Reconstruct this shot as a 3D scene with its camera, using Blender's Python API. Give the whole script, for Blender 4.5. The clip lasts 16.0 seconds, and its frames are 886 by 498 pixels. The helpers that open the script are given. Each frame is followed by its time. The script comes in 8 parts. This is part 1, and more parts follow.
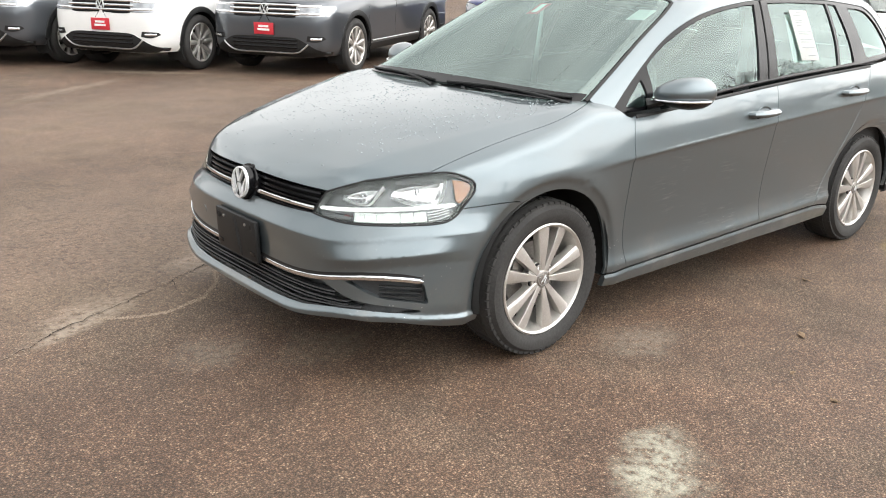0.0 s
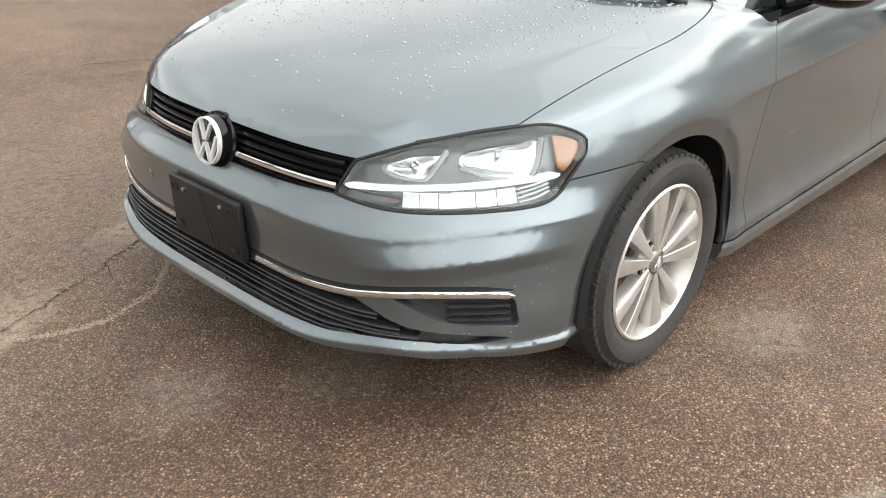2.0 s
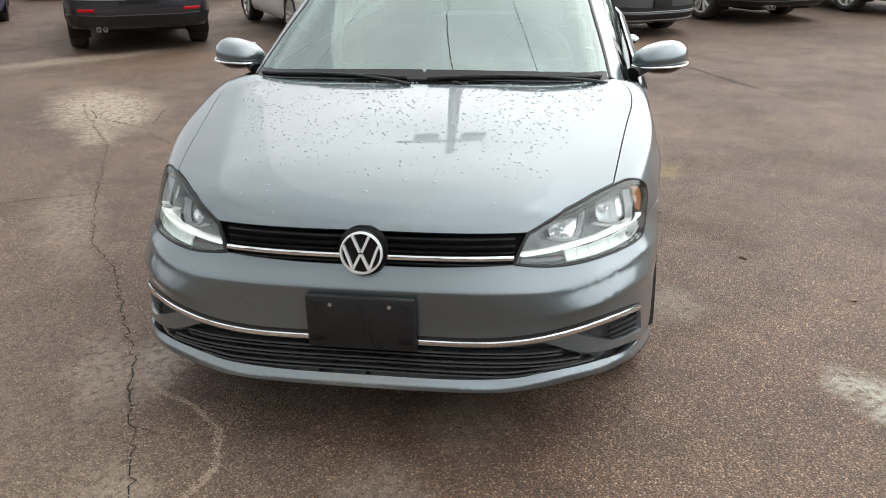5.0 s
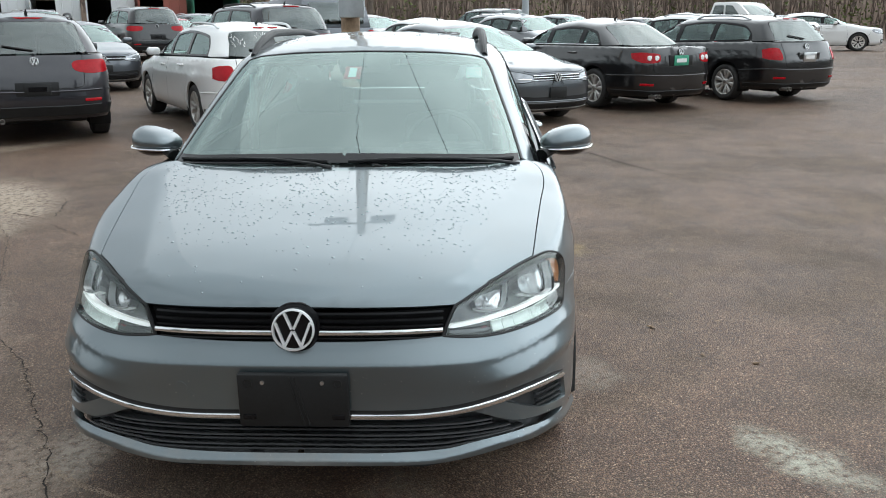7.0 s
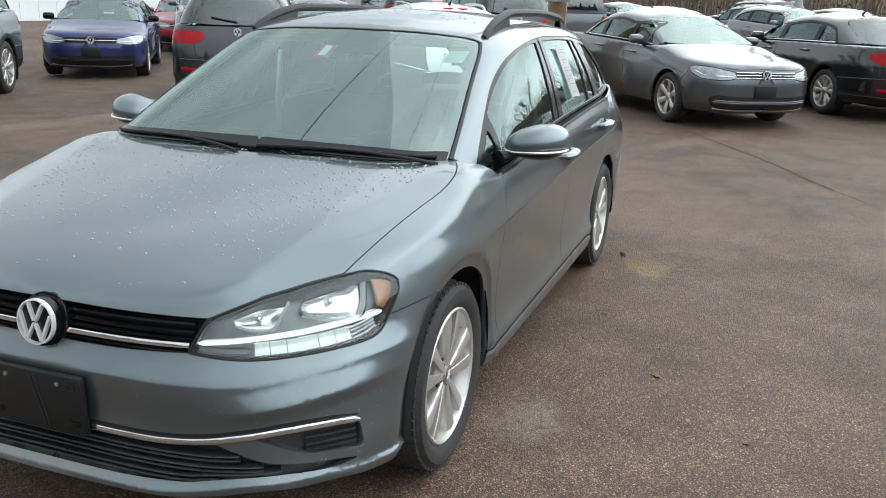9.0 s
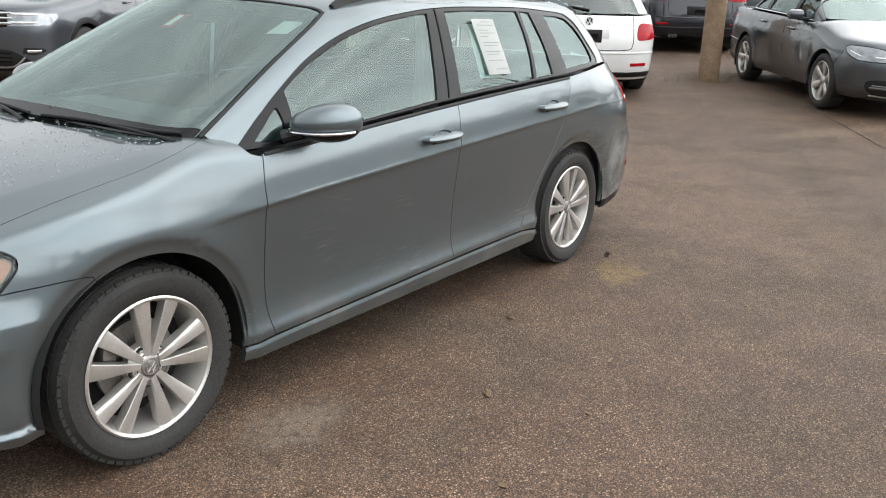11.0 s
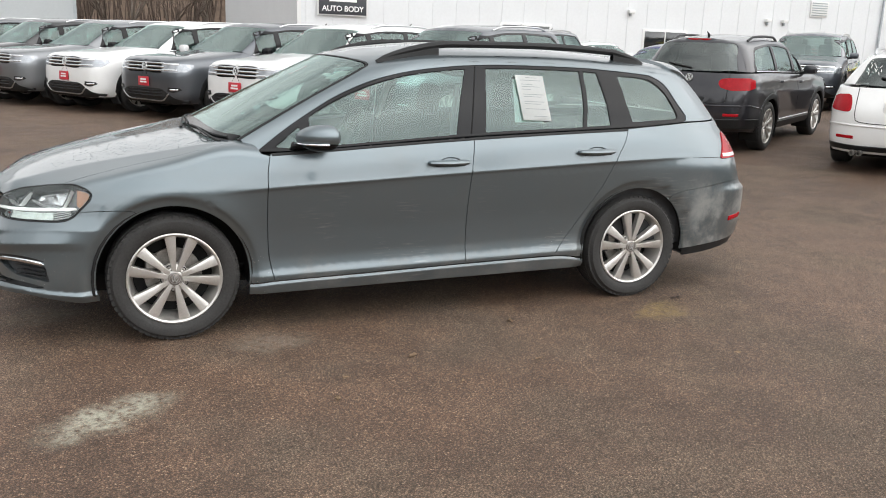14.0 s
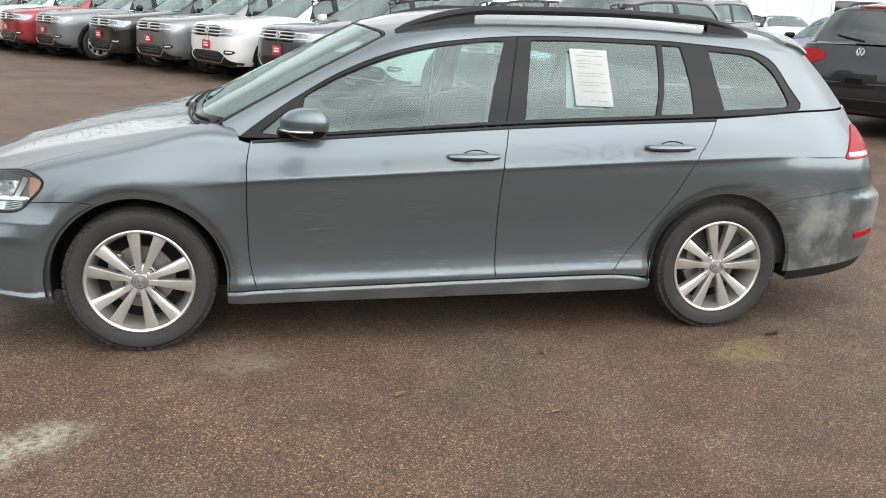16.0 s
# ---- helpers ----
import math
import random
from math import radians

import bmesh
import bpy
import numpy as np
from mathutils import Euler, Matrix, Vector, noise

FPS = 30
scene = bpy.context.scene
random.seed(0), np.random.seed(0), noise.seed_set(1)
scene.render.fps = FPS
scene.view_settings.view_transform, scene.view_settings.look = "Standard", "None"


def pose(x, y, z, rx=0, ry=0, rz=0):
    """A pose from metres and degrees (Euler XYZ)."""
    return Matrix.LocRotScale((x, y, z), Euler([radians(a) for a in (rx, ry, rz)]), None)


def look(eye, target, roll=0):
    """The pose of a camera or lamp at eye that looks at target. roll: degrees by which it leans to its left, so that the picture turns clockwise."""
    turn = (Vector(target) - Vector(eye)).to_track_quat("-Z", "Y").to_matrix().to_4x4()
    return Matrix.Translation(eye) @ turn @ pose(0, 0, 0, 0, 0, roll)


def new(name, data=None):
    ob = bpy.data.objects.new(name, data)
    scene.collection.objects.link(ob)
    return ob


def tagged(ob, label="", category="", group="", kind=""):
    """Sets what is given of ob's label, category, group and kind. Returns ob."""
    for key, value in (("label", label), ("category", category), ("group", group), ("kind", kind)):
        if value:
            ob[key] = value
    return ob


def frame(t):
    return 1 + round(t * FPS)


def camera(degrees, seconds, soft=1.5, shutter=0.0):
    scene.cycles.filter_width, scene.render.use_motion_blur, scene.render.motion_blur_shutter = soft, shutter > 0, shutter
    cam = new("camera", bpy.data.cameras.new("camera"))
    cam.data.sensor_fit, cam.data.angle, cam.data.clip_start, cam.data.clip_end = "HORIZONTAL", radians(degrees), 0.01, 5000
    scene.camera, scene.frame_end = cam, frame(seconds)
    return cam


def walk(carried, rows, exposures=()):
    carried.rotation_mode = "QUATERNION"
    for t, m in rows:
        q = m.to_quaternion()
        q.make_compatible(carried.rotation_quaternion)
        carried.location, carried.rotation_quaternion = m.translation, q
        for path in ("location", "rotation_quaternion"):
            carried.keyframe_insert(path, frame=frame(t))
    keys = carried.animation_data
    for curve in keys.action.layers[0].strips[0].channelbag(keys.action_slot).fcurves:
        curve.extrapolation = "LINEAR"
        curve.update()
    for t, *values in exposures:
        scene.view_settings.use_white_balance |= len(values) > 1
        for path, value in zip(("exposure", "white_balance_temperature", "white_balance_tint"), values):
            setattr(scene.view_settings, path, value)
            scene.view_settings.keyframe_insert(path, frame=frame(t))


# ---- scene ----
cam = camera(54.8, 16.0, 1.0)
METRES, EYE, TILT, LEAN, TURN = 8.0, 1.5, 0.0, 0.0, 0.0
PATH = [
    (0, (-2.333, -2.923, 1.411), (-1.082, -1.486, 0.804), 1.6),
    (0.5, (-2.177, -2.654, 1.389), (-0.93, -1.222, 0.762), 1.4),
    (1, (-2.051, -2.317, 1.361), (-0.797, -0.942, 0.632), 1.1),
    (1.5, (-1.943, -2.046, 1.323), (-0.668, -0.739, 0.506), 1.0),
    (2, (-1.913, -1.832, 1.322), (-0.593, -0.597, 0.467), 1.3),
    (2.5, (-2.029, -1.577, 1.355), (-0.583, -0.554, 0.427), -0.2),
    (3, (-2.216, -1.423, 1.37), (-0.656, -0.605, 0.423), -0.6),
    (3.5, (-2.424, -1.256, 1.397), (-0.795, -0.583, 0.453), -0.5),
    (4, (-2.62, -0.961, 1.406), (-0.902, -0.464, 0.512), -0.7),
    (4.5, (-2.836, -0.76, 1.431), (-1.052, -0.373, 0.614), -0.3),
    (5, (-2.994, -0.566, 1.461), (-1.137, -0.278, 0.777), -0.6),
    (5.2, (-3.046, -0.454, 1.441), (-1.156, -0.225, 0.83), -0.8),
    (7.3, (-3.086, -0.54, 1.454), (-1.148, -0.468, 0.963), -0.4),
    (7.5, (-3.029, -0.711, 1.469), (-1.092, -0.617, 0.978), -0.4),
    (8, (-2.863, -1.016, 1.439), (-0.935, -0.824, 0.947), 0.5),
    (8.5, (-2.63, -1.334, 1.44), (-0.726, -0.987, 0.937), 0.8),
    (9, (-2.41, -1.683, 1.43), (-0.597, -1.022, 0.904), 1.8),
    (9.5, (-2.149, -1.973, 1.402), (-0.363, -1.257, 0.859), 1.7),
    (10, (-1.904, -2.285, 1.402), (-0.177, -1.449, 0.835), 0.7),
    (10.2, (-1.796, -2.429, 1.418), (-0.107, -1.521, 0.85), 0.5),
    (12.3, (-0.836, -3.806, 1.447), (0.375, -2.31, 0.903), 3.6),
    (12.5, (-0.76, -3.978, 1.436), (0.369, -2.409, 0.925), 3.5),
    (13, (-0.644, -4.358, 1.445), (0.401, -2.725, 0.952), 3.1),
    (13.5, (-0.579, -4.674, 1.453), (0.358, -2.972, 0.978), 2.2),
    (14, (-0.39, -4.97, 1.441), (0.383, -3.185, 0.979), 2.0),
    (14.5, (-0.243, -5.094, 1.438), (0.472, -3.284, 0.974), 1.6),
    (15, (-0.083, -4.953, 1.426), (0.565, -3.12, 0.954), 1.1),
    (15.5, (0.187, -4.692, 1.42), (0.807, -2.85, 0.948), 1.1),
    (16, (0.528, -4.401, 1.444), (0.93, -2.517, 0.906), 2.1),
]
EXPOSURES = [(0, 0.58, 6850, 11), (1.5, 0.64, 6950, 11), (2.5, 0.66, 6900, 11), (4, 0.45, 6900, 11), (5.2, 0.2, 6600, 10), (7.3, -0.1, 6200, 6), (8.8, -0.02, 6200, 6), (9.5, 0.12, 6300, 7), (10.2, 0.15, 6450, 8), (12.3, 0.12, 6700, 11), (13.5, 0.03, 6700, 11), (14.5, 0.05, 6700, 11), (16, 0.24, 6650, 10)]
walk(cam, [(t, look(eye, target, roll)) for t, eye, target, roll in PATH], EXPOSURES)


# ---- sky and sun: a bright, even overcast day ----
world = bpy.data.worlds.new("sky")
scene.world = world
world.use_nodes = True
wn, wl = world.node_tree.nodes, world.node_tree.links
sky = wn.new("ShaderNodeTexSky")
sky.sky_type, sky.sun_disc = "NISHITA", False
sky.sun_elevation, sky.sun_rotation = radians(37.8), radians(117.7)
co = wn.new("ShaderNodeTexCoord")
mp = wn.new("ShaderNodeMapping")
mp.inputs["Scale"].default_value = (1.0, 1.0, 3.2)
cl = wn.new("ShaderNodeTexNoise")
cl.inputs["Scale"].default_value, cl.inputs["Detail"].default_value, cl.inputs["Roughness"].default_value = 1.7, 5.0, 0.55
ramp = wn.new("ShaderNodeValToRGB")
ramp.color_ramp.elements[0].position, ramp.color_ramp.elements[0].color = 0.36, (4.6, 4.85, 5.0, 1)
ramp.color_ramp.elements[1].position, ramp.color_ramp.elements[1].color = 0.66, (9.0, 9.2, 9.3, 1)
mixc = wn.new("ShaderNodeMix")
mixc.data_type = "RGBA"
mixc.inputs["Factor"].default_value = 0.92
wl.new(co.outputs["Generated"], mp.inputs["Vector"])
wl.new(mp.outputs["Vector"], cl.inputs["Vector"])
wl.new(cl.outputs["Fac"], ramp.inputs["Fac"])
wl.new(sky.outputs["Color"], mixc.inputs["A"])
wl.new(ramp.outputs["Color"], mixc.inputs["B"])
SUN_AT = Vector((0.80, -0.42, 0.70)).normalized()
glow = wn.new("ShaderNodeVectorMath")
glow.operation = "DOT_PRODUCT"
glow.inputs[1].default_value = Vector((0.35, -0.85, 0.35)).normalized()
wl.new(co.outputs["Generated"], glow.inputs[0])
gm = wn.new("ShaderNodeMapRange")
gm.inputs["From Min"].default_value, gm.inputs["To Min"].default_value, gm.inputs["To Max"].default_value = -0.3, 0.62, 1.62
gm.interpolation_type = "SMOOTHSTEP"
wl.new(glow.outputs["Value"], gm.inputs["Value"])
veil = wn.new("ShaderNodeVectorMath")
veil.operation = "SCALE"
wl.new(mixc.outputs["Result"], veil.inputs[0])
wl.new(gm.outputs["Result"], veil.inputs["Scale"])
wl.new(veil.outputs["Vector"], wn["Background"].inputs["Color"])
wn["Background"].inputs["Strength"].default_value = 0.226
sun = new("sun", bpy.data.lights.new("sun", "SUN"))
sun.data.energy, sun.data.angle, sun.data.color = 0.75, radians(90), (1.0, 0.97, 0.93)
sun.rotation_euler = SUN_AT.to_track_quat("Z", "Y").to_euler()


# ---- materials ----
def mat(name, color, rough=0.5, metal=0.0, coat=0.0, noise_scale=0, vary=0.0, bump=0.0, spec=0.5, fine=0, transmission=0.0, emit=0.0, random_tint=0.0):
    m = bpy.data.materials.new(name)
    m.use_nodes = True
    n, l = m.node_tree.nodes, m.node_tree.links
    p = n["Principled BSDF"]
    p.inputs["Base Color"].default_value = (*color, 1)
    p.inputs["Roughness"].default_value, p.inputs["Metallic"].default_value = rough, metal
    p.inputs["Coat Weight"].default_value, p.inputs["Coat Roughness"].default_value = coat, 0.03
    p.inputs["Specular IOR Level"].default_value = spec
    p.inputs["Transmission Weight"].default_value = transmission
    if emit:
        p.inputs["Emission Color"].default_value, p.inputs["Emission Strength"].default_value = (*color, 1), emit
    if noise_scale:
        tc = n.new("ShaderNodeTexCoord")
        a = n.new("ShaderNodeTexNoise")
        a.inputs["Scale"].default_value, a.inputs["Detail"].default_value = noise_scale, 6
        l.new(tc.outputs["Object"], a.inputs["Vector"])
        b = n.new("ShaderNodeTexNoise")
        b.inputs["Scale"].default_value, b.inputs["Detail"].default_value = fine or noise_scale * 14, 3
        l.new(tc.outputs["Object"], b.inputs["Vector"])
        s = n.new("ShaderNodeMath")
        s.operation = "ADD"
        l.new(a.outputs["Fac"], s.inputs[0])
        l.new(b.outputs["Fac"], s.inputs[1])
        r = n.new("ShaderNodeMapRange")
        r.inputs["From Min"].default_value, r.inputs["From Max"].default_value = 0.6, 1.4
        r.inputs["To Min"].default_value, r.inputs["To Max"].default_value = 1 - vary, 1 + vary
        l.new(s.outputs[0], r.inputs["Value"])
        v = n.new("ShaderNodeVectorMath")
        v.operation = "SCALE"
        v.inputs[0].default_value = color
        l.new(r.outputs["Result"], v.inputs["Scale"])
        l.new(v.outputs["Vector"], p.inputs["Base Color"])
        if bump:
            bp = n.new("ShaderNodeBump")
            bp.inputs["Strength"].default_value, bp.inputs["Distance"].default_value = bump, 0.004
            l.new(b.outputs["Fac"], bp.inputs["Height"])
            l.new(bp.outputs["Normal"], p.inputs["Normal"])
    return m


def paint(name, color, metal=0.55, dirt=0.25, scuff=0.0, gloss=0.40):
    """Clear-coated car paint, with road dust low on the panels and fine metallic flake."""
    m = bpy.data.materials.new(name)
    m.use_nodes = True
    n, l = m.node_tree.nodes, m.node_tree.links
    p = n["Principled BSDF"]
    tc = n.new("ShaderNodeTexCoord")
    flake = n.new("ShaderNodeTexNoise")
    flake.inputs["Scale"].default_value, flake.inputs["Detail"].default_value = 900, 1
    l.new(tc.outputs["Object"], flake.inputs["Vector"])
    fr = n.new("ShaderNodeMapRange")
    fr.inputs["To Min"].default_value, fr.inputs["To Max"].default_value = 0.97, 1.03
    l.new(flake.outputs["Fac"], fr.inputs["Value"])
    v = n.new("ShaderNodeVectorMath")
    v.operation = "SCALE"
    v.inputs[0].default_value = color
    l.new(fr.outputs["Result"], v.inputs["Scale"])
    d = n.new("ShaderNodeTexNoise")
    d.inputs["Scale"].default_value, d.inputs["Detail"].default_value, d.inputs["Roughness"].default_value = 3.2, 9, 0.72
    l.new(tc.outputs["Object"], d.inputs["Vector"])
    dm = n.new("ShaderNodeMapRange")
    dm.inputs["From Min"].default_value, dm.inputs["From Max"].default_value = 0.48, 0.75
    dm.inputs["To Max"].default_value = dirt
    l.new(d.outputs["Fac"], dm.inputs["Value"])
    mx = n.new("ShaderNodeMix")
    mx.data_type = "RGBA"
    l.new(dm.outputs["Result"], mx.inputs["Factor"])
    l.new(v.outputs["Vector"], mx.inputs["A"])
    mx.inputs["B"].default_value = (0.20, 0.175, 0.15, 1)
    top = mx.outputs["Result"]
    if scuff:
        # dried splashes and brushed dust: short slanting streaks in drifts, and pale stone chips low down
        mp_ = n.new("ShaderNodeMapping")
        mp_.inputs["Rotation"].default_value = (0, radians(38), 0)
        mp_.inputs["Scale"].default_value = (9, 9, 120)
        streak = n.new("ShaderNodeTexNoise")
        streak.inputs["Scale"].default_value, streak.inputs["Detail"].default_value = 1.0, 3
        drift = n.new("ShaderNodeTexNoise")
        drift.inputs["Scale"].default_value, drift.inputs["Detail"].default_value = 2.3, 4
        chip = n.new("ShaderNodeTexVoronoi")
        chip.inputs["Scale"].default_value = 46
        sep = n.new("ShaderNodeSeparateXYZ")
        l.new(tc.outputs["Object"], mp_.inputs["Vector"])
        l.new(mp_.outputs["Vector"], streak.inputs["Vector"])
        l.new(tc.outputs["Object"], drift.inputs["Vector"])
        l.new(tc.outputs["Object"], chip.inputs["Vector"])
        l.new(tc.outputs["Object"], sep.inputs["Vector"])

        def span(src, a, b, c=0.0, e=1.0):
            q = n.new("ShaderNodeMapRange")
            q.interpolation_type = "SMOOTHSTEP"
            for i, val in enumerate((a, b, c, e)):
                q.inputs[i + 1].default_value = val
            l.new(src, q.inputs[0])
            return q.outputs[0]

        def times(*fs):
            out = fs[0]
            for f in fs[1:]:
                q = n.new("ShaderNodeMath")
                q.operation = "MULTIPLY"
                l.new(out, q.inputs[0])
                if isinstance(f, float):
                    q.inputs[1].default_value = f
                else:
                    l.new(f, q.inputs[1])
                out = q.outputs[0]
            return out
        low = span(sep.outputs["Z"], 0.80, 0.62)
        f1 = times(span(streak.outputs["Fac"], 0.52, 0.72), span(drift.outputs["Fac"], 0.50, 0.64), low, span(sep.outputs["X"], 0.4, 0.8), 0.55 * scuff)
        tail = times(span(sep.outputs["X"], 2.78, 3.15), span(sep.outputs["Z"], 0.82, 0.55), span(d.outputs["Fac"], 0.34, 0.60), 0.8 * scuff)
        film = times(span(sep.outputs["Z"], 0.50, 0.22), span(d.outputs["Fac"], 0.42, 0.70), 0.5 * scuff)
        f2 = times(span(chip.outputs["Distance"], 0.11, 0.05), span(sep.outputs["Z"], 0.60, 0.35), span(drift.outputs["Fac"], 0.50, 0.62), 0.8 * scuff)
        for f, c in ((f1, (0.36, 0.37, 0.37)), (film, (0.23, 0.215, 0.195)), (tail, (0.33, 0.325, 0.305)), (f2, (0.62, 0.63, 0.63))):
            m2 = n.new("ShaderNodeMix")
            m2.data_type = "RGBA"
            l.new(f, m2.inputs["Factor"])
            l.new(top, m2.inputs["A"])
            m2.inputs["B"].default_value = (*c, 1)
            top = m2.outputs["Result"]
        both_ = n.new("ShaderNodeMath")
        both_.operation, both_.use_clamp = "ADD", True
        l.new(film, both_.inputs[0])
        l.new(tail, both_.inputs[1])
        for key_, most in (("Metallic", metal), ("Coat Weight", 1.0)):
            l.new(span(both_.outputs[0], 0.0, 0.8, most, 0.15 * most), p.inputs[key_])
    l.new(top, p.inputs["Base Color"])
    rr = n.new("ShaderNodeMapRange")
    rr.inputs["To Min"].default_value, rr.inputs["To Max"].default_value = gloss, 0.6
    l.new(dm.outputs["Result"], rr.inputs["Value"])
    l.new(rr.outputs["Result"], p.inputs["Roughness"])
    p.inputs["Metallic"].default_value = metal
    p.inputs["Coat Weight"].default_value = 1.0
    p.inputs["Coat IOR"].default_value = 1.52
    cr = n.new("ShaderNodeMapRange")
    cr.inputs["To Min"].default_value, cr.inputs["To Max"].default_value = 0.02, 0.30
    l.new(dm.outputs["Result"], cr.inputs["Value"])
    l.new(cr.outputs["Result"], p.inputs["Coat Roughness"])
    return m


GREY = paint("platinum_grey_paint", (0.156, 0.190, 0.206), 0.82, 0.12, 1.0, 0.33)
BLACK_PAINT = paint("black_paint", (0.005, 0.005, 0.006), 0.1, 0.02, 0.0, 0.3)
WHITE_PAINT = paint("white_paint", (0.80, 0.80, 0.79), 0.0, 0.08)
SILVER_PAINT = paint("silver_grey_paint", (0.20, 0.21, 0.22), 0.6, 0.1)
DARK_PAINT = paint("dark_grey_paint", (0.020, 0.020, 0.026), 0.4, 0.04, 0.0, 0.3)
BLUE_PAINT = paint("blue_paint", (0.012, 0.022, 0.12), 0.4, 0.05)
RED_PAINT = paint("red_paint", (0.30, 0.012, 0.02), 0.3, 0.05)
YELLOW_PAINT = paint("yellow_paint", (0.75, 0.68, 0.03), 0.0, 0.05)
TEAL_PAINT = paint("pale_teal_paint", (0.22, 0.30, 0.33), 0.5, 0.1)
CHARCOAL_PAINT = paint("charcoal_paint", (0.105, 0.115, 0.130), 0.7, 0.06, 0.0, 0.32)
STEEL_PAINT = paint("steel_grey_paint", (0.10, 0.11, 0.12), 0.8, 0.05, 0.0, 0.3)
GLOSS_BLACK = mat("gloss_black", (0.006, 0.006, 0.007), 0.16, spec=0.28)
# weathered grey, with the sky caught by the slats also lifted into its colour
GRILLE_PLASTIC = mat("weathered_skylit_grille_plastic", (0.034, 0.036, 0.038), 0.36, noise_scale=14, vary=0.4, bump=0.1, spec=0.5)
PLASTIC = mat("black_plastic", (0.012, 0.0125, 0.013), 0.48, noise_scale=9, vary=0.25, bump=0.1, spec=0.35)
LINER = mat("dark_liner", (0.008, 0.008, 0.008), 0.9, noise_scale=6, vary=0.3)
RUBBER = mat("tyre_rubber", (0.030, 0.029, 0.028), 0.75, noise_scale=7, vary=0.45, bump=0.25)
ALLOY = mat("alloy", (0.62, 0.60, 0.57), 0.38, 0.75, noise_scale=12, vary=0.12)
CHROME = mat("chrome", (0.82, 0.83, 0.84), 0.1, 1.0)
BADGE = mat("badge_silver", (0.84, 0.85, 0.86), 0.3, 0.35, coat=0.5)
SATIN = mat("satin_metal", (0.62, 0.63, 0.64), 0.28, 1.0)
STEEL = mat("brake_steel", (0.32, 0.30, 0.28), 0.45, 0.8, noise_scale=10, vary=0.3)
FABRIC = mat("seat_fabric", (0.035, 0.036, 0.038), 0.9, noise_scale=20, vary=0.3, bump=0.2)
TRIM_GREY = mat("headliner", (0.42, 0.42, 0.40), 0.9, noise_scale=20, vary=0.08)
DASH = mat("dashboard", (0.025, 0.026, 0.028), 0.6, noise_scale=30, vary=0.2, bump=0.1)
RED_LENS = mat("red_lens", (0.36, 0.006, 0.012), 0.18, coat=0.0, spec=0.25, noise_scale=14, vary=0.35)
AMBER = mat("amber_lens", (0.50, 0.22, 0.10), 0.15, coat=0.6)
PAPER = mat("paper", (0.86, 0.87, 0.85), 0.7, noise_scale=5, vary=0.04)
INK = mat("ink", (0.09, 0.10, 0.11), 0.8)
RED_PLATE = mat("red_plate", (0.55, 0.03, 0.045), 0.4)
WHITE_MARK = mat("white_mark", (0.85, 0.85, 0.84), 0.5)
GREEN_PLATE = mat("green_plate", (0.05, 0.33, 0.20), 0.45)
REFLECTOR = mat("lamp_reflector", (0.84, 0.85, 0.86), 0.22, 0.8, noise_scale=30, vary=0.2)
LAMP_GREY = mat("lamp_housing", (0.16, 0.165, 0.17), 0.25, 0.6, noise_scale=18, vary=0.25)
LED_CLEAR = mat("lit_lamp_segment", (0.80, 0.86, 0.83), 0.2, 0.25, coat=0.5, noise_scale=40, vary=0.25, bump=0.3, fine=160, emit=0.16)
LAMP_ON = mat("lit_light_guide", (0.95, 0.97, 0.96), 0.35, coat=0.5, emit=0.55)
LAMP_FAR = mat("far_lamp_housing", (0.34, 0.36, 0.38), 0.16, 0.5, coat=0.8, noise_scale=16, vary=0.5)
LED = mat("lamp_strip", (0.95, 0.96, 0.96), 0.35, 0.0, coat=0.5)


def glass(name, tint, alpha_dark, gloss=(0.93, 1.0, 0.98)):
    """Tinted car glass: clear enough to see the seats, glossy enough to mirror the sky."""
    m = bpy.data.materials.new(name)
    m.use_nodes = True
    n, l = m.node_tree.nodes, m.node_tree.links
    n.remove(n["Principled BSDF"])
    tr = n.new("ShaderNodeBsdfTransparent")
    tr.inputs["Color"].default_value = (*tint, 1)
    gl = n.new("ShaderNodeBsdfGlossy")
    gl.inputs["Roughness"].default_value = 0.0
    gl.inputs["Color"].default_value = (*gloss, 1)
    fr = n.new("ShaderNodeFresnel")
    fr.inputs["IOR"].default_value = 1.62
    gain = n.new("ShaderNodeMapRange")
    gain.inputs["From Min"].default_value, gain.inputs["From Max"].default_value = 0.05, 1.0
    gain.inputs["To Min"].default_value, gain.inputs["To Max"].default_value = alpha_dark, 0.95
    mx = n.new("ShaderNodeMixShader")
    l.new(fr.outputs["Fac"], gain.inputs["Value"])
    l.new(gain.outputs[0], mx.inputs["Fac"])
    l.new(tr.outputs["BSDF"], mx.inputs[1])
    l.new(gl.outputs["BSDF"], mx.inputs[2])
    l.new(mx.outputs["Shader"], n["Material Output"].inputs["Surface"])
    return m


GLASS = glass("window_glass", (0.60, 0.80, 0.75), 0.10, (0.84, 1.0, 0.97))
SHIELD = glass("windscreen_glass", (0.68, 0.90, 0.84), 0.20, (0.84, 1.0, 0.96))
LENS = glass("clear_lens", (0.95, 0.97, 0.97), 0.045)
DARK_GLASS = glass("dark_glass", (0.20, 0.23, 0.22), 0.12)
PANES = (GLASS, SHIELD, LENS)


# ---- mesh tools ----
def obj(name, mesh, material, parent=None, label=""):
    ob = new(name, mesh)
    if material and not mesh.materials:
        mesh.materials.append(material)
    if parent:
        ob.parent = parent
    if label:
        ob["label"] = label
    if material in PANES:
        ob.visible_shadow = False
    return ob


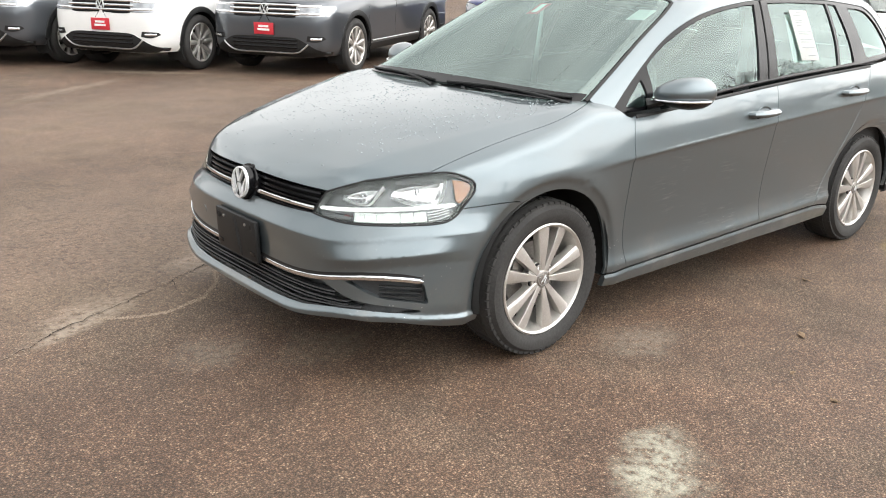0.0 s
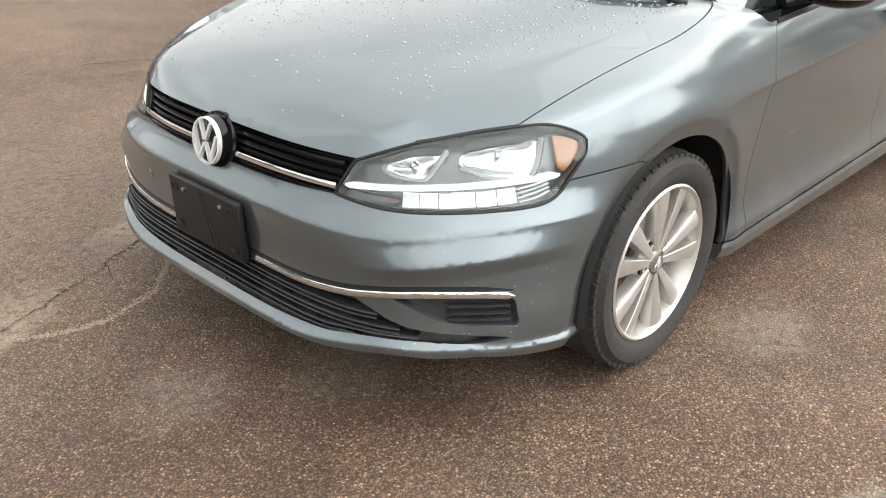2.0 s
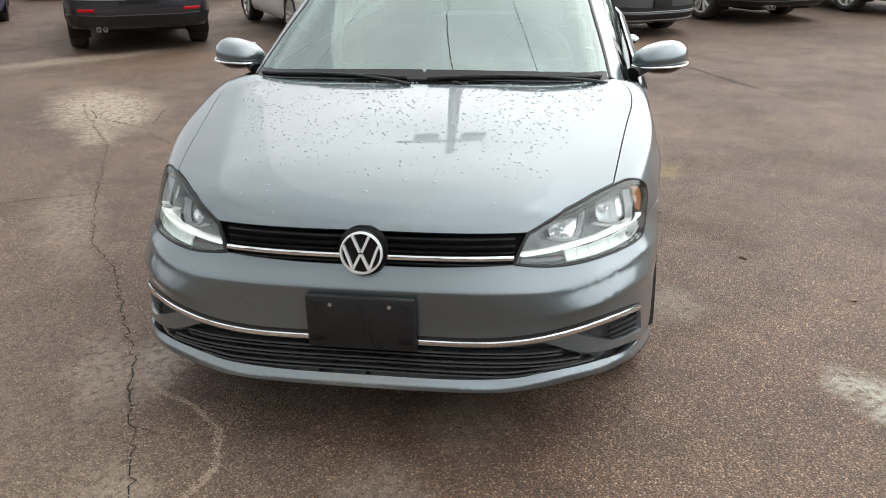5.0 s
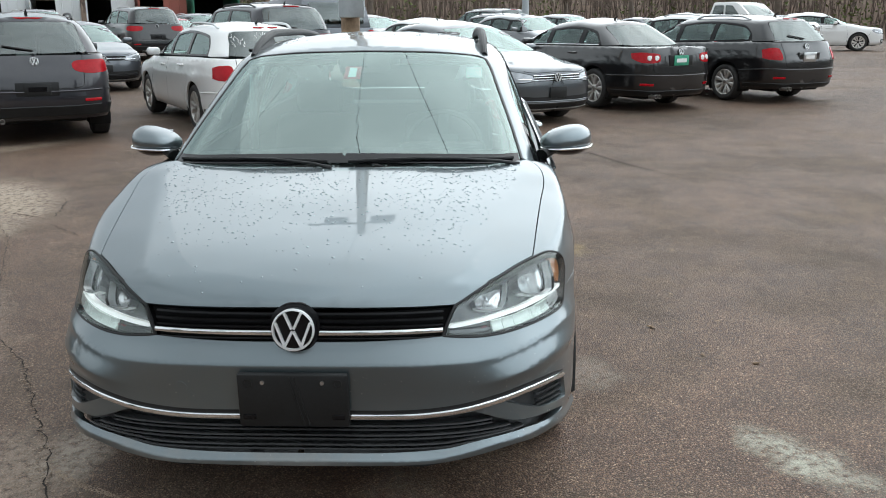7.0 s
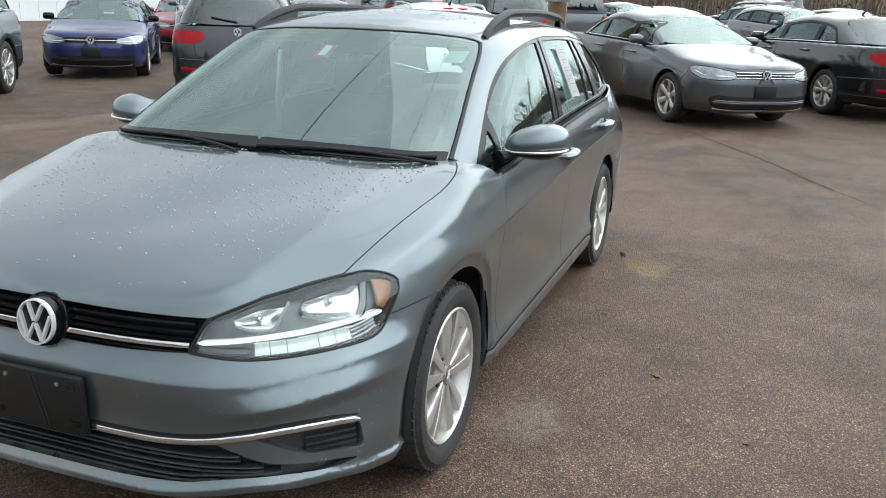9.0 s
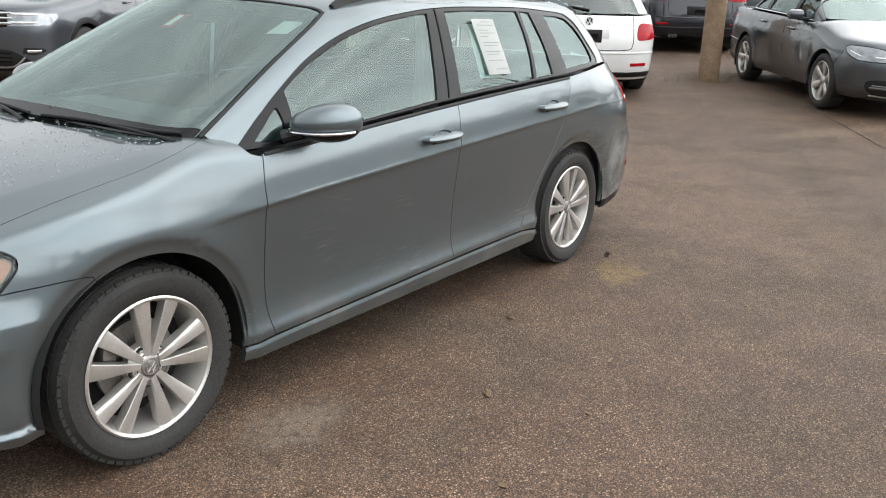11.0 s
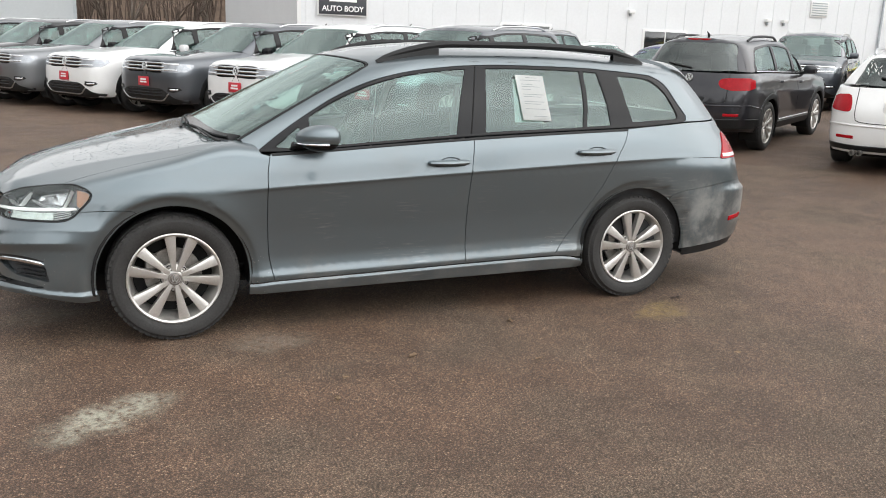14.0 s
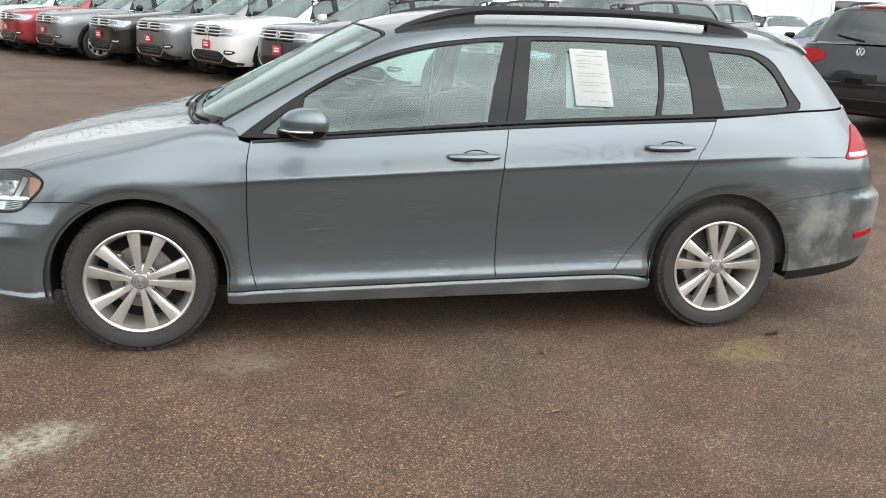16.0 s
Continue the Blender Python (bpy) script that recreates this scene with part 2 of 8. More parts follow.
def part(name, bm, material, parent, label="", smooth=True):
    """Links a bmesh as one mesh object under a thing or a part."""
    me = bpy.data.meshes.new(name)
    bm.normal_update()
    bm.to_mesh(me)
    bm.free()
    if smooth:
        me.shade_smooth()
        me.set_sharp_from_angle(angle=radians(35))
    return obj(name, me, material, parent, label)


def box(bm, cx, cy, cz, sx, sy, sz, bevel=0.0, rot=None):
    m = Matrix.LocRotScale((cx, cy, cz), rot, (sx, sy, sz))
    made = bmesh.ops.create_cube(bm, size=1, matrix=m)
    if bevel:
        es = list({e for v in made["verts"] for e in v.link_edges})
        bmesh.ops.bevel(bm, geom=es, offset=bevel, segments=2, affect="EDGES", profile=0.5)
    return bm


def boxed(*a, **k):
    return box(bmesh.new(), *a, **k)


def cyl(bm, p0, p1, r0, r1=None, seg=16):
    """A closed, tapered round bar from p0 to p1."""
    p0, p1 = Vector(p0), Vector(p1)
    d = p1 - p0
    m = Matrix.Translation((p0 + p1) / 2) @ d.to_track_quat("Z", "Y").to_matrix().to_4x4()
    bmesh.ops.create_cone(bm, cap_ends=True, segments=seg, radius1=r0, radius2=r0 if r1 is None else r1, depth=d.length, matrix=m)
    return bm


def lathe(bm, profile, seg=48, m=Matrix()):
    """Turns (radius, along y) points about the y axis; the ring is closed where the profile ends where it began."""
    rings = []
    for r, y in profile:
        rings.append([bm.verts.new(m @ Vector((r * math.cos(6.283185 * i / seg), y, r * math.sin(6.283185 * i / seg)))) for i in range(seg)])
    for a, b in zip(rings, rings[1:]):
        for i in range(seg):
            bm.faces.new((a[i], b[i], b[(i + 1) % seg], a[(i + 1) % seg]))
    return bm


def tube(bm, pts, rad, seg=8, flat=1.0):
    """A round (or flattened) bar along a line of points."""
    pts = [Vector(p) for p in pts]
    rings = []
    for i, p in enumerate(pts):
        d = (pts[min(i + 1, len(pts) - 1)] - pts[max(i - 1, 0)]).normalized()
        q = d.to_track_quat("Z", "Y")
        r = rad[i] if isinstance(rad, (list, tuple)) else rad
        rings.append([bm.verts.new(p + q @ Vector((r * math.cos(6.283185 * k / seg), flat * r * math.sin(6.283185 * k / seg), 0))) for k in range(seg)])
    for a, b in zip(rings, rings[1:]):
        for k in range(seg):
            bm.faces.new((a[k], a[(k + 1) % seg], b[(k + 1) % seg], b[k]))
    bm.faces.new(rings[0][::-1])
    bm.faces.new(rings[-1])
    return bm


def curve(*knots):
    """A smooth line through (x, y) knots that never overshoots; level past its ends."""
    xs, ys = np.array([k[0] for k in knots], float), np.array([k[1] for k in knots], float)
    h = np.diff(xs)
    s = np.diff(ys) / h
    t = np.zeros(len(xs))
    for i in range(1, len(xs) - 1):
        if s[i - 1] * s[i] > 0:
            t[i] = 2 * s[i - 1] * s[i] / (s[i - 1] + s[i])
    t[0], t[-1] = s[0], s[-1]

    def f(x):
        x = np.clip(np.asarray(x, float), xs[0], xs[-1])
        i = np.clip(np.searchsorted(xs, x, side="right") - 1, 0, len(xs) - 2)
        u = (x - xs[i]) / h[i]
        return ((1 + 2 * u) * (1 - u) ** 2) * ys[i] + u * (1 - u) ** 2 * h[i] * t[i] + u * u * (3 - 2 * u) * ys[i + 1] + u * u * (u - 1) * h[i] * t[i + 1]
    return f


def step(a, b, x):
    u = np.clip((np.asarray(x, float) - a) / (b - a), 0, 1)
    return u * u * (3 - 2 * u)


from mathutils.bvhtree import BVHTree
from mathutils.geometry import delaunay_2d_cdt
from mathutils.interpolate import poly_3d_calc


class Skin:
    """A smooth surface from a grid of points, on which panels are cut out."""

    def __init__(self, grid):
        r, c = grid.shape[:2]
        self.grid = grid
        self.co = [Vector(p) for p in grid.reshape(-1, 3)]
        du, dv = np.gradient(grid, axis=0), np.gradient(grid, axis=1)
        nn = np.cross(du, dv)
        nn /= np.maximum(np.linalg.norm(nn, axis=2, keepdims=True), 1e-9)
        mid = np.array([grid[:, :, 0].mean(), 0, grid[:, :, 2].mean() * 0.6])
        if ((grid - mid) * nn).sum() < 0:
            nn = -nn
        self.no = [Vector(p) for p in nn.reshape(-1, 3)]
        self.nn = nn
        self.faces = [(i * c + j, (i + 1) * c + j, (i + 1) * c + j + 1, i * c + j + 1) for i in range(r - 1) for j in range(c - 1)]
        self.tree = BVHTree.FromPolygons(self.co, self.faces)

    def cast(self, p, d):
        hit, _, i, _ = self.tree.ray_cast(p, d)
        if hit is None:
            hit, _, i, _ = self.tree.find_nearest(p + d * 10)
            near, _, i, dist = self.tree.find_nearest(hit)
        f = self.faces[i]
        w = poly_3d_calc([self.co[k] for k in f], hit)
        n = Vector((0, 0, 0))
        for k, a in zip(f, w):
            n += self.no[k] * a
        return hit, n.normalized()

    def at(self, kind, a, b):
        """A point on the skin: S (x, z) from the side, F (y, z) from the front, R (y, z) from behind, T (x, y) from above."""
        if kind == "S":
            return self.cast(Vector((a, -10, b)), Vector((0, 1, 0)))[0]
        if kind == "F":
            return self.cast(Vector((-10, -a, b)), Vector((1, 0, 0)))[0]
        if kind == "R":
            return self.cast(Vector((20, -a, b)), Vector((-1, 0, 0)))[0]
        return self.cast(Vector((a, -b, 10)), Vector((0, 0, -1)))[0]

    def line(self, segments, res):
        """A line on the skin through the knots of several segments (kind, knots)."""
        out = []
        for kind, knots in segments:
            k = [Vector((*q, 0)) for q in knots]
            for i in range(len(k) - 1):
                p0, p1, p2, p3 = k[max(i - 1, 0)], k[i], k[i + 1], k[min(i + 2, len(k) - 1)]
                steps = max(1, int((p2 - p1).length / res))
                for s in range(steps):
                    u = s / steps
                    q = 0.5 * (2 * p1 + (p2 - p0) * u + (2 * p0 - 5 * p1 + 4 * p2 - p3) * u * u + (3 * p1 - p0 - 3 * p2 + p3) * u ** 3)
                    out.append(self.at(kind, q.x, q.y))
            out.append(self.at(kind, *knots[-1]))
        clean = [out[0]]
        for p in out[1:]:
            if (p - clean[-1]).length > 0.0012:
                clean.append(p)
        return clean


def inside(poly, pts):
    x, y = pts[:, 0:1], pts[:, 1:2]
    x0, y0 = poly[:, 0], poly[:, 1]
    x1, y1 = np.roll(x0, -1), np.roll(y0, -1)
    with np.errstate(divide="ignore", invalid="ignore"):
        cross = ((y0 > y) != (y1 > y)) & (x < (x1 - x0) * (y - y0) / (y1 - y0) + x0)
    return cross.sum(1) % 2 == 1


def shrink(poly, g):
    a, b = np.roll(poly, 1, 0), np.roll(poly, -1, 0)
    t = b - a
    t /= np.maximum(np.linalg.norm(t, axis=1, keepdims=True), 1e-9)
    n = np.stack([-t[:, 1], t[:, 0]], 1)
    area = (poly[:, 0] * np.roll(poly[:, 1], -1) - np.roll(poly[:, 0], -1) * poly[:, 1]).sum()
    return poly + n * (g if area > 0 else -g)


class Panel:
    """A trimmed piece of a skin: an outline, holes, edges that turn inward."""

    def __init__(self, skin, outline, way, res=0.03, gap=0.0015, rim=0.012, holes=(), lift=0.0, creases=()):
        d = Vector(way).normalized()
        e1 = d.orthogonal().normalized()
        e2 = d.cross(e1)
        loops = []
        for k, seg in enumerate([outline, *holes]):
            ln = skin.line(seg, res * 0.6)
            if k == 0 and abs(ln[0].y) < 0.01 and abs(ln[-1].y) < 0.01:
                a, b = ln[-1], ln[0]
                dd = Vector((d.x, 0, d.z)).normalized()
                m = max(2, int((b - a).length / (res * 0.6)))
                for i in range(1, m):
                    q = a.lerp(b, i / m)
                    ln.append(skin.cast(Vector((q.x, -0.0006, q.z)) - dd * 3, dd)[0])
            if (ln[0] - ln[-1]).length < 0.0015:
                ln.pop()
            flat = np.array([(p.dot(e1), p.dot(e2)) for p in ln])
            loops.append(shrink(flat, gap if k == 0 else -gap))
        lo, hi = loops[0].min(0), loops[0].max(0)
        gx, gy = np.meshgrid(np.arange(lo[0], hi[0], res), np.arange(lo[1], hi[1], res))
        gx[1::2] += res / 2
        pts = np.stack([gx.ravel(), gy.ravel()], 1)
        keep = inside(loops[0], pts)
        for h in loops[1:]:
            keep &= ~inside(h, pts)
        pts = pts[keep]
        rims = np.concatenate(loops)
        if len(pts):
            pts = pts[np.array([((rims - p) ** 2).sum(1).min() > (0.45 * res) ** 2 for p in pts])]
        fixed = []
        for kind, knots in creases:
            fixed += [(p.dot(e1), p.dot(e2)) for p in skin.line([(kind, knots)], 0.012)]
        if fixed:
            fixed = np.array(fixed)
            ok = inside(loops[0], fixed)
            for h in loops[1:]:
                ok &= ~inside(h, fixed)
            fixed = fixed[ok]
            fixed = fixed[np.array([((rims - p) ** 2).sum(1).min() > 0.003 ** 2 for p in fixed])]
            pts = pts[np.array([((fixed - p) ** 2).sum(1).min() > (0.4 * res) ** 2 for p in pts])]
            pts = np.concatenate([pts, fixed])
        edges, base = [], 0
        for lp in loops:
            edges += [(base + i, base + (i + 1) % len(lp)) for i in range(len(lp))]
            base += len(lp)
        allp = np.concatenate([rims, pts]) if len(pts) else rims
        vs, _, fs, *_ = delaunay_2d_cdt([Vector(p) for p in allp], edges, [], 0, 1e-6)
        vs2 = np.array([tuple(v) for v in vs])
        cen = np.array([vs2[list(f)].mean(0) for f in fs])
        ok = inside(loops[0], cen)
        for h in loops[1:]:
            ok &= ~inside(h, cen)
        fs = [f for f, k in zip(fs, ok) if k]
        self.co, self.no = [], []
        for u, v in vs2:
            p, n = skin.cast(e1 * u + e2 * v - d * 12, d)
            self.co.append(p + n * lift)
            self.no.append(n)
        self.tris = []
        for f in fs:
            a, b, c = (self.co[i] for i in f)
            self.tris.append(f if (b - a).cross(c - a).dot(self.no[f[0]]) > 0 else f[::-1])
        self.rim = rim

    def mesh(self, name, mirror=False, rim=None):
        rim = self.rim if rim is None else rim
        co, no, faces = list(self.co), self.no, list(self.tris)
        loop_n = [no[i] for f in faces for i in f]
        if rim:
            seen = {}
            for f in faces:
                for a, b in zip(f, f[1:] + f[:1]):
                    seen[(a, b)] = True
            deep = {}
            for a, b in [e for e in seen if (e[1], e[0]) not in seen]:
                for i in (a, b):
                    if i not in deep:
                        deep[i] = len(co)
                        co.append(co[i] - no[i] * rim)
                q = (b, a, deep[a], deep[b])
                fn = (co[a] - co[b]).cross(co[deep[a]] - co[b]).normalized()
                faces.append(q)
                loop_n += [(no[b] * 0.45 + fn).normalized(), (no[a] * 0.45 + fn).normalized(), fn, fn]
        if mirror:
            co = [Vector((p.x, -p.y, p.z)) for p in co]
            out, k = [], []
            pos = 0
            for f in faces:
                out.append(tuple(f[::-1]))
                k += [Vector((q.x, -q.y, q.z)) for q in loop_n[pos:pos + len(f)][::-1]]
                pos += len(f)
            faces, loop_n = out, k
        me = bpy.data.meshes.new(name)
        me.from_pydata(co, [], faces)
        me.shade_smooth()
        me.normals_split_custom_set(loop_n)
        return me


def fit_pair(panel, name, material, parent, label="", rim=None):
    """Both halves of a panel: the left one, and its mirror on the right."""
    return [obj(name, panel.mesh(name, m, rim), material, parent, label) for m in (False, True)]


# ---- car skins ----
def quarter(k):
    t = np.linspace(0, 1, k)
    return (0.35 * t + 0.65 * t ** 1.6) * math.pi / 2


def ring(xf, xr, af, ar, nf, nr, width, k=(60, 120, 50)):
    """Half a plan outline: x and a share of the width, from the nose round the side to the tail."""
    q = quarter(k[0])
    x = af - (af - xf) * np.cos(q) ** (2 / nf)
    s = np.sin(q) ** (2 / nf)
    xs = np.linspace(af, ar, k[1] + 2)[1:-1]
    q2 = quarter(k[2])[::-1]
    x2 = ar + (xr - ar) * np.cos(q2) ** (2 / nr)
    s2 = np.sin(q2) ** (2 / nr)
    x = np.concatenate([x, xs, x2])
    return x, width(x) * np.concatenate([s, np.ones(k[1]), s2])


def relax(g, mid, reach, times):
    """Rounds the edge at row mid of a grid, over some rows on both sides."""
    lo, hi = max(mid - reach, 1), min(mid + reach, g.shape[0] - 2)
    for _ in range(times):
        g[lo:hi + 1] = 0.25 * g[lo - 1:hi] + 0.5 * g[lo:hi + 1] + 0.25 * g[lo + 1:hi + 2]
    return g


def lower_skin(c, rows=(44, 14, 30), k=(60, 120, 50), soft=60, reach=16):
    """The body below the windows, and the bonnet."""
    nr = rows[0] + rows[1]
    z = np.full(sum(k), 0.5)
    cols, mids = [], []
    for v in [*np.linspace(0, 1, rows[0]), *(1 + np.linspace(0, 1, rows[1] + 1)[1:])]:
        x = None
        for _ in range(5):
            zz = z if x is None else z
            xs, ys = [], []
            q = quarter(k[0])
            nf, nr_ = c["nf"](z), c["nr"](z)
            zf = z.copy()
            if "bend" in c:
                zf[:k[0]] -= c["bend"](0.85 * np.sin(q) ** (2 / nf[:k[0]]), z[:k[0]])
            xf, xr = c["front"](zf), c["rear"](z)
            af, ar = c["af"], c["ar"]
            k0, k1 = k[0], k[0] + k[1]
            x = np.empty(sum(k))
            s = np.ones(sum(k))
            x[:k0] = af - (af - xf[:k0]) * np.cos(q) ** (2 / nf[:k0])
            s[:k0] = np.sin(q) ** (2 / nf[:k0])
            x[k0:k1] = np.linspace(af, ar, k[1] + 2)[1:-1]
            q2 = quarter(k[2])[::-1]
            x[k1:] = ar + (xr[k1:] - ar) * np.cos(q2) ** (2 / nr_[k1:])
            s[k1:] = np.sin(q2) ** (2 / nr_[k1:])
            zt, zs, z0 = c["crease"](x), c["top"](x), c["bottom"](x)
            z = z0 + (zt - z0) * v if v <= 1 else zt + (zs - zt) * (v - 1)
        w = c["side"](x, z)
        p = np.stack([x, -w * s, z], 1)
        if "fold" in c:
            p = p + c["fold"](p)
        cols.append(p)
    top = cols[-1]
    for r in np.linspace(0, 1, rows[2] + 1)[1:]:
        x, y0, zs = top.T
        zc = c["spine"](x)
        y = y0 * (1 - r)
        share = 1 - (1 - r) ** 2.2
        if "swell" in c:
            share = c["swell"](x, np.abs(y), np.abs(y0), share)
        zz = zs + (zc - zs) * share
        cols.append(np.stack([x, y, zz], 1))
    g = np.array(cols)
    flat = step(0.42, 0.55, g[nr - 1, :, 0])[None, :, None]
    return Skin(g * flat + relax(g.copy(), nr - 1, reach, soft) * (1 - flat))


def upper_skin(c, rows=(40, 24), k=(50, 110, 50), soft=30):
    """The glasshouse and the roof."""
    bx, by = ring(*c["base"], c["base_w"], k)
    tx, ty = ring(*c["edge"], c["edge_w"], k)
    bz = c["base_z"](bx)
    tz = c["edge_z"](tx)
    full = c["edge_w"](tx)
    tz = tz + (c["spine"](tx) - tz) * (1 - (ty / full) ** 2)
    b, t = np.stack([bx, -by, bz], 1), np.stack([tx, -ty, tz], 1)
    out = np.stack([np.where(bx < c["base"][2], -1, np.where(bx > c["base"][3], 1, 0)) * (1 - by / c["base_w"](bx)), -by / c["base_w"](bx), 0 * bx], 1)
    cols = [b + (t - b) * v + out * c["bulge"] * 4 * v * (1 - v) for v in np.linspace(0, 1, rows[0])]
    for r in np.linspace(0, 1, rows[1] + 1)[1:]:
        zc = c["spine"](tx)
        cols.append(np.stack([tx, -ty * (1 - r), tz + (zc - tz) * (1 - (1 - r) ** 2)], 1))
    return Skin(relax(np.array(cols), rows[0] - 1, 5, soft))


def wagon_side():
    below = curve((0.12, 0.775), (0.17, 0.815), (0.22, 0.846), (0.27, 0.860), (0.295, 0.8645), (0.304, 0.8650), (0.312, 0.8630), (0.345, 0.8540), (0.40, 0.8485), (0.50, 0.852), (0.64, 0.866), (0.76, 0.878))
    plain = curve((0.12, 0.775), (0.17, 0.815), (0.22, 0.842), (0.30, 0.858), (0.45, 0.866), (0.62, 0.880), (0.72, 0.878), (0.80, 0.862), (0.88, 0.838), (1.05, 0.80))
    tall = curve((0.12, 0.775), (0.17, 0.815), (0.22, 0.842), (0.30, 0.858), (0.45, 0.866), (0.62, 0.878), (0.76, 0.880), (0.88, 0.858), (0.97, 0.828), (1.08, 0.775))
    above = curve((0, 0.884), (0.02, 0.880), (0.10, 0.864), (0.17, 0.842), (0.25, 0.812))
    zt = WAGON_CREASE

    def side(x, z):
        t = zt(x)
        crisp = np.where(z <= t, below(z - 0.016 * (x - 1.2)) + 0.008 * step(-0.02, 0.0, z - t), above(z - t))
        soft = plain(z) + (tall(z) - plain(z)) * step(0.6, 2.2, x)
        w = step(0.14, 0.5, x) * (1 - step(2.45, 3.1, x))
        y = soft + (crisp - soft) * w
        for cx in (0.0, 2.63):
            r = np.sqrt((x - cx) ** 2 + (z - 0.315) ** 2)
            y = y + 0.003 * np.exp(-((r - 0.41) / 0.05) ** 2) - 0.016 * np.clip((0.399 - r) / 0.012, 0, 1) * (0.35 + 0.65 * np.clip((0.399 - r) / 0.047, 0, 1))
        return y
    return side


def lip_line(y):
    """The height of the bumper's lower lip across the car."""
    return 0.254 + 0.034 * step(0.34, 0.64, y) - 0.036 * step(0.72, 0.86, y)


def wagon_fold(p):
    """The sharp folds that run round the front bumper."""
    x, y, z = p[:, 0], -p[:, 1], p[:, 2]
    near = 1 - step(-0.30, -0.12, x)
    fade = 1 - step(-0.58, -0.36, x)
    out = np.zeros_like(z)
    for line, amp, up_, dn in ((0.533 + 0.032 * step(0.50, 0.80, y), 0.012 * step(0.50, 0.78, y) * (1 - step(-0.46, -0.26, x)), 0.06, 0.10), (0.462 + 0.046 * step(0.48, 0.86, y), 0.020 * step(0.46, 0.70, y) * fade, 0.050, 0.036), (lip_line(y), 0.018, 0.016, 0.06)):
        d = z - line
        out += amp * np.where(d >= 0, np.clip(1 - d / up_, 0, 1), np.clip(1 + d / dn, 0, 1))
    k = np.clip((-0.2 - x) / 0.45, 0, 1)
    flat = np.stack([-k, -(1 - k) * np.sign(y + 1e-9), 0 * z], 1)
    flat /= np.linalg.norm(flat, axis=1, keepdims=True)
    return flat * (out * near)[:, None]


def wagon_swell(x, y, edge, share):
    """The bonnet's broad middle, bounded by two folds that run from the lamps to the screen's corners."""
    f = np.minimum(0.462 + (x + 0.75) * 0.258, edge - 0.02)
    up_ = 0.66
    inner = up_ + (1 - up_) * (1 - np.clip(y / np.maximum(f, 1e-6), 0, 1) ** 2.0)
    outer = up_ * np.clip((edge - y) / np.maximum(edge - f, 1e-6), 0, 1) ** 1.05
    w = step(-0.80, -0.66, x) * (1 - step(0.28, 0.45, x))
    return share + (np.where(y < f, inner, outer) - share) * w


WAGON_CREASE = curve((-0.9, 0.66), (-0.3, 0.68), (0.446, 0.742), (1.0, 0.770), (1.56, 0.796), (2.4, 0.832), (3.2, 0.858), (3.7, 0.87))
NOSE_LOW = curve((0.17, -0.815), (0.19, -0.848), (0.215, -0.855), (0.24, -0.851), (0.30, -0.832), (0.36, -0.824), (0.40, -0.824), (0.534, -0.839))
NOSE_HIGH = curve((0.534, -0.839), (0.598, -0.806), (0.68, -0.790), (0.72, -0.765), (0.8, -0.72))
WAGON_LOW = dict(
    front=lambda z: np.where(z < 0.534, NOSE_LOW(z), NOSE_HIGH(z)),
    bend=lambda y, z: 0.034 * step(0.48, 0.80, y) * np.clip(1 - np.abs(z - 0.55) / 0.16, 0, 1),
    rear=curve((0.12, 3.50), (0.25, 3.60), (0.35, 3.665), (0.50, 3.69), (0.62, 3.685), (0.66, 3.64), (0.85, 3.585), (1.05, 3.48)),
    nf=curve((0.15, 3.6), (0.30, 4.2), (0.45, 3.9), (0.60, 3.0), (0.80, 2.5)), nr=curve((0.2, 4.2), (0.7, 4.0), (1.0, 3.2)), af=0.2, ar=2.60,
    bottom=curve((-0.9, 0.185), (-0.3, 0.18), (0.3, 0.17), (2.3, 0.18), (3.0, 0.22), (3.7, 0.27)),
    crease=WAGON_CREASE, side=wagon_side(), fold=wagon_fold, swell=wagon_swell,
    top=curve((-0.80, 0.695), (-0.60, 0.725), (-0.31, 0.795), (0.0, 0.868), (0.30, 0.935), (0.40, 0.928), (0.48, 0.924), (1.56, 0.993), (2.53, 1.036), (3.05, 1.063), (3.6, 1.07)),
    spine=curve((-0.79, 0.705), (-0.70, 0.755), (-0.55, 0.810), (-0.30, 0.868), (0.0, 0.922), (0.25, 0.958), (0.6, 0.98), (3.6, 1.08)))
WAGON_INSET = curve((0.1, 0.045), (0.45, 0.045), (1.2, 0.028), (2.4, 0.03), (3.0, 0.012), (3.15, 0.0))
WAGON_UP = dict(
    base=(0.16, 3.48, 0.90, 2.6, 5.0, 3.2), edge=(1.02, 3.17, 1.5, 2.6, 5.0, 4.5),
    base_w=lambda x: WAGON_LOW["side"](x, WAGON_LOW["top"](x)) - WAGON_INSET(x),
    edge_w=curve((1.0, 0.60), (1.5, 0.625), (2.2, 0.62), (3.0, 0.575), (3.3, 0.56)),
    base_z=curve((0.1, 0.945), (0.3, 0.925), (0.42, 0.895), (0.7, 0.905), (1.56, 0.962), (2.53, 1.008), (3.05, 1.043), (3.6, 1.05)),
    edge_z=curve((1.0, 1.335), (1.5, 1.39), (2.0, 1.395), (2.6, 1.375), (3.3, 1.32)),
    spine=curve((1.0, 1.385), (1.2, 1.425), (1.6, 1.458), (2.1, 1.458), (2.7, 1.43), (3.3, 1.37)), bulge=0.02)


# ---- ground ----
def fall(x, y):
    """The height of the lot, which rises gently towards the far rows."""
    ease = lambda d: (np.sqrt(d * d + 1) + d) / 2
    return 0.03 * (ease(x - 4.5) - ease(x - 15.0) + ease(x - 17.0) - ease(x - 29.0)) + 0 * y


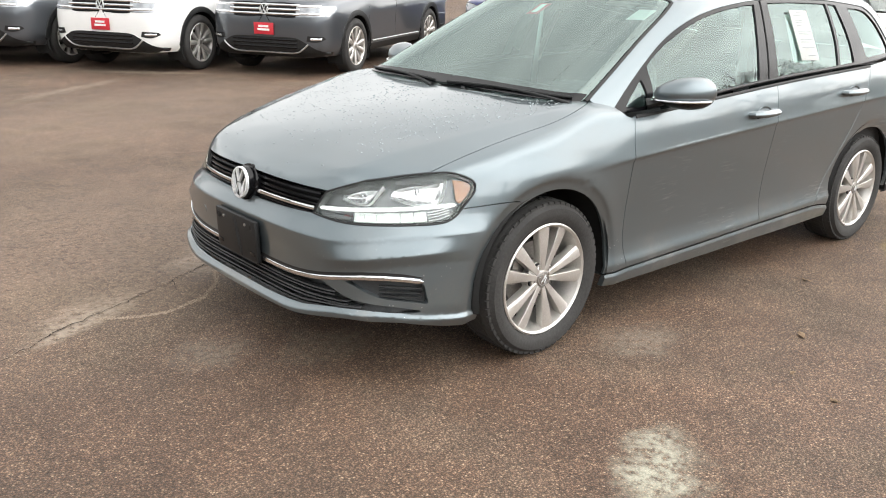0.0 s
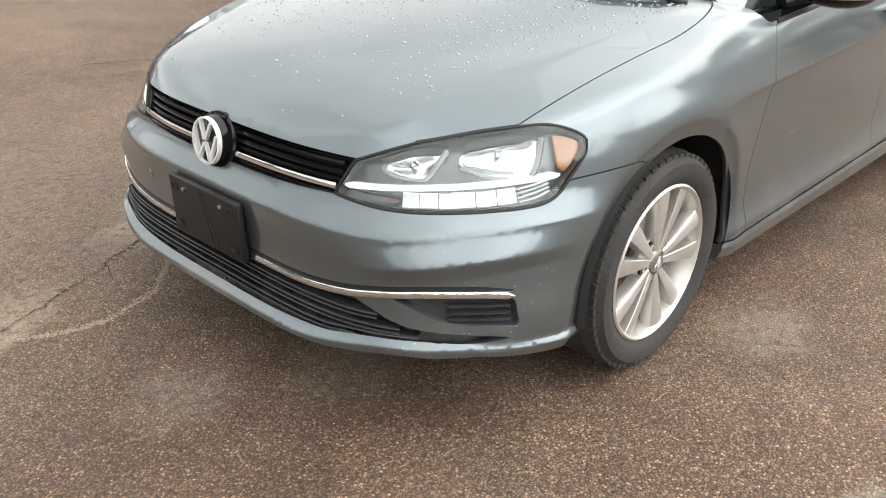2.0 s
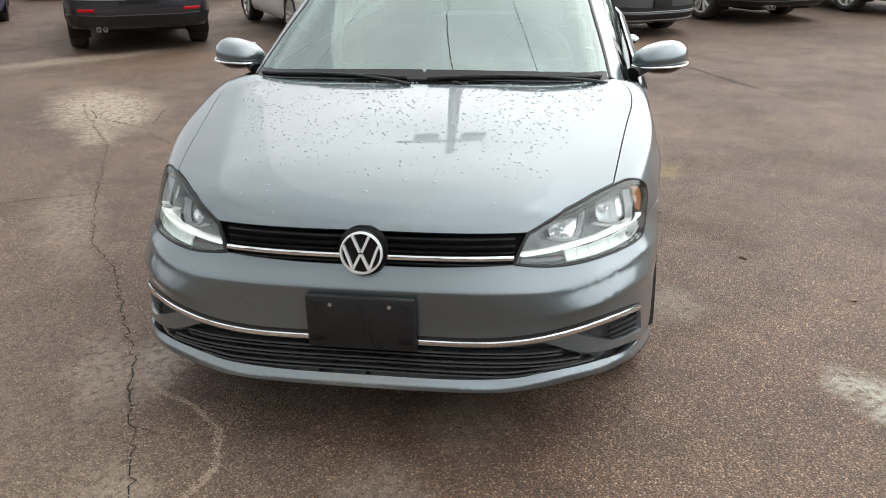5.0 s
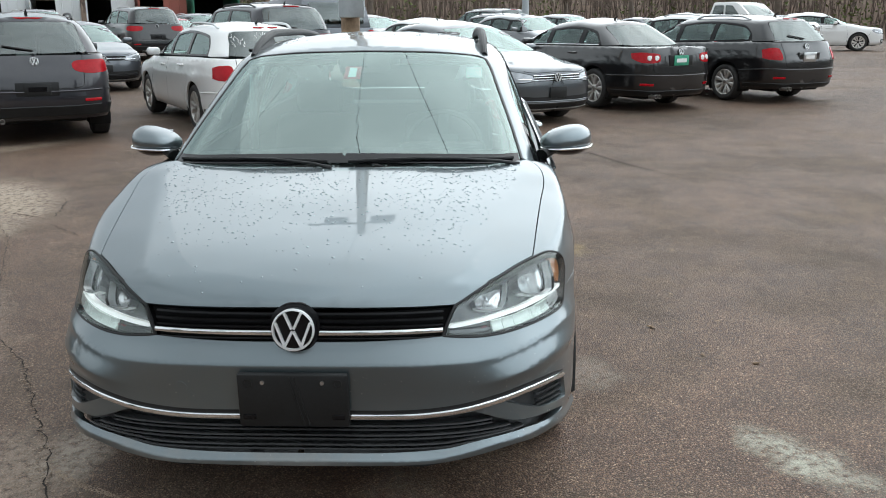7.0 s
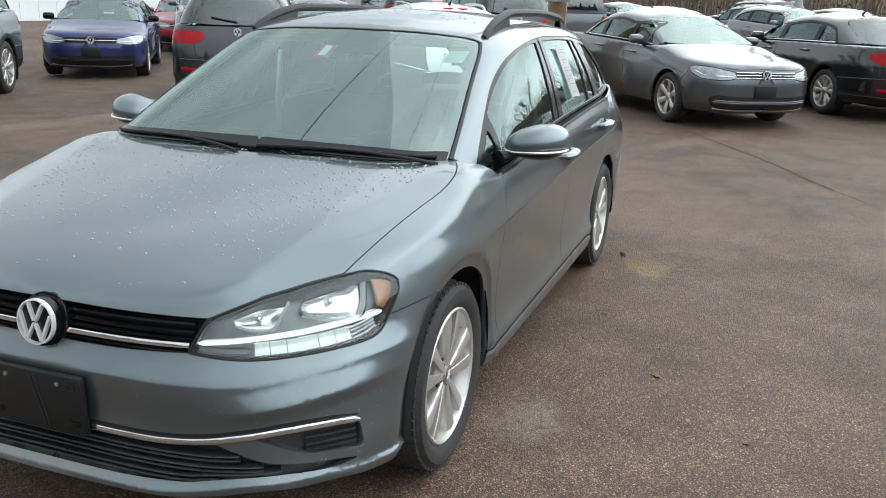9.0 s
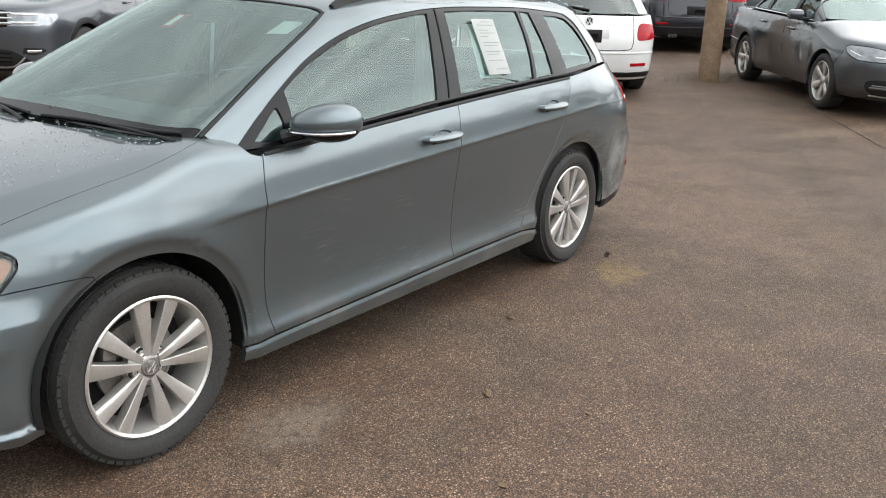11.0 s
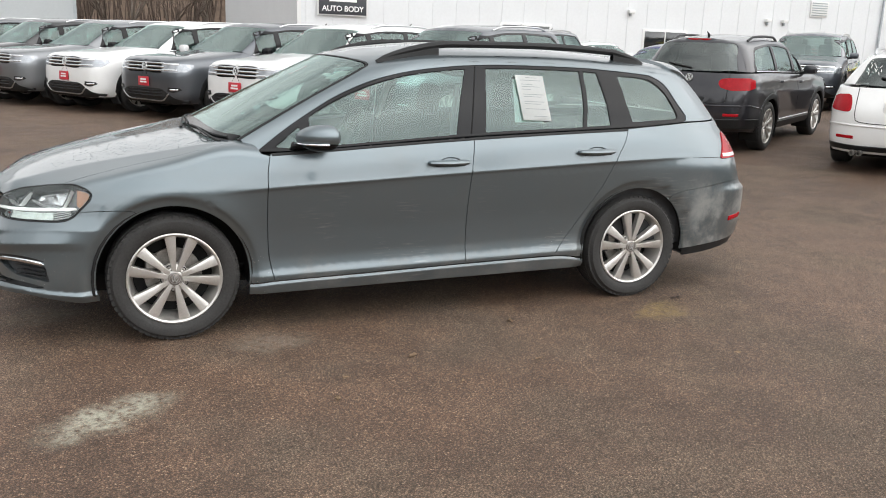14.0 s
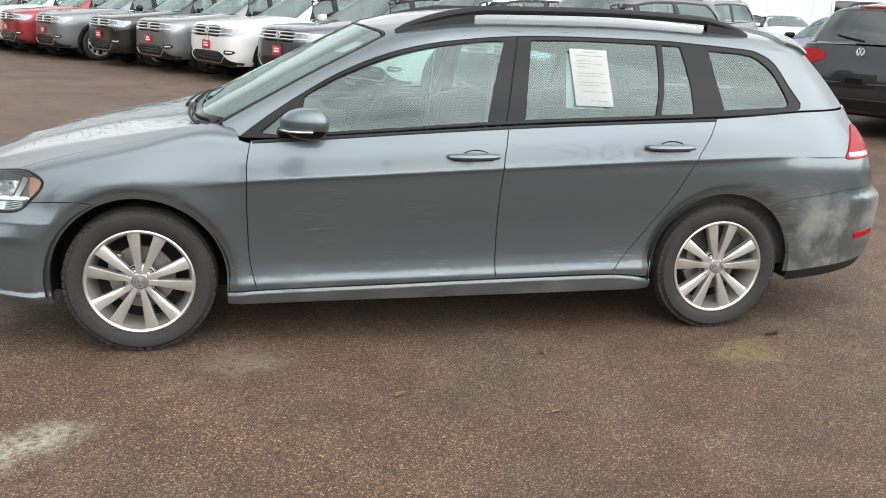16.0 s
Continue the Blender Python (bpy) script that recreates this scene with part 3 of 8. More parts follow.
def ground():
    xs = np.concatenate([[-600, -200, -80, -40], np.arange(-20, 70, 2.0), [90, 150, 300, 600]])
    ys = np.concatenate([[-600, -200, -80, -40], np.arange(-20, 60, 2.0), [80, 150, 300, 600]])
    co = [(x, y, float(max(fall(x, y), -3.0))) for y in ys for x in xs]
    w = len(xs)
    fc = [(j * w + i, j * w + i + 1, (j + 1) * w + i + 1, (j + 1) * w + i) for j in range(len(ys) - 1) for i in range(w - 1)]
    me = bpy.data.meshes.new("ground")
    me.from_pydata(co, [], fc)
    me.shade_smooth()
    return tagged(obj("ground", me, ASPHALT), "worn brown-red asphalt lot with pale cracks and patches", "asphalt", kind="structure")


# ---- wheels ----
def wheel_parts(side, r=0.322, rim=0.226, w=0.195, spokes=5, pairs=True, detail=True, far=False):
    """Builds the meshes of one wheel about its own axle (y): outer face towards -y."""
    out = []
    tyre = bmesh.new()
    h = w / 2
    prof = [(rim - 0.012, h - 0.035), (rim, h - 0.012), (rim + 0.012, h - 0.004), (rim + 0.035, h + 0.006), (rim + 0.06, h + 0.004), (r - 0.016, h - 0.012), (r - 0.005, h - 0.025), (r - 0.001, h - 0.05), (r, 0)]
    full = [(a, -b) for a, b in prof] + [(a, b) for a, b in prof[::-1]][1:]
    lathe(tyre, full, 64 if detail else 28)
    out.append(("tyre", tyre, RUBBER))
    if detail:
        tread = bmesh.new()
        for row, (ya, yb) in enumerate(((-h + 0.012, -h + 0.045), (-h + 0.05, -0.028), (-0.024, 0.024), (0.028, h - 0.05), (h - 0.045, h - 0.012))):
            for k in range(58):
                a = 6.283185 * (k + 0.5 * (row % 2)) / 58
                m = Matrix.Rotation(a, 4, "Y")
                drop = 0.010 if row in (0, 4) else 0.0
                vs = [tread.verts.new(m @ Vector((sx * 0.0125 + yy * 0.12, yy, zz))) for zz in (r - 0.02 - drop, r + 0.001 - drop * 0.6) for sx, yy in ((-1, ya), (1, ya), (1, yb), (-1, yb))]
                tread.faces.new(vs[4:])
                for i in range(4):
                    tread.faces.new((vs[i], vs[(i + 1) % 4], vs[4 + (i + 1) % 4], vs[4 + i]))
        bmesh.ops.recalc_face_normals(tread, faces=tread.faces)
        out.append(("tread", tread, RUBBER))
    face = -h + 0.018
    rimm = bmesh.new()
    lathe(rimm, [(rim + 0.002, face - 0.010), (rim - 0.004, face - 0.014), (rim - 0.012, face - 0.008), (rim - 0.018, face + 0.012), (rim - 0.030, face + 0.05), (rim - 0.036, h - 0.04), (rim - 0.01, h - 0.02)], 64 if detail else 28)
    out.append(("rim", rimm, ALLOY))
    sp = bmesh.new()
    for k in range(spokes if detail else 0):
        # two flat blades that part from one root, each folded along its length
        m = Matrix.Rotation(radians(360 * k / spokes + 54), 4, "Y")
        for sd in (-1, 1):
            rows_ = []
            for rr in (0.034, 0.06, 0.10, 0.15, rim - 0.006):
                u = (rr - 0.034) / (rim - 0.006 - 0.034)
                c_, hw_ = 0.0100 + 0.0480 * u, 0.0105 + 0.0185 * u
                y0 = face + 0.002 - 0.008 * min(1, u * 1.6)
                fold_ = c_ + hw_ * (0.75 - 0.75 * u)
                prof_ = ((c_ - hw_, y0 + 0.036), (c_ - hw_, y0 + 0.0015), (c_ - hw_ + 0.0015, y0), (fold_, y0 - 0.001), (c_ + hw_ - 0.001, y0 + 0.002 + 0.004 * u), (c_ + hw_, y0 + 0.006), (c_ + hw_ - 0.002, y0 + 0.040))
                rows_.append([sp.verts.new(m @ Vector((rr, yy, sd * tt))) for tt, yy in prof_])
            for p, q in zip(rows_, rows_[1:]):
                for i in range(6):
                    sp.faces.new((p[i], p[i + 1], q[i + 1], q[i]))
            bmesh.ops.recalc_face_normals(sp, faces=sp.faces)
            out.append(("spoke", sp, ALLOY))
            sp = bmesh.new()
    for k in range(0 if detail else spokes):
        for off in ((-17.0, 17.0) if pairs else (0,)):
            a = radians(360 * k / spokes + off + 90)
            m = Matrix.Rotation(a, 4, "Y")
            lean = 0.006 if off > 0 else (-0.006 if off < 0 else 0)
            w0, w1 = (0.0175, 0.036) if pairs else (0.030, 0.042)
            ring_ = []
            for rr, ww, yy in ((0.045, w0, face + 0.016), (0.085, w0 + 0.002, face + 0.010), (0.15, 0.6 * w1 + 0.4 * w0 + 0.003, face - 0.003), (rim - 0.012, w1, face - 0.006)):
                ring_.append([sp.verts.new(m @ Vector((rr, yv, zz))) for zz, yv in ((-ww + lean, yy + 0.008), (-ww * 0.55 + lean, yy - 0.002), (ww * 0.55 + lean, yy - 0.002), (ww + lean, yy + 0.008), (ww * 0.8 + lean, yy + 0.045), (-ww * 0.8 + lean, yy + 0.045))])
            for p, q in zip(ring_, ring_[1:]):
                for i in range(6):
                    sp.faces.new((p[i], p[(i + 1) % 6], q[(i + 1) % 6], q[i]))
            bmesh.ops.recalc_face_normals(sp, faces=sp.faces)
            if not far:
                out.append(("spoke", sp, ALLOY))
                sp = bmesh.new()
    if far:
        out.append(("wheel_face", sp, ALLOY))
        disc = bmesh.new()
        lathe(disc, [(0.0005, 0.03), (rim - 0.03, 0.03)], 20)
        out.append(("dust_shield", disc, LINER))
        return out
    sp.free()
    hub = bmesh.new()
    lathe(hub, [(0.070, face + 0.05), (0.069, face + 0.022), (0.062, face + 0.016), (0.036, face + 0.006), (0.032, face + 0.004)], 40)
    out.append(("hub", hub, ALLOY))
    cap = bmesh.new()
    lathe(cap, [(0.032, face + 0.012), (0.032, face + 0.003), (0.028, face), (0.0005, face - 0.001)], 32)
    out.append(("hub_cap", cap, STEEL))
    if detail:
        mark = bmesh.new()
        lathe(mark, [(0.0275, face + 0.002), (0.0275, face - 0.0015), (0.024, face - 0.0015), (0.024, face + 0.002)], 32)
        for x0, z0, x1, z1 in ((-0.012, 0.016, -0.004, -0.001), (0.012, 0.016, 0.004, -0.001), (-0.018, 0.006, -0.008, -0.018), (0.018, 0.006, 0.008, -0.018), (-0.008, -0.018, 0, -0.003), (0.008, -0.018, 0, -0.003)):
            cyl(mark, (x0, face - 0.001, z0), (x1, face - 0.001, z1), 0.0022, seg=6)
        out.append(("cap_mark", mark, SATIN))
        for k in range(5):
            a = radians(72 * k + 54)
            nut = bmesh.new()
            c, s = 0.052 * math.cos(a), 0.052 * math.sin(a)
            lathe(nut, [(0.012, face + 0.02), (0.012, face + 0.006), (0.009, face + 0.004), (0.0085, face + 0.012), (0.0005, face + 0.012)], 12, Matrix.Translation((c, 0, s)))
            out.append(("bolt", nut, STEEL))
            # a near-black ring paints the shade of the hole round each bolt
            seat_ = bmesh.new()
            lathe(seat_, [(0.0175, face + 0.016), (0.0165, face + 0.0085), (0.0125, face + 0.0095), (0.0120, face + 0.018)], 16, Matrix.Translation((c, 0, s)))
            out.append(("bolt_shade_ring", seat_, LINER))
    disc = bmesh.new()
    lathe(disc, [(0.0005, -0.005), (0.135, -0.005), (0.135, 0.012), (0.0005, 0.012)], 40)
    out.append(("brake_disc", disc, STEEL))
    drum = bmesh.new()
    lathe(drum, [(0.0005, 0.03), (rim - 0.03, 0.03)], 32)
    out.append(("dust_shield", drum, LINER))
    if detail:
        cal = bmesh.new()
        box(cal, -0.115, -0.012, 0.03, 0.05, 0.055, 0.13, 0.012)
        out.append(("caliper", cal, STEEL))
    return out


WHEELS = {}


def wheel(parent, x, y, r, rim, w, key, turn, **k):
    """A wheel under its car: an empty hub at the axle with its tyre, rim, spokes and bolts."""
    top = new("wheel")
    top.parent = parent
    top.matrix_basis = pose(x, y, r, 0, turn, 180 if y > 0 else 0)
    if key not in WHEELS:
        kids = []
        for name, bm, m in wheel_parts(1, r, rim, w, **k):
            kids.append(part(name, bm, m, top))
        WHEELS[key] = [(o.name.split(".")[0], o.data) for o in kids]
    else:
        for name, me in WHEELS[key]:
            o = new(name, me)
            o.parent = top
    return top


# ---- the grey wagon ----
def arc(cx, cz, r, a0, a1, n=22):
    return [(cx + r * math.cos(radians(a0 + (a1 - a0) * i / n)), cz + r * math.sin(radians(a0 + (a1 - a0) * i / n))) for i in range(n + 1)]


HL_IN = [("F", [(0.420, 0.603), (0.427, 0.624), (0.440, 0.655), (0.453, 0.682)])]
HL_TOP = [("F", [(0.453, 0.682), (0.506, 0.706), (0.551, 0.725)]), ("S", [(-0.638, 0.727), (-0.586, 0.738), (-0.531, 0.749), (-0.46, 0.760), (-0.422, 0.764)])]
HL_OUT = [("S", [(-0.422, 0.764), (-0.398, 0.761), (-0.362, 0.746), (-0.344, 0.728), (-0.348, 0.706), (-0.370, 0.680), (-0.404, 0.645)])]
HL_LOW = [("S", [(-0.404, 0.645), (-0.421, 0.627), (-0.445, 0.612), (-0.475, 0.603), (-0.515, 0.599), (-0.566, 0.597), (-0.621, 0.594)]), ("F", [(0.683, 0.594), (0.635, 0.591), (0.584, 0.589), (0.528, 0.590), (0.468, 0.596), (0.420, 0.603)])]
BONNET_SIDE = [("T", [(-0.460, 0.694), (-0.36, 0.708), (-0.236, 0.724), (-0.06, 0.748), (0.08, 0.768), (0.18, 0.768), (0.26, 0.750), (0.32, 0.722), (0.365, 0.68)])]
DLO_TOP = [(0.425, 0.910), (0.484, 0.954), (0.554, 1.003), (0.672, 1.078), (0.84, 1.172), (1.035, 1.252), (1.232, 1.302), (1.459, 1.332), (1.642, 1.345), (1.853, 1.350), (2.292, 1.345), (2.506, 1.333), (2.74, 1.316), (2.82, 1.302), (2.90, 1.255), (2.96, 1.155), (3.015, 1.078)]
DLO_LOW = [(3.015, 1.078), (3.01, 1.055), (2.985, 1.045)]
BELT = [(0.425, 0.910), (0.45, 0.905), (0.70, 0.9185), (1.56, 0.975), (2.53, 1.018), (2.985, 1.045)]


def rev(segs):
    return [(k, p[::-1]) for k, p in segs[::-1]]


def both(panel, name, material, parent, label=""):
    """One piece that runs across the car: the left half and its mirror, joined on the centre line."""
    for i, p in enumerate(panel.co):
        if abs(p.y) < 0.006:
            panel.co[i] = Vector((p.x, 0, p.z))
            n = panel.no[i]
            panel.no[i] = Vector((n.x, 0, n.z)).normalized()
    a, b = panel.mesh(name), panel.mesh(name, True)
    bm = bmesh.new()
    ca = [tuple(v.co) for v in a.vertices] + [tuple(v.co) for v in b.vertices]
    fa = [tuple(p.vertices) for p in a.polygons] + [tuple(i + len(a.vertices) for i in p.vertices) for p in b.polygons]
    na = [tuple(n.vector) for n in a.corner_normals] + [tuple(n.vector) for n in b.corner_normals]
    keep_f, keep_n, pos = [], [], 0
    for f in fa:
        if not all(abs(ca[i][1]) < 1e-5 for i in f):
            keep_f.append(f)
            keep_n += na[pos:pos + len(f)]
        pos += len(f)
    me = bpy.data.meshes.new(name)
    me.from_pydata(ca, [], keep_f)
    me.shade_smooth()
    me.normals_split_custom_set(keep_n)
    bm.free()
    return obj(name, me, material, parent, label)


def ribbon(skin, segs, width, lift, res=0.015, taper=0.0, deep=0.006):
    """A raised strip that follows a line on a skin, drawn across its height."""
    ln = skin.line(segs, res)
    bm = bmesh.new()
    rows = []
    for i, p in enumerate(ln):
        t = (ln[min(i + 1, len(ln) - 1)] - ln[max(i - 1, 0)]).normalized()
        _, n, _, _ = skin.tree.find_nearest(p)
        if n.dot(p - Vector((1.4, 0, 0.4))) < 0:
            n = -n
        u = n.cross(t).normalized()
        if u.z < 0:
            u = -u
        w = width / 2
        if taper:
            w *= min(1, 0.25 + min(i, len(ln) - 1 - i) / (taper * len(ln)))
        rows.append([bm.verts.new(p + u * a * w + n * b) for a, b in ((-1.15, -deep), (-1, lift * 0.7), (-0.5, lift), (0.5, lift), (1, lift * 0.7), (1.15, -deep))])
    for a, b in zip(rows, rows[1:]):
        for k in range(5):
            bm.faces.new((a[k], a[k + 1], b[k + 1], b[k]))
    bm.faces.new(rows[0])
    bm.faces.new(rows[-1][::-1])
    bmesh.ops.recalc_face_normals(bm, faces=bm.faces)
    return bm


def mirrored(bm):
    c = bm.copy()
    bmesh.ops.scale(c, vec=(1, -1, 1), verts=c.verts)
    bmesh.ops.reverse_faces(c, faces=c.faces)
    return c


def pair(name, bm, material, parent, label="", smooth=True):
    m = mirrored(bm)
    return part(name, bm, material, parent, label, smooth), part(name, m, material, parent, label, smooth)


def emblem(parent, at, r, way, name="emblem", plain=False):
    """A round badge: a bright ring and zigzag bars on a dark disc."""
    top = new(name)
    top.parent = parent
    top.matrix_basis = Matrix.Translation(at) @ Vector(way).to_track_quat("-Y", "Z").to_matrix().to_4x4()
    part("disc", lathe(bmesh.new(), [(0.0005, -0.006), (r * 0.9, -0.005), (r, 0.0), (r * 1.02, 0.02)], 40), GLOSS_BLACK, top)
    ring_ = bmesh.new()
    lathe(ring_, [(r * 0.98, 0.002), (r * 0.97, -0.012), (r * 0.90, -0.013), (r * 0.86, -0.004)], 48)
    part("ring", ring_, BADGE, top)
    if plain:
        return top
    k = r * 0.9
    for x0, z0, x1, z1 in ((-0.42, 0.86, -0.06, 0.08), (0.42, 0.86, 0.06, 0.08), (-0.88, 0.36, -0.42, -0.84), (0.88, 0.36, 0.42, -0.84), (-0.42, -0.84, -0.04, -0.08), (0.42, -0.84, 0.04, -0.08)):
        d = Vector((x1 - x0, 0, z1 - z0)) * k
        part("bar", boxed((x0 + x1) / 2 * k, -0.009, (z0 + z1) / 2 * k, 0.22 * k, 0.007, d.length + 0.05 * k, 0, d.to_track_quat("Z", "Y")), BADGE, top)
    return top


def seat(parent, x, y, w=0.48, back=0.62):
    s = new("seat")
    s.parent = parent
    s.location = (x, y, 0.30)
    part("cushion", boxed(0, 0, 0.10, 0.50, w, 0.16, 0.06), FABRIC, s)
    part("backrest", boxed(0.34, 0, 0.42, 0.15, w, back, 0.06, Euler((0, radians(18), 0))), FABRIC, s)
    part("headrest", boxed(0.475, 0, 0.80, 0.10, 0.26, 0.19, 0.045, Euler((0, radians(12), 0))), FABRIC, s)
    return s


def wagon():
    lo, up = lower_skin(WAGON_LOW, (110, 26, 44), (110, 240, 60), 12, 6), upper_skin(WAGON_UP, (50, 30), (60, 130, 50))
    car = tagged(new("car"), "wet dark grey metallic station wagon with black roof rails", "car")
    fa, ra = (0.005, 0.315), (2.63, 0.315)
    R = 0.352
    ledge = [("S", [(x_ / 10, float(WAGON_CREASE(x_ / 10)) + dz) for x_ in range(1, 31)]) for dz in (0.014, 0.004, -0.0005, -0.010, -0.021)]
    ledge += [("S", [(x_ / 10, 0.304 + 0.016 * (x_ / 10 - 1.2) + dz) for x_ in range(4, 25)]) for dz in (0.018, 0.006, -0.0005, -0.008)]
    flare = [("S", arc(*c_, q_, a0_, a1_)) for c_, a0_, a1_ in (((0.0, 0.315), 200, -12), ((2.63, 0.315), 192, -10)) for q_ in (0.374, 0.392, 0.398, 0.407)]
    ledge += flare
    # front bumper
    line = [("S", [(-0.404, 0.645), (-0.30, 0.651), (-0.224, 0.653), (-0.165, 0.645)])]
    bump = [("F", [(0.0, 0.238), (0.2, 0.239), (0.40, 0.243), (0.52, 0.256), (0.62, 0.268), (0.70, 0.266)]), ("S", [(-0.63, 0.262), (-0.56, 0.246), (-0.46, 0.226), (-0.40, 0.219), (-0.335, 0.222)]),
            ("S", arc(*fa, R, 195.5, 117)), ("S", [(-0.155, 0.6287), (-0.165, 0.645)])] + rev(line) + HL_LOW + [("F", [(0.420, 0.603), (0.2, 0.5985), (0.0, 0.598)])]
    mouth_top = [(0.0, 0.366), (0.25, 0.366), (0.38, 0.370), (0.46, 0.376), (0.51, 0.380)]
    mouth_side = [(0.51, 0.380), (0.555, 0.362), (0.597, 0.345), (0.638, 0.333), (0.686, 0.327)]
    mouth_tip = [(-0.700, 0.325), (-0.64, 0.317), (-0.59, 0.306), (-0.572, 0.300), (-0.59, 0.296), (-0.64, 0.299), (-0.70, 0.304)]
    mouth_low = [(0.700, 0.303), (0.667, 0.305), (0.576, 0.300), (0.50, 0.290), (0.417, 0.278), (0.25, 0.271), (0.0, 0.270)]
    mouth = [("F", mouth_top), ("F", mouth_side), ("S", mouth_tip), ("F", mouth_low)]
    fog = [("F", [(0.602, 0.398), (0.65, 0.409), (0.70, 0.412)]), ("S", [(-0.68, 0.412), (-0.62, 0.408), (-0.565, 0.399), (-0.553, 0.36), (-0.548, 0.328), (-0.585, 0.333), (-0.625, 0.341)]), ("F", [(0.742, 0.345), (0.715, 0.350), (0.679, 0.364), (0.635, 0.385), (0.602, 0.398)])]
    folds = []
    for fz, amp_x in ((lambda y_: float(0.533 + 0.032 * step(0.50, 0.80, y_)), -0.20), (lambda y_: float(0.462 + 0.046 * step(0.48, 0.86, y_)), -0.40), (lambda y_: float(lip_line(y_)), -0.40)):
        for dz in (0.012, 0.004, -0.004, -0.012):
            zz = [(y_ / 100, fz(y_ / 100) + dz) for y_ in range(1, 73, 3)]
            folds.append(("F", zz))
            x0_ = lo.at("F", 0.72, zz[-1][1]).x
            xs_ = [x0_ + (amp_x - x0_) * i / 9 for i in range(10)]
            folds.append(("S", [(x_, fz(-lo.at("S", x_, 0.4).y) + dz) for x_ in xs_]))
    pb = Panel(lo, bump, (1, 0.9, -0.25), 0.014, 0.0012, 0.03, (mouth, fog), creases=folds + flare)
    both(pb, "front_bumper", GREY, car)
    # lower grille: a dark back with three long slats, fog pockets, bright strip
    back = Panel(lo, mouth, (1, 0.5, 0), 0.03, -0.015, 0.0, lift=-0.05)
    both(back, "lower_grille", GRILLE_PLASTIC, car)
    for z, yo, zo in ((0.345, 0.565, 0.352), (0.318, 0.62, 0.326), (0.291, 0.66, 0.312)):
        for dz, w_ in ((0.0, 0.006), (-0.011, 0.005)):
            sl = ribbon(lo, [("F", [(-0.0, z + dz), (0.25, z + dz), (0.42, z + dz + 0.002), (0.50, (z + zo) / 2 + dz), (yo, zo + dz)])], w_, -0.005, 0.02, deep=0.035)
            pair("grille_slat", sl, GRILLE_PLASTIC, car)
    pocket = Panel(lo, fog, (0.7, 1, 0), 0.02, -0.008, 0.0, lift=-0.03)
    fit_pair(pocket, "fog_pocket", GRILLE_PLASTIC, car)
    for z in (0.392, 0.374, 0.358):
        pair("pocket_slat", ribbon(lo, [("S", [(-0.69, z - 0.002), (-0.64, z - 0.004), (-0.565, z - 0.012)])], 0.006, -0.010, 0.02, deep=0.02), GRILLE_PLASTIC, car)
    chrome_line = [("F", [(0.10, 0.376), (0.30, 0.376), (0.40, 0.381), (0.49, 0.391), (0.56, 0.403), (0.65, 0.418)]), ("S", [(-0.725, 0.419), (-0.68, 0.422), (-0.62, 0.418), (-0.562, 0.407)])]
    pair("chrome_strip", ribbon(lo, chrome_line, 0.016, 0.007, taper=0.015), CHROME, car, "bright chrome strip")
    # the shadow line above the chrome is laid on as a dark ribbon
    pair("shadow_strip", ribbon(lo, [(k_, [(a_, z_ + 0.0135) for a_, z_ in p_]) for k_, p_ in chrome_line], 0.011, 0.001, taper=0.1), PLASTIC, car)
    # upper grille
    gr = [("F", [(0.0, 0.598), (0.2, 0.5985), (0.420, 0.601), (0.427, 0.624), (0.453, 0.682), (0.25, 0.688), (0.0, 0.690)])]
    both(Panel(lo, gr, (1, 0.2, 0), 0.03, 0.0, 0.0, lift=-0.035), "upper_grille", LINER, car)
    for z, h in ((0.676, 0.010), (0.656, 0.010), (0.638, 0.008), (0.606, 0.008)):
        pair("grille_bar", ribbon(lo, [("F", [(0.0, z), (0.2, z - 0.001), (0.423, z - 0.004)])], h, -0.010, 0.02, deep=0.03), GLOSS_BLACK, car)
    pair("grille_chrome", ribbon(lo, [("F", [(0.06, 0.622), (0.2, 0.6218), (0.419, 0.620)])], 0.013, 0.003, 0.02), CHROME, car, "bright chrome bar")
    emblem(car, (-0.822, 0, 0.640), 0.062, (-1, 0, 0.12))
    emblem_lobe = Panel(lo, [("F", [(0.0, 0.570), (0.045, 0.582), (0.066, 0.612), (0.070, 0.645), (0.062, 0.678), (0.03, 0.702), (0.0, 0.707)])], (1, 0, 0), 0.015, 0.0, 0.03, lift=0.004)
    both(emblem_lobe, "emblem_surround", GLOSS_BLACK, car)
    # plate holder
    plate = new("plate_holder")
    plate.parent = car
    plate.matrix_basis = pose(-0.845, 0.004, 0.437, 0, -3, 0)
    part("backing", boxed(0, 0, 0, 0.022, 0.318, 0.166, 0.008), PLASTIC, plate)
    rib = bmesh.new()
    for y0, z0, y1, z1 in ((-0.045, -0.075, -0.005, 0.074), (-0.03, -0.075, 0.008, 0.074)):
        cyl(rib, (-0.0115, y0, z0), (-0.0115, y1, z1), 0.0022, seg=6)
    part("rib", rib, PLASTIC, plate)
    for y in (-0.085, 0.085):
        part("screw", cyl(bmesh.new(), (-0.010, y, 0.058), (-0.015, y, 0.058), 0.006, seg=10), SATIN, plate)
    for y in (-0.128, 0.128):
        part("boss", lathe(bmesh.new(), [(0.013, -0.001), (0.013, -0.013), (0.009, -0.013), (0.008, -0.008), (0.0005, -0.008)], 14, Matrix.LocRotScale((0, y, 0.055), Euler((0, 0, radians(-90))), None)), PLASTIC, plate)
        part("slot", boxed(-0.011, y, -0.05, 0.004, 0.036, 0.016, 0.002), GLOSS_BLACK, plate)
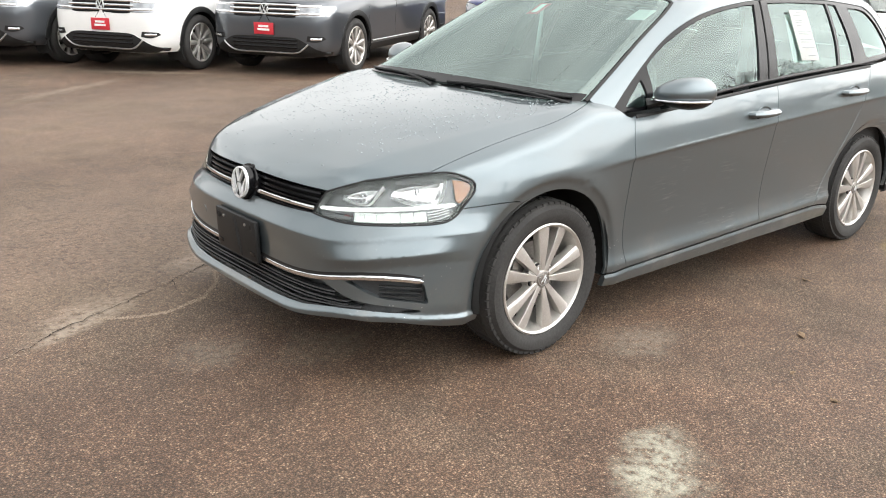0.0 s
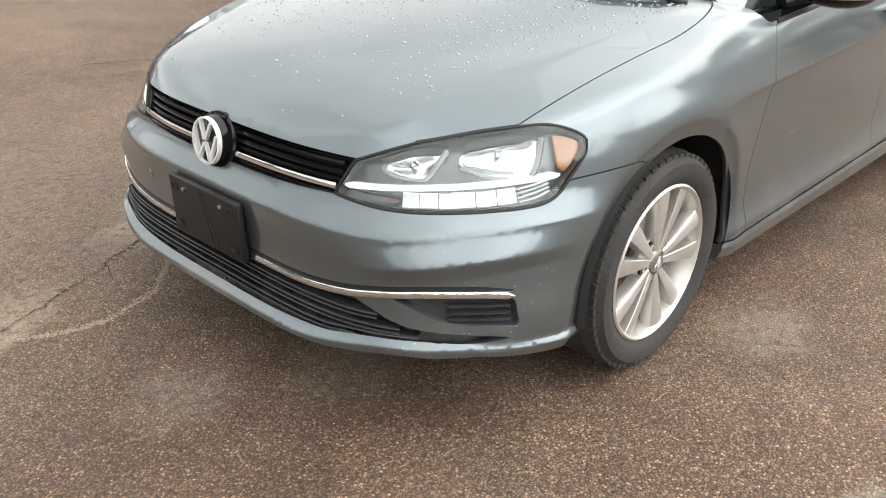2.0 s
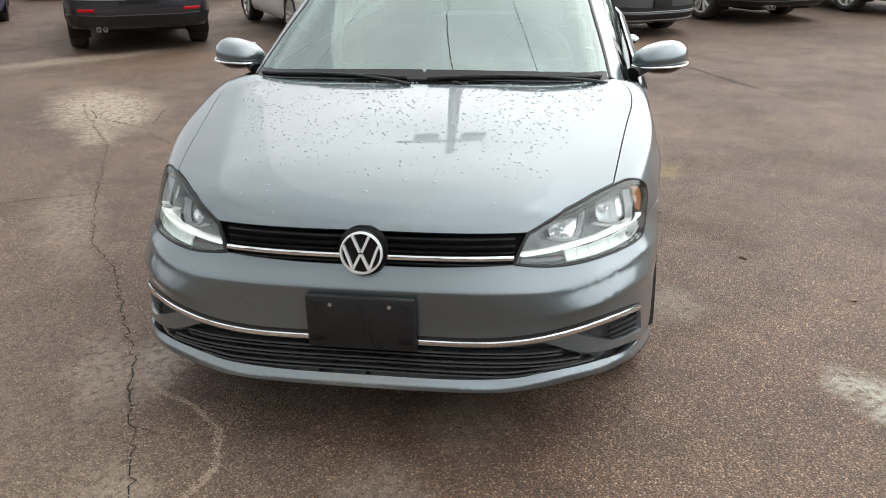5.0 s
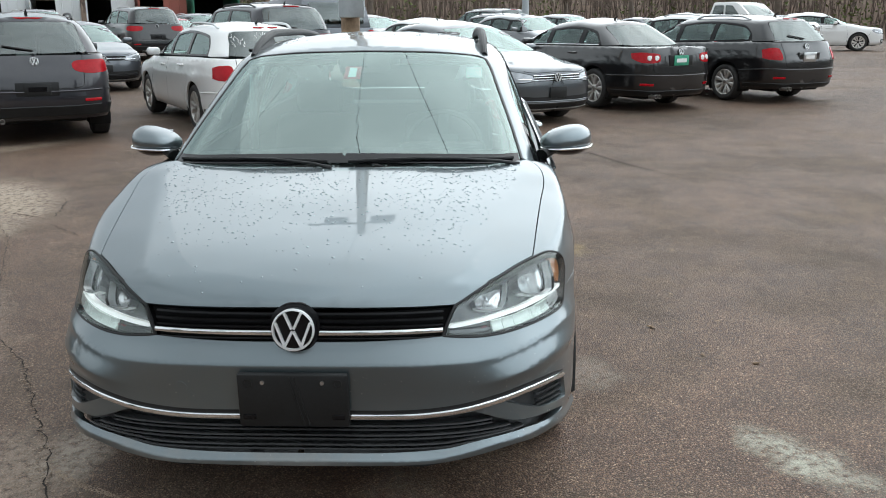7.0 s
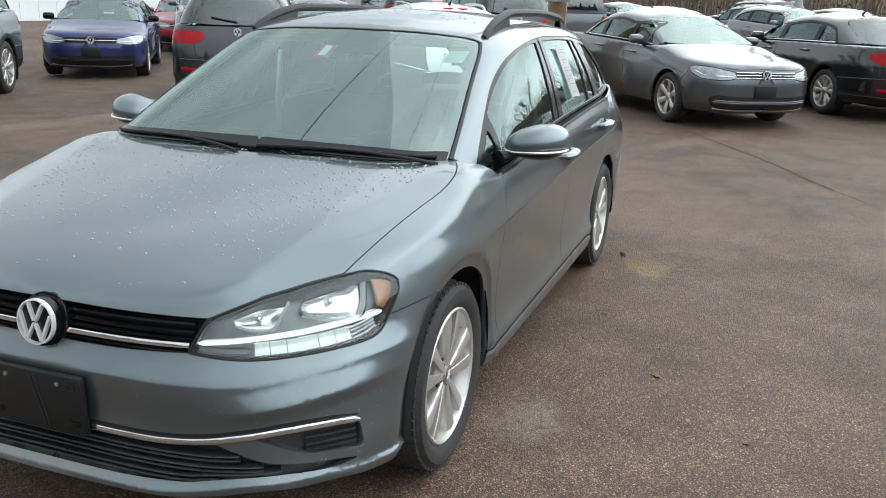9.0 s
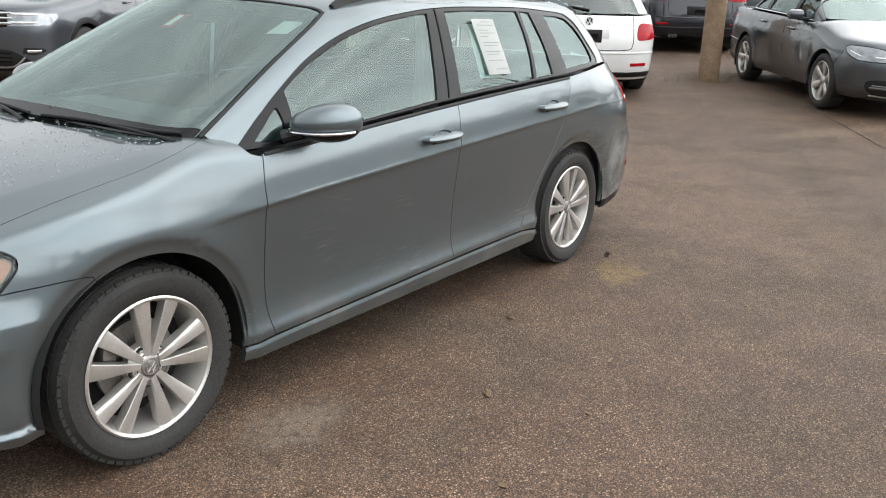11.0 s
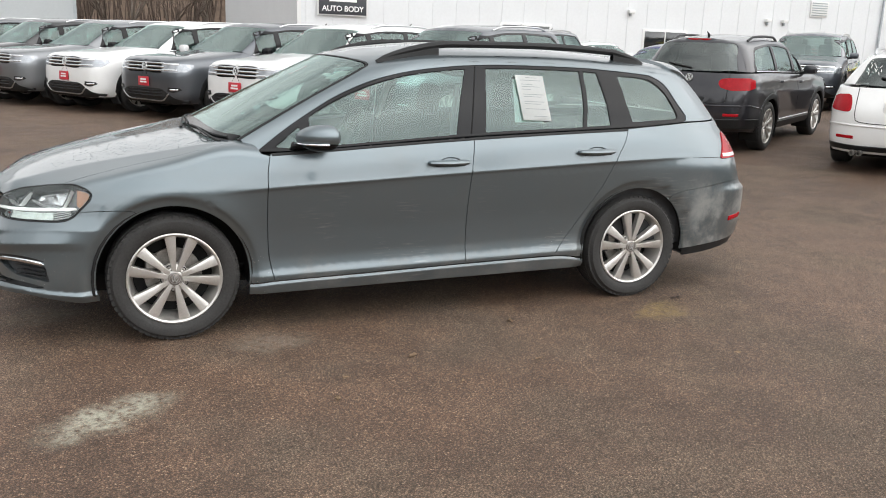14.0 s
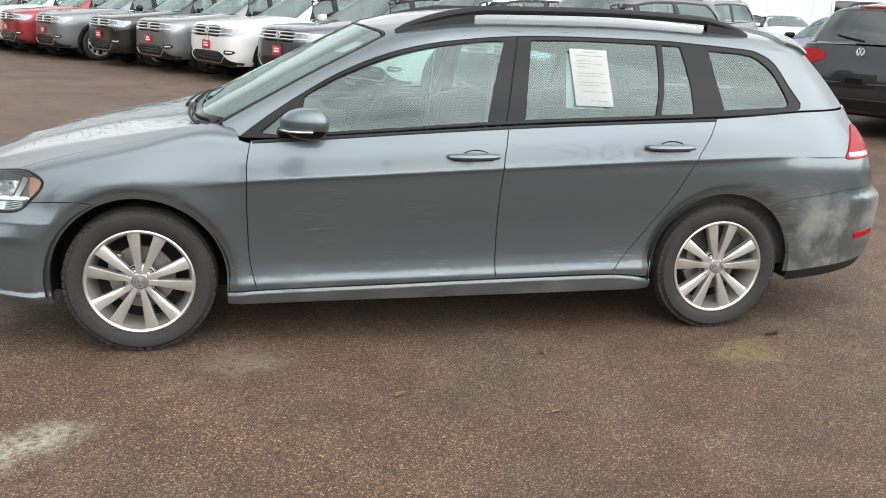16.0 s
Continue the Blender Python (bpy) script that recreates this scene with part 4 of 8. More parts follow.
    cap = [("F", [(0.335 + 0.018 * math.cos(a / 12 * 6.2832), 0.463 + 0.018 * math.sin(a / 12 * 6.2832)) for a in range(13)])]
    obj("tow_cap", Panel(lo, cap, (1, 0, 0), 0.01, 0.0, 0.004, lift=0.0012).mesh("tow_cap", True), GREY, car)
    # bonnet
    hood = [("F", [(0.0, 0.692), (0.25, 0.689), (0.453, 0.684)]), ("F", [(0.453, 0.684), (0.506, 0.708), (0.551, 0.727)]), ("S", [(-0.638, 0.729), (-0.586, 0.740), (-0.531, 0.751), (-0.462, 0.762)])] + BONNET_SIDE + [("T", [(0.365, 0.68), (0.30, 0.56), (0.215, 0.36), (0.175, 0.18), (0.165, 0.0)])]
    both(Panel(lo, hood, (0.35, 0.1, -1), 0.022, 0.0018, 0.02), "bonnet", GREY, car, "grey bonnet beaded with rain")
    # front wing
    door_f = [("S", [(0.466, 0.895), (0.452, 0.82), (0.449, 0.745), (0.447, 0.60), (0.452, 0.42), (0.466, 0.33), (0.481, 0.268)])]
    wing = [("S", [(-0.165, 0.645), (-0.155, 0.6287)]), ("S", arc(*fa, R, 117, -9)), ("S", [(0.3527, 0.258), (0.40, 0.262), (0.481, 0.268)])] + rev(door_f) + [("S", [(0.466, 0.895), (0.445, 0.900), (0.425, 0.906)]), ("T", [(0.415, 0.79), (0.40, 0.74), (0.365, 0.68)])] + rev(BONNET_SIDE) + [("S", [(-0.46, 0.761), (-0.422, 0.764)])] + HL_OUT + line
    fit_pair(Panel(lo, wing, (0.25, 0.75, -0.65), 0.018, 0.0018, 0.014, creases=ledge), "wing", GREY, car)
    # doors
    door_m = [(1.558, 0.968), (1.548, 0.89), (1.538, 0.816), (1.527, 0.65), (1.524, 0.50), (1.525, 0.36), (1.528, 0.290)]
    door_r = [(2.535, 1.010), (2.50, 0.93), (2.453, 0.854), (2.365, 0.685), (2.248, 0.520), (2.139, 0.378), (2.075, 0.297)]
    d1 = [("S", [(0.470, 0.9035), (0.70, 0.9155), (1.10, 0.942), (1.558, 0.969)]), ("S", door_m), ("S", [(1.528, 0.290), (1.0, 0.279), (0.481, 0.268)])] + rev(door_f)
    d2 = [("S", [(1.558, 0.969), (2.0, 0.990), (2.535, 1.011)]), ("S", door_r), ("S", [(2.075, 0.297), (1.8, 0.295), (1.528, 0.290)]), ("S", door_m[::-1])]
    doors1 = fit_pair(Panel(lo, d1, (0, 1, -0.15), 0.022, 0.0022, 0.02, creases=ledge), "front_door", GREY, car)
    doors2 = fit_pair(Panel(lo, d2, (0, 1, -0.15), 0.022, 0.0022, 0.02, creases=ledge), "rear_door", GREY, car)
    for doors, hx, hz in ((doors1, 1.40, 0.842), (doors2, 2.303, 0.884)):
        for sgn, d in zip((-1, 1), doors):
            y = lo.at("S", hx, hz).y
            cup = lathe(bmesh.new(), [(0.0005, 0.014), (0.030, 0.012), (0.043, 0.004), (0.048, -0.002), (0.046, 0.004)], 28, Matrix.LocRotScale((hx + 0.01, y - 0.001, hz - 0.004), None, (1.45, 1, 0.78)))
            bar = bmesh.new()
            tube(bar, [(hx - 0.103, y + 0.006, hz + 0.004), (hx - 0.098, y - 0.014, hz + 0.005), (hx - 0.06, y - 0.030, hz + 0.006), (hx, y - 0.034, hz + 0.006), (hx + 0.06, y - 0.032, hz + 0.007), (hx + 0.096, y - 0.018, hz + 0.007), (hx + 0.103, y + 0.004, hz + 0.007)], [0.017, 0.023, 0.026, 0.026, 0.026, 0.023, 0.017], 14, 0.6)
            # the shaded gap under the grip is put in as a black bar
            low = tube(bmesh.new(), [(hx - 0.085, y - 0.027, hz - 0.005), (hx, y - 0.036, hz - 0.004), (hx + 0.08, y - 0.029, hz - 0.004)], 0.011, 10, 0.7)
            for nm, b, m in (("handle_cup", cup, GREY), ("handle", bar, GREY), ("handle_shade_bar", low, PLASTIC)):
                part(nm, mirrored(b) if sgn > 0 else b, m, d)
    # quarter, sill, rear
    qt = [("S", [(2.535, 1.013), (2.80, 1.030), (2.985, 1.0405), (3.15, 1.043), (3.30, 1.045)]), ("R", [(0.56, 1.044), (0.56, 0.95), (0.58, 0.84), (0.60, 0.70)]), ("S", [(3.47, 0.688), (3.30, 0.682), (3.243, 0.678), (3.15, 0.666), (2.96, 0.645), (2.872, 0.622)]), ("S", arc(*ra, R, 51.8, 188)), ("S", [(2.275, 0.275), (2.17, 0.290), (2.075, 0.297)]), ("S", door_r[::-1])]
    tail = [("S", [(3.335, 0.968), (3.36, 0.972), (3.40, 0.966)]), ("R", [(0.66, 0.962), (0.60, 0.955), (0.60, 0.90), (0.605, 0.832), (0.66, 0.824)]), ("S", [(3.44, 0.822), (3.35, 0.824), (3.246, 0.828), (3.265, 0.865), (3.30, 0.92), (3.335, 0.968)])]
    fit_pair(Panel(lo, qt, (-0.45, 1, -0.1), 0.022, 0.0015, 0.014, (tail,), creases=ledge), "rear_quarter", GREY, car)
    for m in (False, True):
        t = obj("tail_light", Panel(lo, tail, (-0.7, 1, 0), 0.02, 0.001, 0.03, lift=0.006).mesh("tail_light", m), RED_LENS, car)
        band = ribbon(lo, [("S", [(3.262, 0.846), (3.33, 0.843), (3.42, 0.842)])], 0.022, 0.0085)
        part("reverse_band", mirrored(band) if m else band, LED, t)
    rb = [("R", [(0.0, 0.66), (0.4, 0.66), (0.60, 0.695)]), ("S", [(3.47, 0.688), (3.30, 0.682), (3.243, 0.678), (3.15, 0.666), (2.96, 0.645), (2.872, 0.622)]), ("S", arc(*ra, R, 51.8, -6)), ("S", [(2.98, 0.278), (3.10, 0.290), (3.30, 0.305), (3.45, 0.32)]), ("R", [(0.6, 0.32), (0.3, 0.31), (0.0, 0.31)])]
    both(Panel(lo, rb, (-1, 0.9, -0.15), 0.025, 0.0015, 0.014, creases=flare), "rear_bumper", GREY, car)
    pair("bumper_reflector", ribbon(lo, [("S", [(3.36, 0.445), (3.44, 0.450), (3.50, 0.456)])], 0.028, 0.005), RED_LENS, car, "red reflector")
    pair("rear_skirt", ribbon(lo, [("S", [(3.00, 0.262), (3.15, 0.270), (3.35, 0.288), (3.50, 0.30)])], 0.05, -0.004), PLASTIC, car)
    gate = [("R", [(0.0, 1.05), (0.3, 1.05), (0.56, 1.044), (0.56, 0.95), (0.58, 0.84), (0.60, 0.70), (0.4, 0.66), (0.0, 0.66)])]
    both(Panel(lo, gate, (-1, 0.2, 0), 0.05, 0.002, 0.012), "tailgate", GREY, car)
    sill_top = curve((0.3535, 0.256), (0.481, 0.2655), (1.0, 0.2755), (1.528, 0.287), (2.075, 0.293), (2.17, 0.286), (2.285, 0.262))
    prof_ = ((-0.012, 0.0, -0.004), (0.004, 0.0, 0.0), (0.007, 0.0, -0.011), (0.008, 0.0, -0.014), (0.007, 0.0, -0.020), (-0.003, 1.0, 0.008), (-0.008, 1.0, 0.004), (-0.030, 1.0, 0.004))
    sl_, rows_ = bmesh.new(), []
    for i in range(81):
        x = 0.358 + (2.284 - 0.358) * i / 80
        zt_ = float(sill_top(x))
        y = lo.at("S", x, zt_).y
        zlow = 0.200 + 0.012 * i / 80
        rows_.append([sl_.verts.new((x, y - o_, zt_ * (1 - f_) + zlow * f_ + dz_)) for o_, f_, dz_ in prof_])
    for p, q in zip(rows_, rows_[1:]):
        for i in range(len(prof_) - 1):
            sl_.faces.new((p[i], p[i + 1], q[i + 1], q[i]))
    for r_ in (rows_[0], rows_[-1]):
        sl_.faces.new(r_)
    bmesh.ops.recalc_face_normals(sl_, faces=sl_.faces)
    pair("sill", sl_, GREY, car)
    # glasshouse
    ws_edge = [("F", [(0.693, 0.962), (0.662, 1.06), (0.622, 1.17), (0.580, 1.285), (0.557, 1.325)])]
    header = [("F", [(0.557, 1.325), (0.50, 1.342), (0.3, 1.358), (0.0, 1.364)])]
    ws = [("F", [(0.0, 0.958), (0.4, 0.955), (0.6, 0.951), (0.693, 0.948), (0.693, 0.962)])] + ws_edge + header
    both(Panel(up, ws, (1, 0.15, -0.7), 0.04, 0.002, 0.004), "windscreen", SHIELD, car, "windscreen glass")
    frit = [("F", [(0.003, 0.960), (0.4, 0.957), (0.6, 0.953), (0.690, 0.950), (0.690, 0.962), (0.659, 1.06), (0.619, 1.17), (0.577, 1.285), (0.554, 1.322), (0.50, 1.339), (0.3, 1.355), (0.003, 1.361)]), ("F", [(0.003, 1.361), (0.003, 1.318), (0.06, 1.32), (0.10, 1.339), (0.3, 1.334), (0.48, 1.322), (0.535, 1.312), (0.556, 1.285), (0.597, 1.17), (0.635, 1.06), (0.652, 0.998), (0.60, 0.996), (0.4, 1.007), (0.003, 1.012), (0.003, 0.960)])]
    fit_pair(Panel(up, frit, (1, 0.15, -0.7), 0.03, 0.0, 0.0, lift=-0.006), "screen_border", GLOSS_BLACK, car)
    both(Panel(up, [("F", [(0.0, 0.960), (0.4, 0.957), (0.6, 0.953), (0.690, 0.950), (0.684, 0.975), (0.60, 0.979), (0.4, 0.986), (0.0, 0.990)])], (1, 0.15, -0.7), 0.03, 0.0, 0.0, lift=0.0025), "screen_base_band", GLOSS_BLACK, car)
    pair("screen_seal", ribbon(up, [("F", [(0.70, 0.955), (0.668, 1.06), (0.628, 1.17), (0.586, 1.285), (0.562, 1.327)])], 0.012, 0.002), PLASTIC, car)
    pair("header_seal", ribbon(up, [("F", [(0.557, 1.329), (0.50, 1.345), (0.3, 1.362), (0.0, 1.368)])], 0.010, 0.002), PLASTIC, car)
    roof = [("F", [(0.0, 1.370), (0.3, 1.364), (0.50, 1.348), (0.565, 1.328)])] + [("F", [(0.565, 1.328), (0.590, 1.285), (0.632, 1.17), (0.672, 1.06), (0.704, 0.958)]), ("S", [(0.36, 0.944), (0.395, 0.920), (0.425, 0.910)])] + [("S", DLO_TOP), ("S", DLO_LOW), ("S", [(2.985, 1.045), (3.12, 1.047), (3.28, 1.049)]), ("R", [(0.57, 1.050), (0.56, 1.15), (0.53, 1.25), (0.505, 1.318), (0.4, 1.335), (0.2, 1.345), (0.0, 1.348)])]
    both(Panel(up, roof, (0.25, 0.55, -0.8), 0.024, 0.0012, 0.012), "roof", GREY, car, "grey roof and window pillars")
    both(Panel(up, [("R", [(0.0, 1.05), (0.3, 1.05), (0.57, 1.05), (0.56, 1.15), (0.53, 1.25), (0.505, 1.318), (0.4, 1.335), (0.0, 1.348)])], (-1, 0.1, -0.3), 0.06, 0.002, 0.006), "rear_window", DARK_GLASS, car)
    sp = [("T", [(3.02, 0.0), (3.02, 0.3), (3.00, 0.52), (3.10, 0.525), (3.16, 0.50), (3.168, 0.3), (3.17, 0.0)])]
    spoil = Panel(up, sp, (0, 0, -1), 0.04, 0.0, 0.02, lift=0.014)
    both(spoil, "roof_spoiler", GREY, car)
    # side windows in their black surround
    dlo = [("S", DLO_TOP), ("S", DLO_LOW), ("S", BELT[::-1])]
    tri = [("S", [(0.505, 0.930), (0.63, 1.026), (0.637, 1.022), (0.628, 0.926), (0.505, 0.930)])]
    g1 = [("S", [(0.672, 0.928), (0.690, 1.071), (0.705, 1.085), (0.85, 1.163), (1.04, 1.239), (1.24, 1.289), (1.46, 1.318), (1.569, 1.325)]), ("S", [(1.569, 1.325), (1.515, 1.15), (1.478, 0.985)]), ("S", [(1.478, 0.985), (1.1, 0.958), (0.672, 0.928)])]
    g2 = [("S", [(1.694, 1.332), (1.95, 1.335), (2.292, 1.329)]), ("S", [(2.292, 1.329), (2.285, 1.16), (2.262, 1.020)]), ("S", [(2.262, 1.020), (1.95, 1.008), (1.648, 0.995)]), ("S", [(1.648, 0.995), (1.665, 1.15), (1.694, 1.332)])]
    g3 = [("S", [(2.318, 1.328), (2.412, 1.322)]), ("S", [(2.412, 1.322), (2.44, 1.16), (2.448, 1.030)]), ("S", [(2.448, 1.030), (2.286, 1.022)]), ("S", [(2.286, 1.022), (2.310, 1.16), (2.318, 1.328)])]
    g4 = [("S", [(2.553, 1.307), (2.70, 1.300), (2.775, 1.289)]), ("S", [(2.775, 1.289), (2.81, 1.277), (2.883, 1.215), (2.945, 1.095), (2.948, 1.075), (2.925, 1.062)]), ("S", [(2.925, 1.062), (2.75, 1.055), (2.60, 1.047)]), ("S", [(2.60, 1.047), (2.575, 1.16), (2.553, 1.307)])]
    fit_pair(Panel(up, dlo, (0, 1, -0.35), 0.03, 0.0, 0.02, (tri, g1, g2, g3, g4), lift=-0.004), "window_frame", GLOSS_BLACK, car, "gloss black window surround")
    for g in (tri, g1, g2, g3, g4):
        fit_pair(Panel(up, g, (0, 1, -0.35), 0.05, -0.004, 0.003, lift=-0.010), "side_window", GLASS, car)
    pair("belt_seal", ribbon(up, [("S", [(0.44, 0.9115), (0.70, 0.9225), (1.56, 0.979), (2.53, 1.022), (2.985, 1.049)])], 0.014, 0.003), GLOSS_BLACK, car)
    pair("pillar_gap", ribbon(up, [("S", [(1.632, 1.343), (1.600, 1.20), (1.560, 0.985)])], 0.006, -0.0015, deep=0.003), LINER, car)
    pair("belt_seal", ribbon(lo, [("S", [(0.475, 0.8995), (0.70, 0.9115), (1.10, 0.938), (1.56, 0.965), (2.0, 0.986), (2.53, 1.007)])], 0.013, 0.004, 0.03), PLASTIC, car)
    # no fold here: a thin dark ribbon paints the crease's shade
    pair("quarter_crease_shade", ribbon(lo, [("S", [(3.00, 0.840), (3.12, 0.837), (3.243, 0.834)])], 0.005, 0.001, 0.02, taper=0.5), PLASTIC, car)
    # roof rails
    for s in (-1, 1):
        pts, rad = [], []
        for u in np.linspace(0, 1, 40):
            x = 1.10 + 1.72 * u
            p = up.cast(Vector((x, -0.555 + 0.045 * u, 5)), Vector((0, 0, -1)))[0]
            rise = 0.048 * min(1, u / 0.22, (1 - u) / 0.13) ** 0.6
            pts.append((p.x, p.y * -s, p.z + rise))
            rad.append(0.012 + 0.008 * min(1, u / 0.1, (1 - u) / 0.1))
        rail = new("roof_rail")
        rail.parent = car
        part("bar", tube(bmesh.new(), pts, rad, 10), PLASTIC, rail, "black rail bar")
        for u0, u1 in ((0.0, 0.20), (0.86, 1.0)):
            foot = bmesh.new()
            n = 10
            top_, low_ = [], []
            for i in range(n + 1):
                u = u0 + (u1 - u0) * i / n
                k = min(39, int(round(u * 39)))
                px, py, pz = pts[k]
                base = up.cast(Vector((px, -abs(py), 5)), Vector((0, 0, -1)))[0].z
                top_.append([foot.verts.new((px, py + dy, pz)) for dy in (-0.014, 0.014)])
                low_.append([foot.verts.new((px, py + dy, base - 0.006)) for dy in (-0.018, 0.018)])
            for i in range(n):
                for a, b, c, d in ((top_[i][0], top_[i + 1][0], low_[i + 1][0], low_[i][0]), (top_[i][1], low_[i][1], low_[i + 1][1], top_[i + 1][1])):
                    foot.faces.new((a, b, c, d))
            part("foot", foot, PLASTIC, rail)
    # cowl and wipers
    cw = [("T", [(0.15, 0.0), (0.17, 0.25), (0.24, 0.48), (0.33, 0.66), (0.44, 0.70), (0.42, 0.55), (0.36, 0.3), (0.34, 0.0)])]
    both(Panel(lo, cw, (0, 0, -1), 0.05, 0.0, 0.0, lift=-0.012), "cowl", PLASTIC, car)
    for y0, y1 in ((-0.66, -0.02), (0.06, 0.66)):
        w = new("wiper")
        w.parent = car
        line_ = []
        for i in range(13):
            y = y0 + (y1 - y0) * i / 12
            z = 0.960 + 0.008 * math.sin(i / 12 * 3.14)
            p, n = up.cast(Vector((-8, -abs(y), z)), Vector((1, 0, 0)))
            n = Vector((n.x, n.y if y < 0 else -n.y, n.z))
            line_.append(Vector((p.x, y, p.z)) + n * 0.009)
        part("blade", tube(bmesh.new(), line_, 0.0045, 6, 1.4), PLASTIC, w)
        q = line_[0 if y0 < -0.1 else 1]
        arm = [line_[7] + Vector((-0.010, 0, 0.004)), line_[4] + Vector((-0.022, 0, 0.003)), line_[1] + Vector((-0.035, 0, -0.006)), line_[0] + Vector((-0.04, -0.02, -0.020))]
        part("arm", tube(bmesh.new(), arm, [0.0035, 0.005, 0.006, 0.009], 8), PLASTIC, w)
    # head lamps
    lamp_out = HL_IN + HL_TOP + HL_OUT + HL_LOW
    inset = [("F", [(0.428, 0.607), (0.434, 0.626), (0.446, 0.653), (0.459, 0.677), (0.508, 0.700), (0.551, 0.719)]), ("S", [(-0.632, 0.722), (-0.584, 0.732), (-0.529, 0.743), (-0.46, 0.754), (-0.424, 0.758), (-0.402, 0.755), (-0.369, 0.741), (-0.352, 0.726), (-0.356, 0.707), (-0.377, 0.682), (-0.409, 0.649), (-0.426, 0.632), (-0.449, 0.618), (-0.477, 0.609), (-0.516, 0.605), (-0.566, 0.603), (-0.619, 0.600)]), ("F", [(0.680, 0.600), (0.635, 0.597), (0.584, 0.595), (0.528, 0.596), (0.470, 0.601), (0.428, 0.607)])]
    way_l = (0.8, 0.9, -0.35)

    def bowl(segs, depth, soft_):
        # a smooth hollow whose edge follows the line
        pn = Panel(lo, segs, way_l, 0.009, 0.0, 0.0, lift=-0.014)
        ring_ = lo.line(segs, 0.006)
        kd_ = [min((p - q).length for q in ring_) for p in pn.co]
        pn.co = [p - n * depth * (1 - (1 - min(1.0, d_ / soft_)) ** 2) for p, n, d_ in zip(pn.co, pn.no, kd_)]
        return pn

    def hollow(pn, name, mirror):
        me_ = bpy.data.meshes.new(name)
        sy = -1 if mirror else 1
        me_.from_pydata([(p.x, p.y * sy, p.z) for p in pn.co], [], [tuple(f[::-1]) if mirror else tuple(f) for f in pn.tris])
        me_.shade_smooth()
        return me_

    bowl1 = [("F", [(0.507, 0.690), (0.516, 0.668), (0.550, 0.657), (0.598, 0.656), (0.607, 0.668), (0.613, 0.722)]), ("F", [(0.613, 0.722), (0.560, 0.714), (0.507, 0.690)])]
    bowl2 = [("F", [(0.640, 0.728), (0.642, 0.700), (0.652, 0.686), (0.684, 0.672)]), ("S", [(-0.572, 0.669), (-0.530, 0.660), (-0.489, 0.657), (-0.474, 0.664), (-0.452, 0.700), (-0.433, 0.742)]), ("S", [(-0.433, 0.742), (-0.50, 0.745), (-0.562, 0.733)])]
    for m in (False, True):
        h = new("headlamp")
        h.parent = car
        flip = mirrored if m else (lambda q: q)
        obj("lens", Panel(lo, lamp_out, way_l, 0.02, 0.004, 0.0, lift=0.002).mesh("lens", m), LENS, h, "clear lamp lens")
        obj("housing", Panel(lo, inset, way_l, 0.02, 0.0, -0.036, (bowl1, bowl2), lift=-0.034).mesh("housing", m), LAMP_GREY, h)
        obj("lamp_rim", Panel(lo, lamp_out, way_l, 0.02, 0.001, 0.03, (inset,), lift=-0.001).mesh("lamp_rim", m), GLOSS_BLACK, h)
        for segs in (HL_IN + HL_TOP, HL_OUT + HL_LOW):
            part("lamp_gasket", flip(ribbon(lo, segs, 0.006, 0.003, 0.012)), PLASTIC, h)
        part("light_bar", flip(ribbon(lo, [("F", [(0.436, 0.626), (0.521, 0.632), (0.575, 0.637), (0.625, 0.642), (0.672, 0.646)]), ("S", [(-0.600, 0.647), (-0.548, 0.651), (-0.482, 0.656), (-0.418, 0.660)])], 0.0125, -0.006, taper=0.02, deep=0.026)), LAMP_ON, h, "lit white light guide")
        part("side_bowl", flip(ribbon(lo, [("F", [(0.440, 0.613), (0.50, 0.6085), (0.563, 0.609)])], 0.021, -0.016, taper=0.08, deep=0.018)), LAMP_GREY, h)
        part("side_lens", flip(ribbon(lo, [("F", [(0.535, 0.613), (0.562, 0.6135)])], 0.010, -0.014, taper=0.3, deep=0.01)), RED_LENS, h)
        cuts = [("F", 0.567, 0.6120), ("F", 0.600, 0.6135), ("F", 0.635, 0.6150), ("F", 0.672, 0.6165)]
        for (k0, a0_, z0_), (k1, a1_, z1_) in zip(cuts, cuts[1:]):
            part("signal_bowl", flip(ribbon(lo, [("F", [(a0_ + 0.001, z0_), ((a0_ + a1_) / 2, (z0_ + z1_) / 2), (a1_ - 0.001, z1_)])], 0.031, -0.014, 0.008, deep=0.02)), LED_CLEAR, h, "clear lamp segment")
        for a0_, a1_, z0_, z1_ in ((-0.632, -0.594, 0.6175, 0.6195), (-0.592, -0.556, 0.6195, 0.6215), (-0.554, -0.517, 0.6215, 0.6245)):
            part("signal_bowl", flip(ribbon(lo, [("S", [(a0_, z0_), ((a0_ + a1_) / 2, (z0_ + z1_) / 2), (a1_, z1_)])], 0.032, -0.014, 0.008, deep=0.02)), LED_CLEAR, h, "clear lamp segment")
        for dz in (-0.014, -0.006, 0.002, 0.010):
            part("lamp_louvre", flip(ribbon(lo, [("S", [(-0.513, 0.627 + dz), (-0.48, 0.632 + dz), (-0.443, 0.641 + dz)])], 0.003, -0.014, 0.01, deep=0.02)), LED, h)
        for segs, edge_ in ((bowl1, [("F", [(0.516, 0.668), (0.550, 0.657), (0.598, 0.656), (0.607, 0.668), (0.613, 0.720)])]), (bowl2, [("F", [(0.652, 0.686), (0.684, 0.672)]), ("S", [(-0.572, 0.669), (-0.530, 0.660), (-0.489, 0.657), (-0.474, 0.664), (-0.452, 0.700), (-0.433, 0.742)])])):
            obj("reflector", hollow(bowl(segs, 0.036, 0.030), "reflector", m), REFLECTOR, h)
